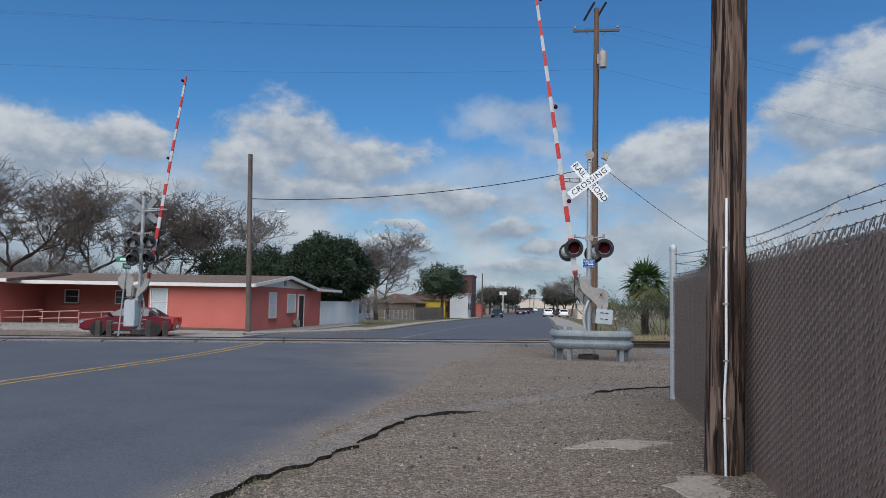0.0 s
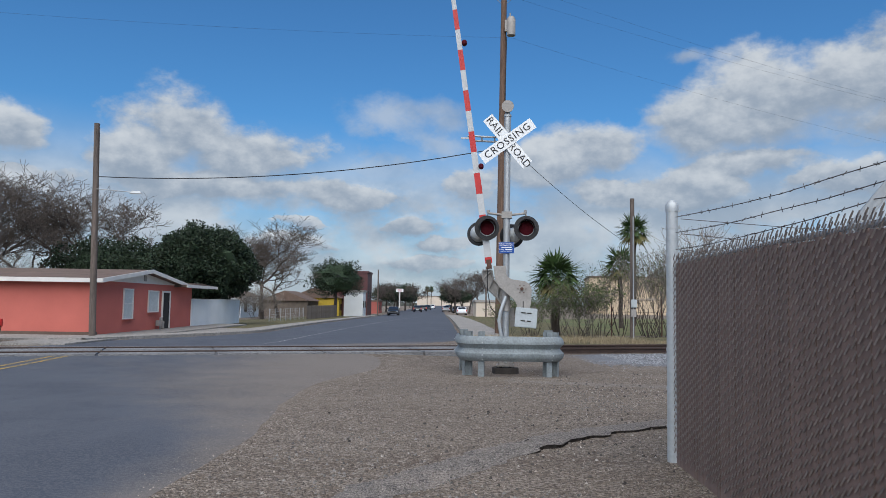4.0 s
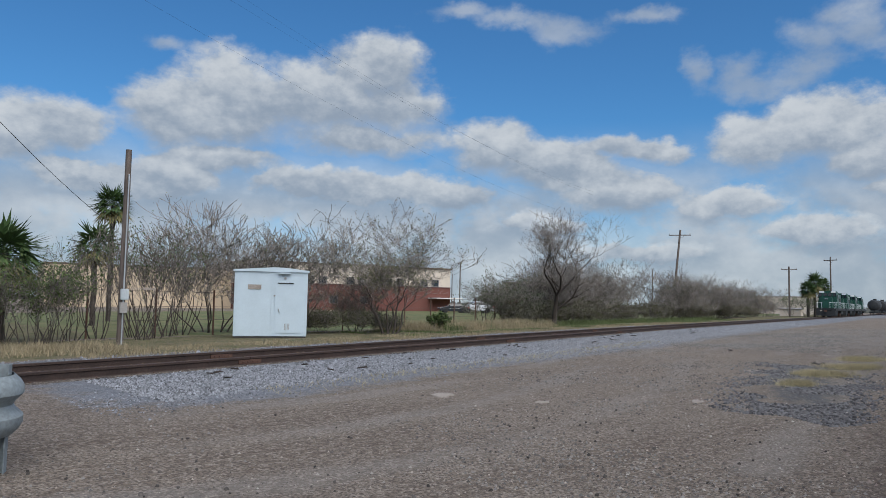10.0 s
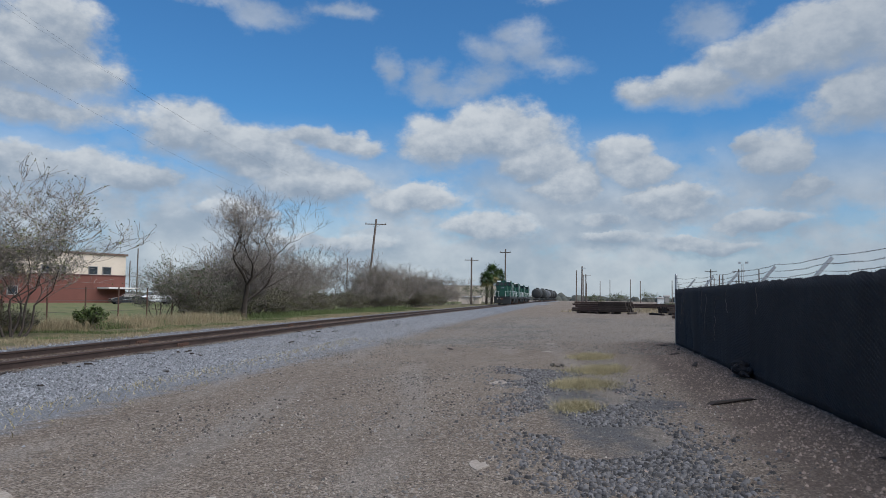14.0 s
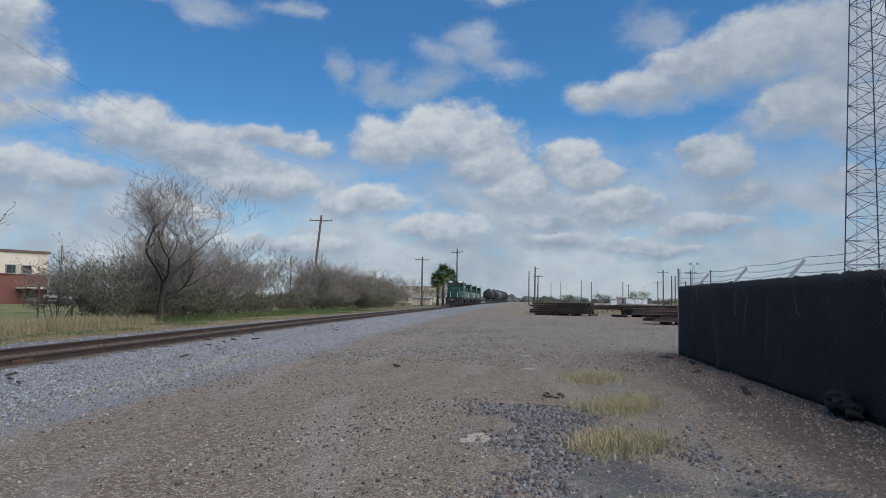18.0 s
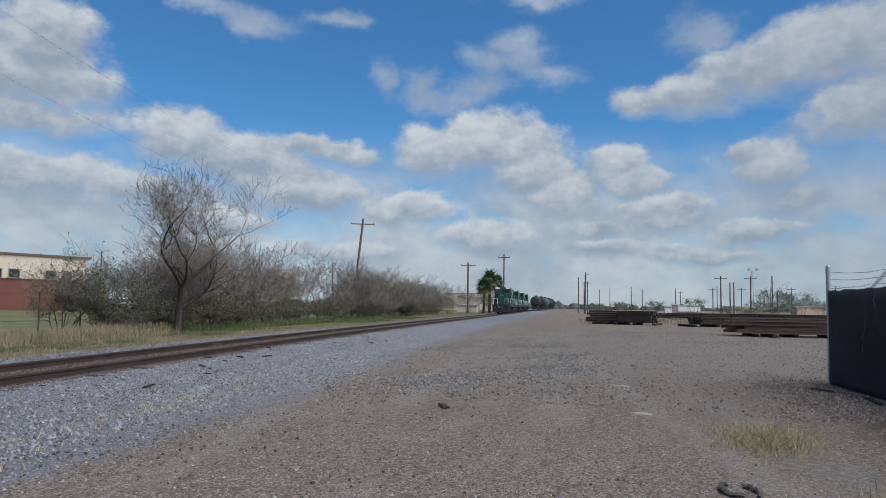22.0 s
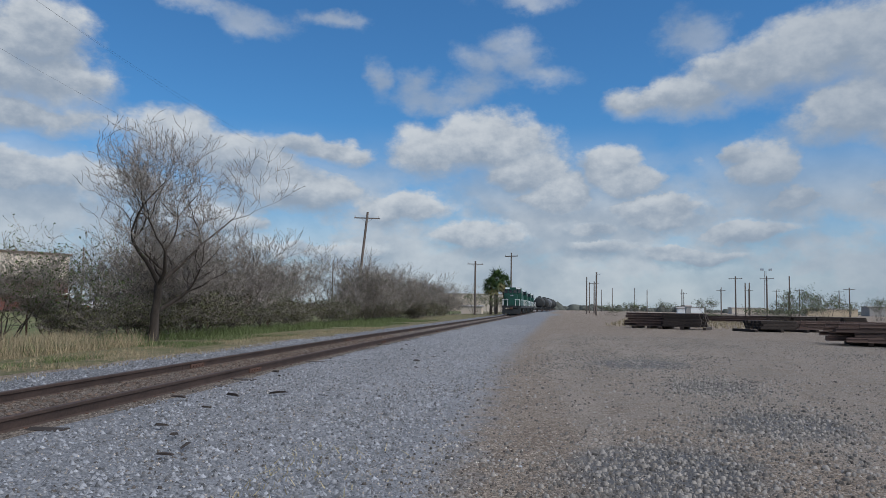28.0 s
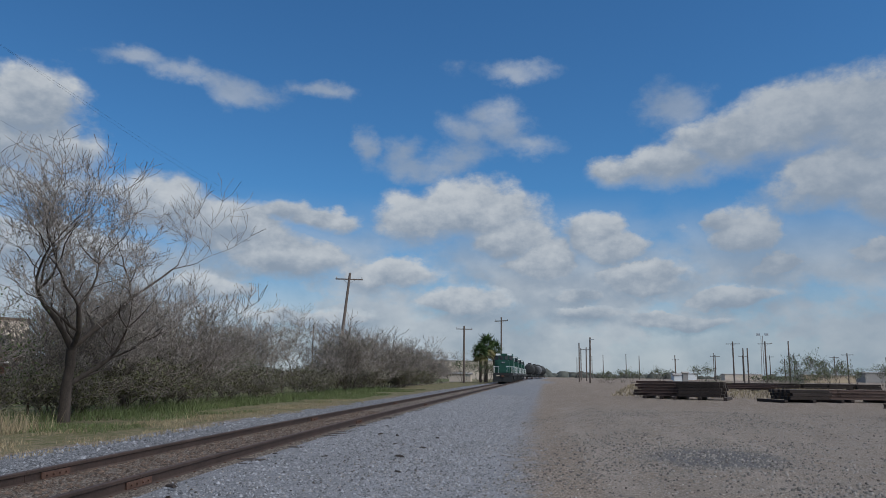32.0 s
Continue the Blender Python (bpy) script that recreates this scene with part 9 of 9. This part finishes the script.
for i in range(9):
    tube(bm, [(-0.6 + 0.03 * i, 0, i * 1.2), (0.6 - 0.03 * i, 0, i * 1.2 + 1.2)], 0.04, 4)
part("mast", bm, M_PUTTY, lm)
for sy in (-1, 1):
    bm = bmesh.new()
    box(bm, (0, sy * 0.9, 11.3), (0.5, 0.8, 0.5))
    part("floodlight", bm, M_WHITEBOX, lm)

# far sheds and low houses
for i, (x, y, w, d, h, mt, lab) in enumerate(((228, 98, 9, 26, 5.0, M_CREAM, "distant cream warehouse behind the brush"), (345, 20, 8, 14, 2.4, M_CREAM, "distant pale warehouse across the yard"), (330, -30, 8, 22, 3.4, M_PUTTY, "distant grey warehouse across the yard"),
                                              (270, -2, 6, 14, 2.2, M_YWALL2, "distant tan shed across the yard"), (185, 34, 1.6, 1.8, 1.7, M_WHITEWALL, "white box beside the yard road"), (181, 32.4, 1.0, 1.0, 2.1, M_PUTTY, "grey tank beside the yard road"),
                                              (350, 42, 8, 9, 2.4, M_WHITEWALL, "distant white building across the yard"), (160, 72, 3, 4, 1.4, M_CREAM, "white hut behind the locomotives"))):
    b = thing("far_building", pose(x, y, -0.1, 0, 0, 12), lab, "building", "distant buildings")
    bm = bmesh.new()
    box(bm, (0, 0, h / 2), (w, d, h))
    part("wall", bm, mt, b)
    bm = bmesh.new()
    extrude(bm, [(-w / 2 - 0.2, h), (w / 2 + 0.2, h), (w / 2 + 0.2, h + 0.12), (0, h + 0.35), (-w / 2 - 0.2, h + 0.12)], d + 0.4)
    part("roof", bm, M_PUTTY, b)

# buildings along the street
def shop(m, w, d, h, wall, roof, label, cat="building", pitched=True):
    b = thing("street_building", m, label, cat, "buildings along the street")
    bm = bmesh.new()
    box(bm, (0, 0, h / 2), (w, d, h))
    part("wall", bm, wall, b)
    bm = bmesh.new()
    if pitched:
        extrude(bm, [(-w / 2 - 0.4, h), (w / 2 + 0.4, h), (0, h + w * 0.22)], d + 0.8)
    else:
        box(bm, (0, 0, h + 0.15), (w + 0.3, d + 0.3, 0.3))
    part("roof", bm, roof, b)
    for y in (-d / 4, d / 4):
        bm = bmesh.new()
        box(bm, (w / 2 + 0.02, y, h * 0.5), (0.08, 1.2, 1.1))
        part("window", bm, M_GLASS, b)
    return b


for deg, far, w, d, h, wl, rf, lab, pit in ((-4.6, 136, 8, 9, 3.0, M_YWALL, M_ROOF, "bright yellow house beside the street", True), (-2.0, 127, 3.0, 5, 3.9, M_WHITEWALL, M_PUTTY, "white flat-roofed shop by the street", False),
                                            (-2.05, 138, 5.2, 8, 7.4, M_MAROON, M_MAROON, "dark maroon shop front by the street", False), (-6.6, 126, 7, 10, 2.4, M_FENCEWOOD, M_ROOF, "low weathered house behind a wooden fence", True),
                                            (-11.5, 104, 8, 9, 2.6, M_WHITEWALL, M_ROOF, "white bungalow behind bare trees", True), (-0.9, 158, 4, 8, 2.4, M_PINK2, M_ROOF, "small reddish shop by the street", False),
                                            (8.2, 120, 6, 10, 2.2, M_CREAM, M_PUTTY, "pale building behind the brush", False), (4.6, 420, 30, 10, 5, M_CREAM, M_ROOF, "low pale building at the street's far end", False)):
    x, y = bearing_place(deg, far)
    shop(Matrix.Translation((x, y, ground_z(x, y))) @ Matrix.Rotation(radians(-4.3), 4, "Z"), w, d, h, wl, rf, lab, "building", pit)

# wooden fence beside the street
wf = thing("wooden_fence", pose(-10.2, 91.0, ground_z(-9.6, 100) - 0.05, 0, 0, 85.7), "weathered wooden board fence along the lawn", "fence")
bm = bmesh.new()
box(bm, (0, 0, 0.85), (0.14, 0.022, 1.7))
board_me = mesh_of("board", bm, M_FENCEWOOD)
rnd = random.Random(9)
for i in range(165):
    piece("board", board_me, wf, Matrix.Translation((i * 0.155, rnd.uniform(-0.006, 0.006), rnd.uniform(-0.05, 0.04))))
for z in (0.4, 1.4):
    bm = bmesh.new()
    box(bm, (12.75, 0.05, z), (25.5, 0.05, 0.09))
    part("rail", bm, M_FENCEWOOD, wf)
lf = thing("wire_fence", pose(-11.6, 72.0, ground_z(-11, 80), 0, 0, 85.7), "low wire fence with thin posts along the lawn", "fence")
for i in range(8):
    bm = bmesh.new()
    tube(bm, [(i * 2.4, 0, 0), (i * 2.4, 0, 1.25)], 0.03, 6)
    part("post", bm, M_GALV, lf)
for z in (0.2, 0.45, 0.7, 0.95, 1.2):
    bm = bmesh.new()
    tube(bm, [(0, 0, z), (16.8, 0, z)], 0.008, 4)
    part("wire", bm, M_GALV, lf)
for i in range(18):
    bm = bmesh.new()
    tube(bm, [(i * 0.93, 0, 0.05), (i * 0.93 + 0.46, 0, 1.2), (i * 0.93 + 0.93, 0, 0.05)], 0.005, 3, False)
    part("wire", bm, M_GALV, lf)
ss = thing("shop_sign", Matrix.Translation((*bearing_place(1.25, 140), -1.1)), "pale shop sign on a tall post", "sign")
bm = bmesh.new()
tube(bm, [(0, 0, 0), (0, 0, 4.4)], 0.09, 8)
part("post", bm, M_TRIM, ss)
bm = bmesh.new()
box(bm, (0, 0, 4.6), (1.3, 0.2, 0.6))
bo = part("board", bm, M_SIGNW, ss)
bars(bo, [(0, 4.68, 0.9, 0.12), (0, 4.48, 0.7, 0.09)], M_RED, -0.115)
for deg, far in ((-0.35, 126), (5.4, 170), (2.2, 200), (7.6, 110)):
    x, y = bearing_place(deg, far)
    copy_thing(bare_src, Matrix.Translation((x, y, -1.0)) @ Matrix.Diagonal((0.8, 0.8, 1.05, 1)))
copy_thing(bare_src, Matrix.Translation((108.5, 74.0, -0.2)) @ Matrix.Diagonal((0.6, 0.6, 1.05, 1)))
copy_thing(bare_src, Matrix.Translation((89.5, 99.0, -0.2)) @ Matrix.Diagonal((0.7, 0.7, 1.15, 1)))
for k in range(3):
    copy_thing(bare_src, Matrix.Translation((140 + 9 * k, 152 - 4 * k, -0.2)) @ Matrix.Diagonal((0.9, 0.9, 1.3, 1)))
# wire fence behind the brush
bf = thing("wire_fence", Matrix(), "thin wire fence behind the brush", "fence")
for i in range(24):
    x = 9.0 + i * 2.6
    y = rail_y(x) + 11.8
    bm = bmesh.new()
    tube(bm, [(x, y, ground_z(x, y)), (x, y, ground_z(x, y) + 1.75)], 0.035, 6)
    part("post", bm, M_RUST2, bf)
for z in (0.6, 1.1, 1.65):
    bm = bmesh.new()
    tube(bm, [(9.0 + i * 2.6, rail_y(9.0 + i * 2.6) + 11.8, ground_z(9.0 + i * 2.6, rail_y(9 + i * 2.6) + 11.8) + z) for i in range(24)], 0.008, 4)
    part("wire", bm, M_BARB, bf)

# far tree line all round
rng = np.random.default_rng(3)
far_p = []
for k in range(5200):
    a = 2 * math.pi * (k + rng.random()) / 5200
    far = 430 + 60 * rng.random()
    h = max(0.6, 1.5 + 1.6 * noise.noise(Vector((math.cos(a) * 14, math.sin(a) * 14, 2))) + 0.8 * rng.normal())
    far_p.append((far * math.sin(a), far * math.cos(a), h))
far_p = np.array(far_p)
dome = np.array([(math.cos(t * math.pi / 3) * r, math.sin(t * math.pi / 3) * r, z) for r, z in ((1.0, -1.2), (1.15, 0.1), (0.75, 0.75)) for t in range(6)] + [(0, 0, 1.0)])
dome_f = np.array([(i * 6 + t, i * 6 + (t + 1) % 6, (i + 1) * 6 + (t + 1) % 6) for i in range(2) for t in range(6)] + [(i * 6 + t, (i + 1) * 6 + (t + 1) % 6, (i + 1) * 6 + t) for i in range(2) for t in range(6)] + [(12 + t, 12 + (t + 1) % 6, 18) for t in range(6)])
n = len(far_p)
lump = dome[None] * (1 + 0.5 * (rng.random((n, 19, 1)) - 0.5)) * far_p[:, 2][:, None, None] * np.array([0.9, 0.9, 1.0]) + np.array([1, 1, 0]) * far_p[:, None, :]
tagged(new("backdrop", quads_mesh("backdrop", lump.reshape(-1, 3), (dome_f[None] + (np.arange(n) * 19)[:, None, None]).reshape(-1, 3), M_FARTREES)), "far line of trees along the horizon, its colour lightened for haze", "tree line", "", "structure")

# ---- what moves ----


def motions():
    def suv_at(t, x, y, head):
        # x, y: the front right wheel
        a = radians(90 - head)
        c, s = math.cos(a), math.sin(a)
        return t, pose(x - 1.62 * c - 0.90 * s, y - 1.62 * s + 0.90 * c, ground_z(x, y) + 0.03, 0, 0, 90 - head)

    walk(suv, [suv_at(0, -7.9, -18.0, 4.3), suv_at(4.5, -6.1, 6.0, 4.3), suv_at(6.5, -4.9, 15.2, 7), suv_at(7.1, -4.45, 18.0, 8), suv_at(8.3, -3.3, 24.4, 9), suv_at(8.7, -2.85, 26.6, 8), suv_at(9.0, -2.6, 28.2, 6), suv_at(10.5, -1.6, 36.5, 4.3), suv_at(16, 2.0, 84, 4.3), suv_at(32, 22, 350, 4.3)])
    front = [o for o in suv.children if o.name.startswith("wheel") and not o.name.startswith("wheel_arch")]
    for w in front:
        x, y, z = w.matrix_basis.translation
        rows = []
        t = 0.0
        while t <= 32.0:
            rows.append((t, pose(x, y, z, 0, (t * 60) % 360 if t < 32 else 0, 0)))
            t += 1.0
        walk(w, rows)
    walk(white_car, [(t, pose(x, y, ground_z(x, y) + 0.03, 0, 0, 85.7)) for t, x, y in ((0, 9.9, 138), (4, 13.6, 182), (8, 17.4, 232), (16, 23.5, 312), (32, 28, 372))])


motions()
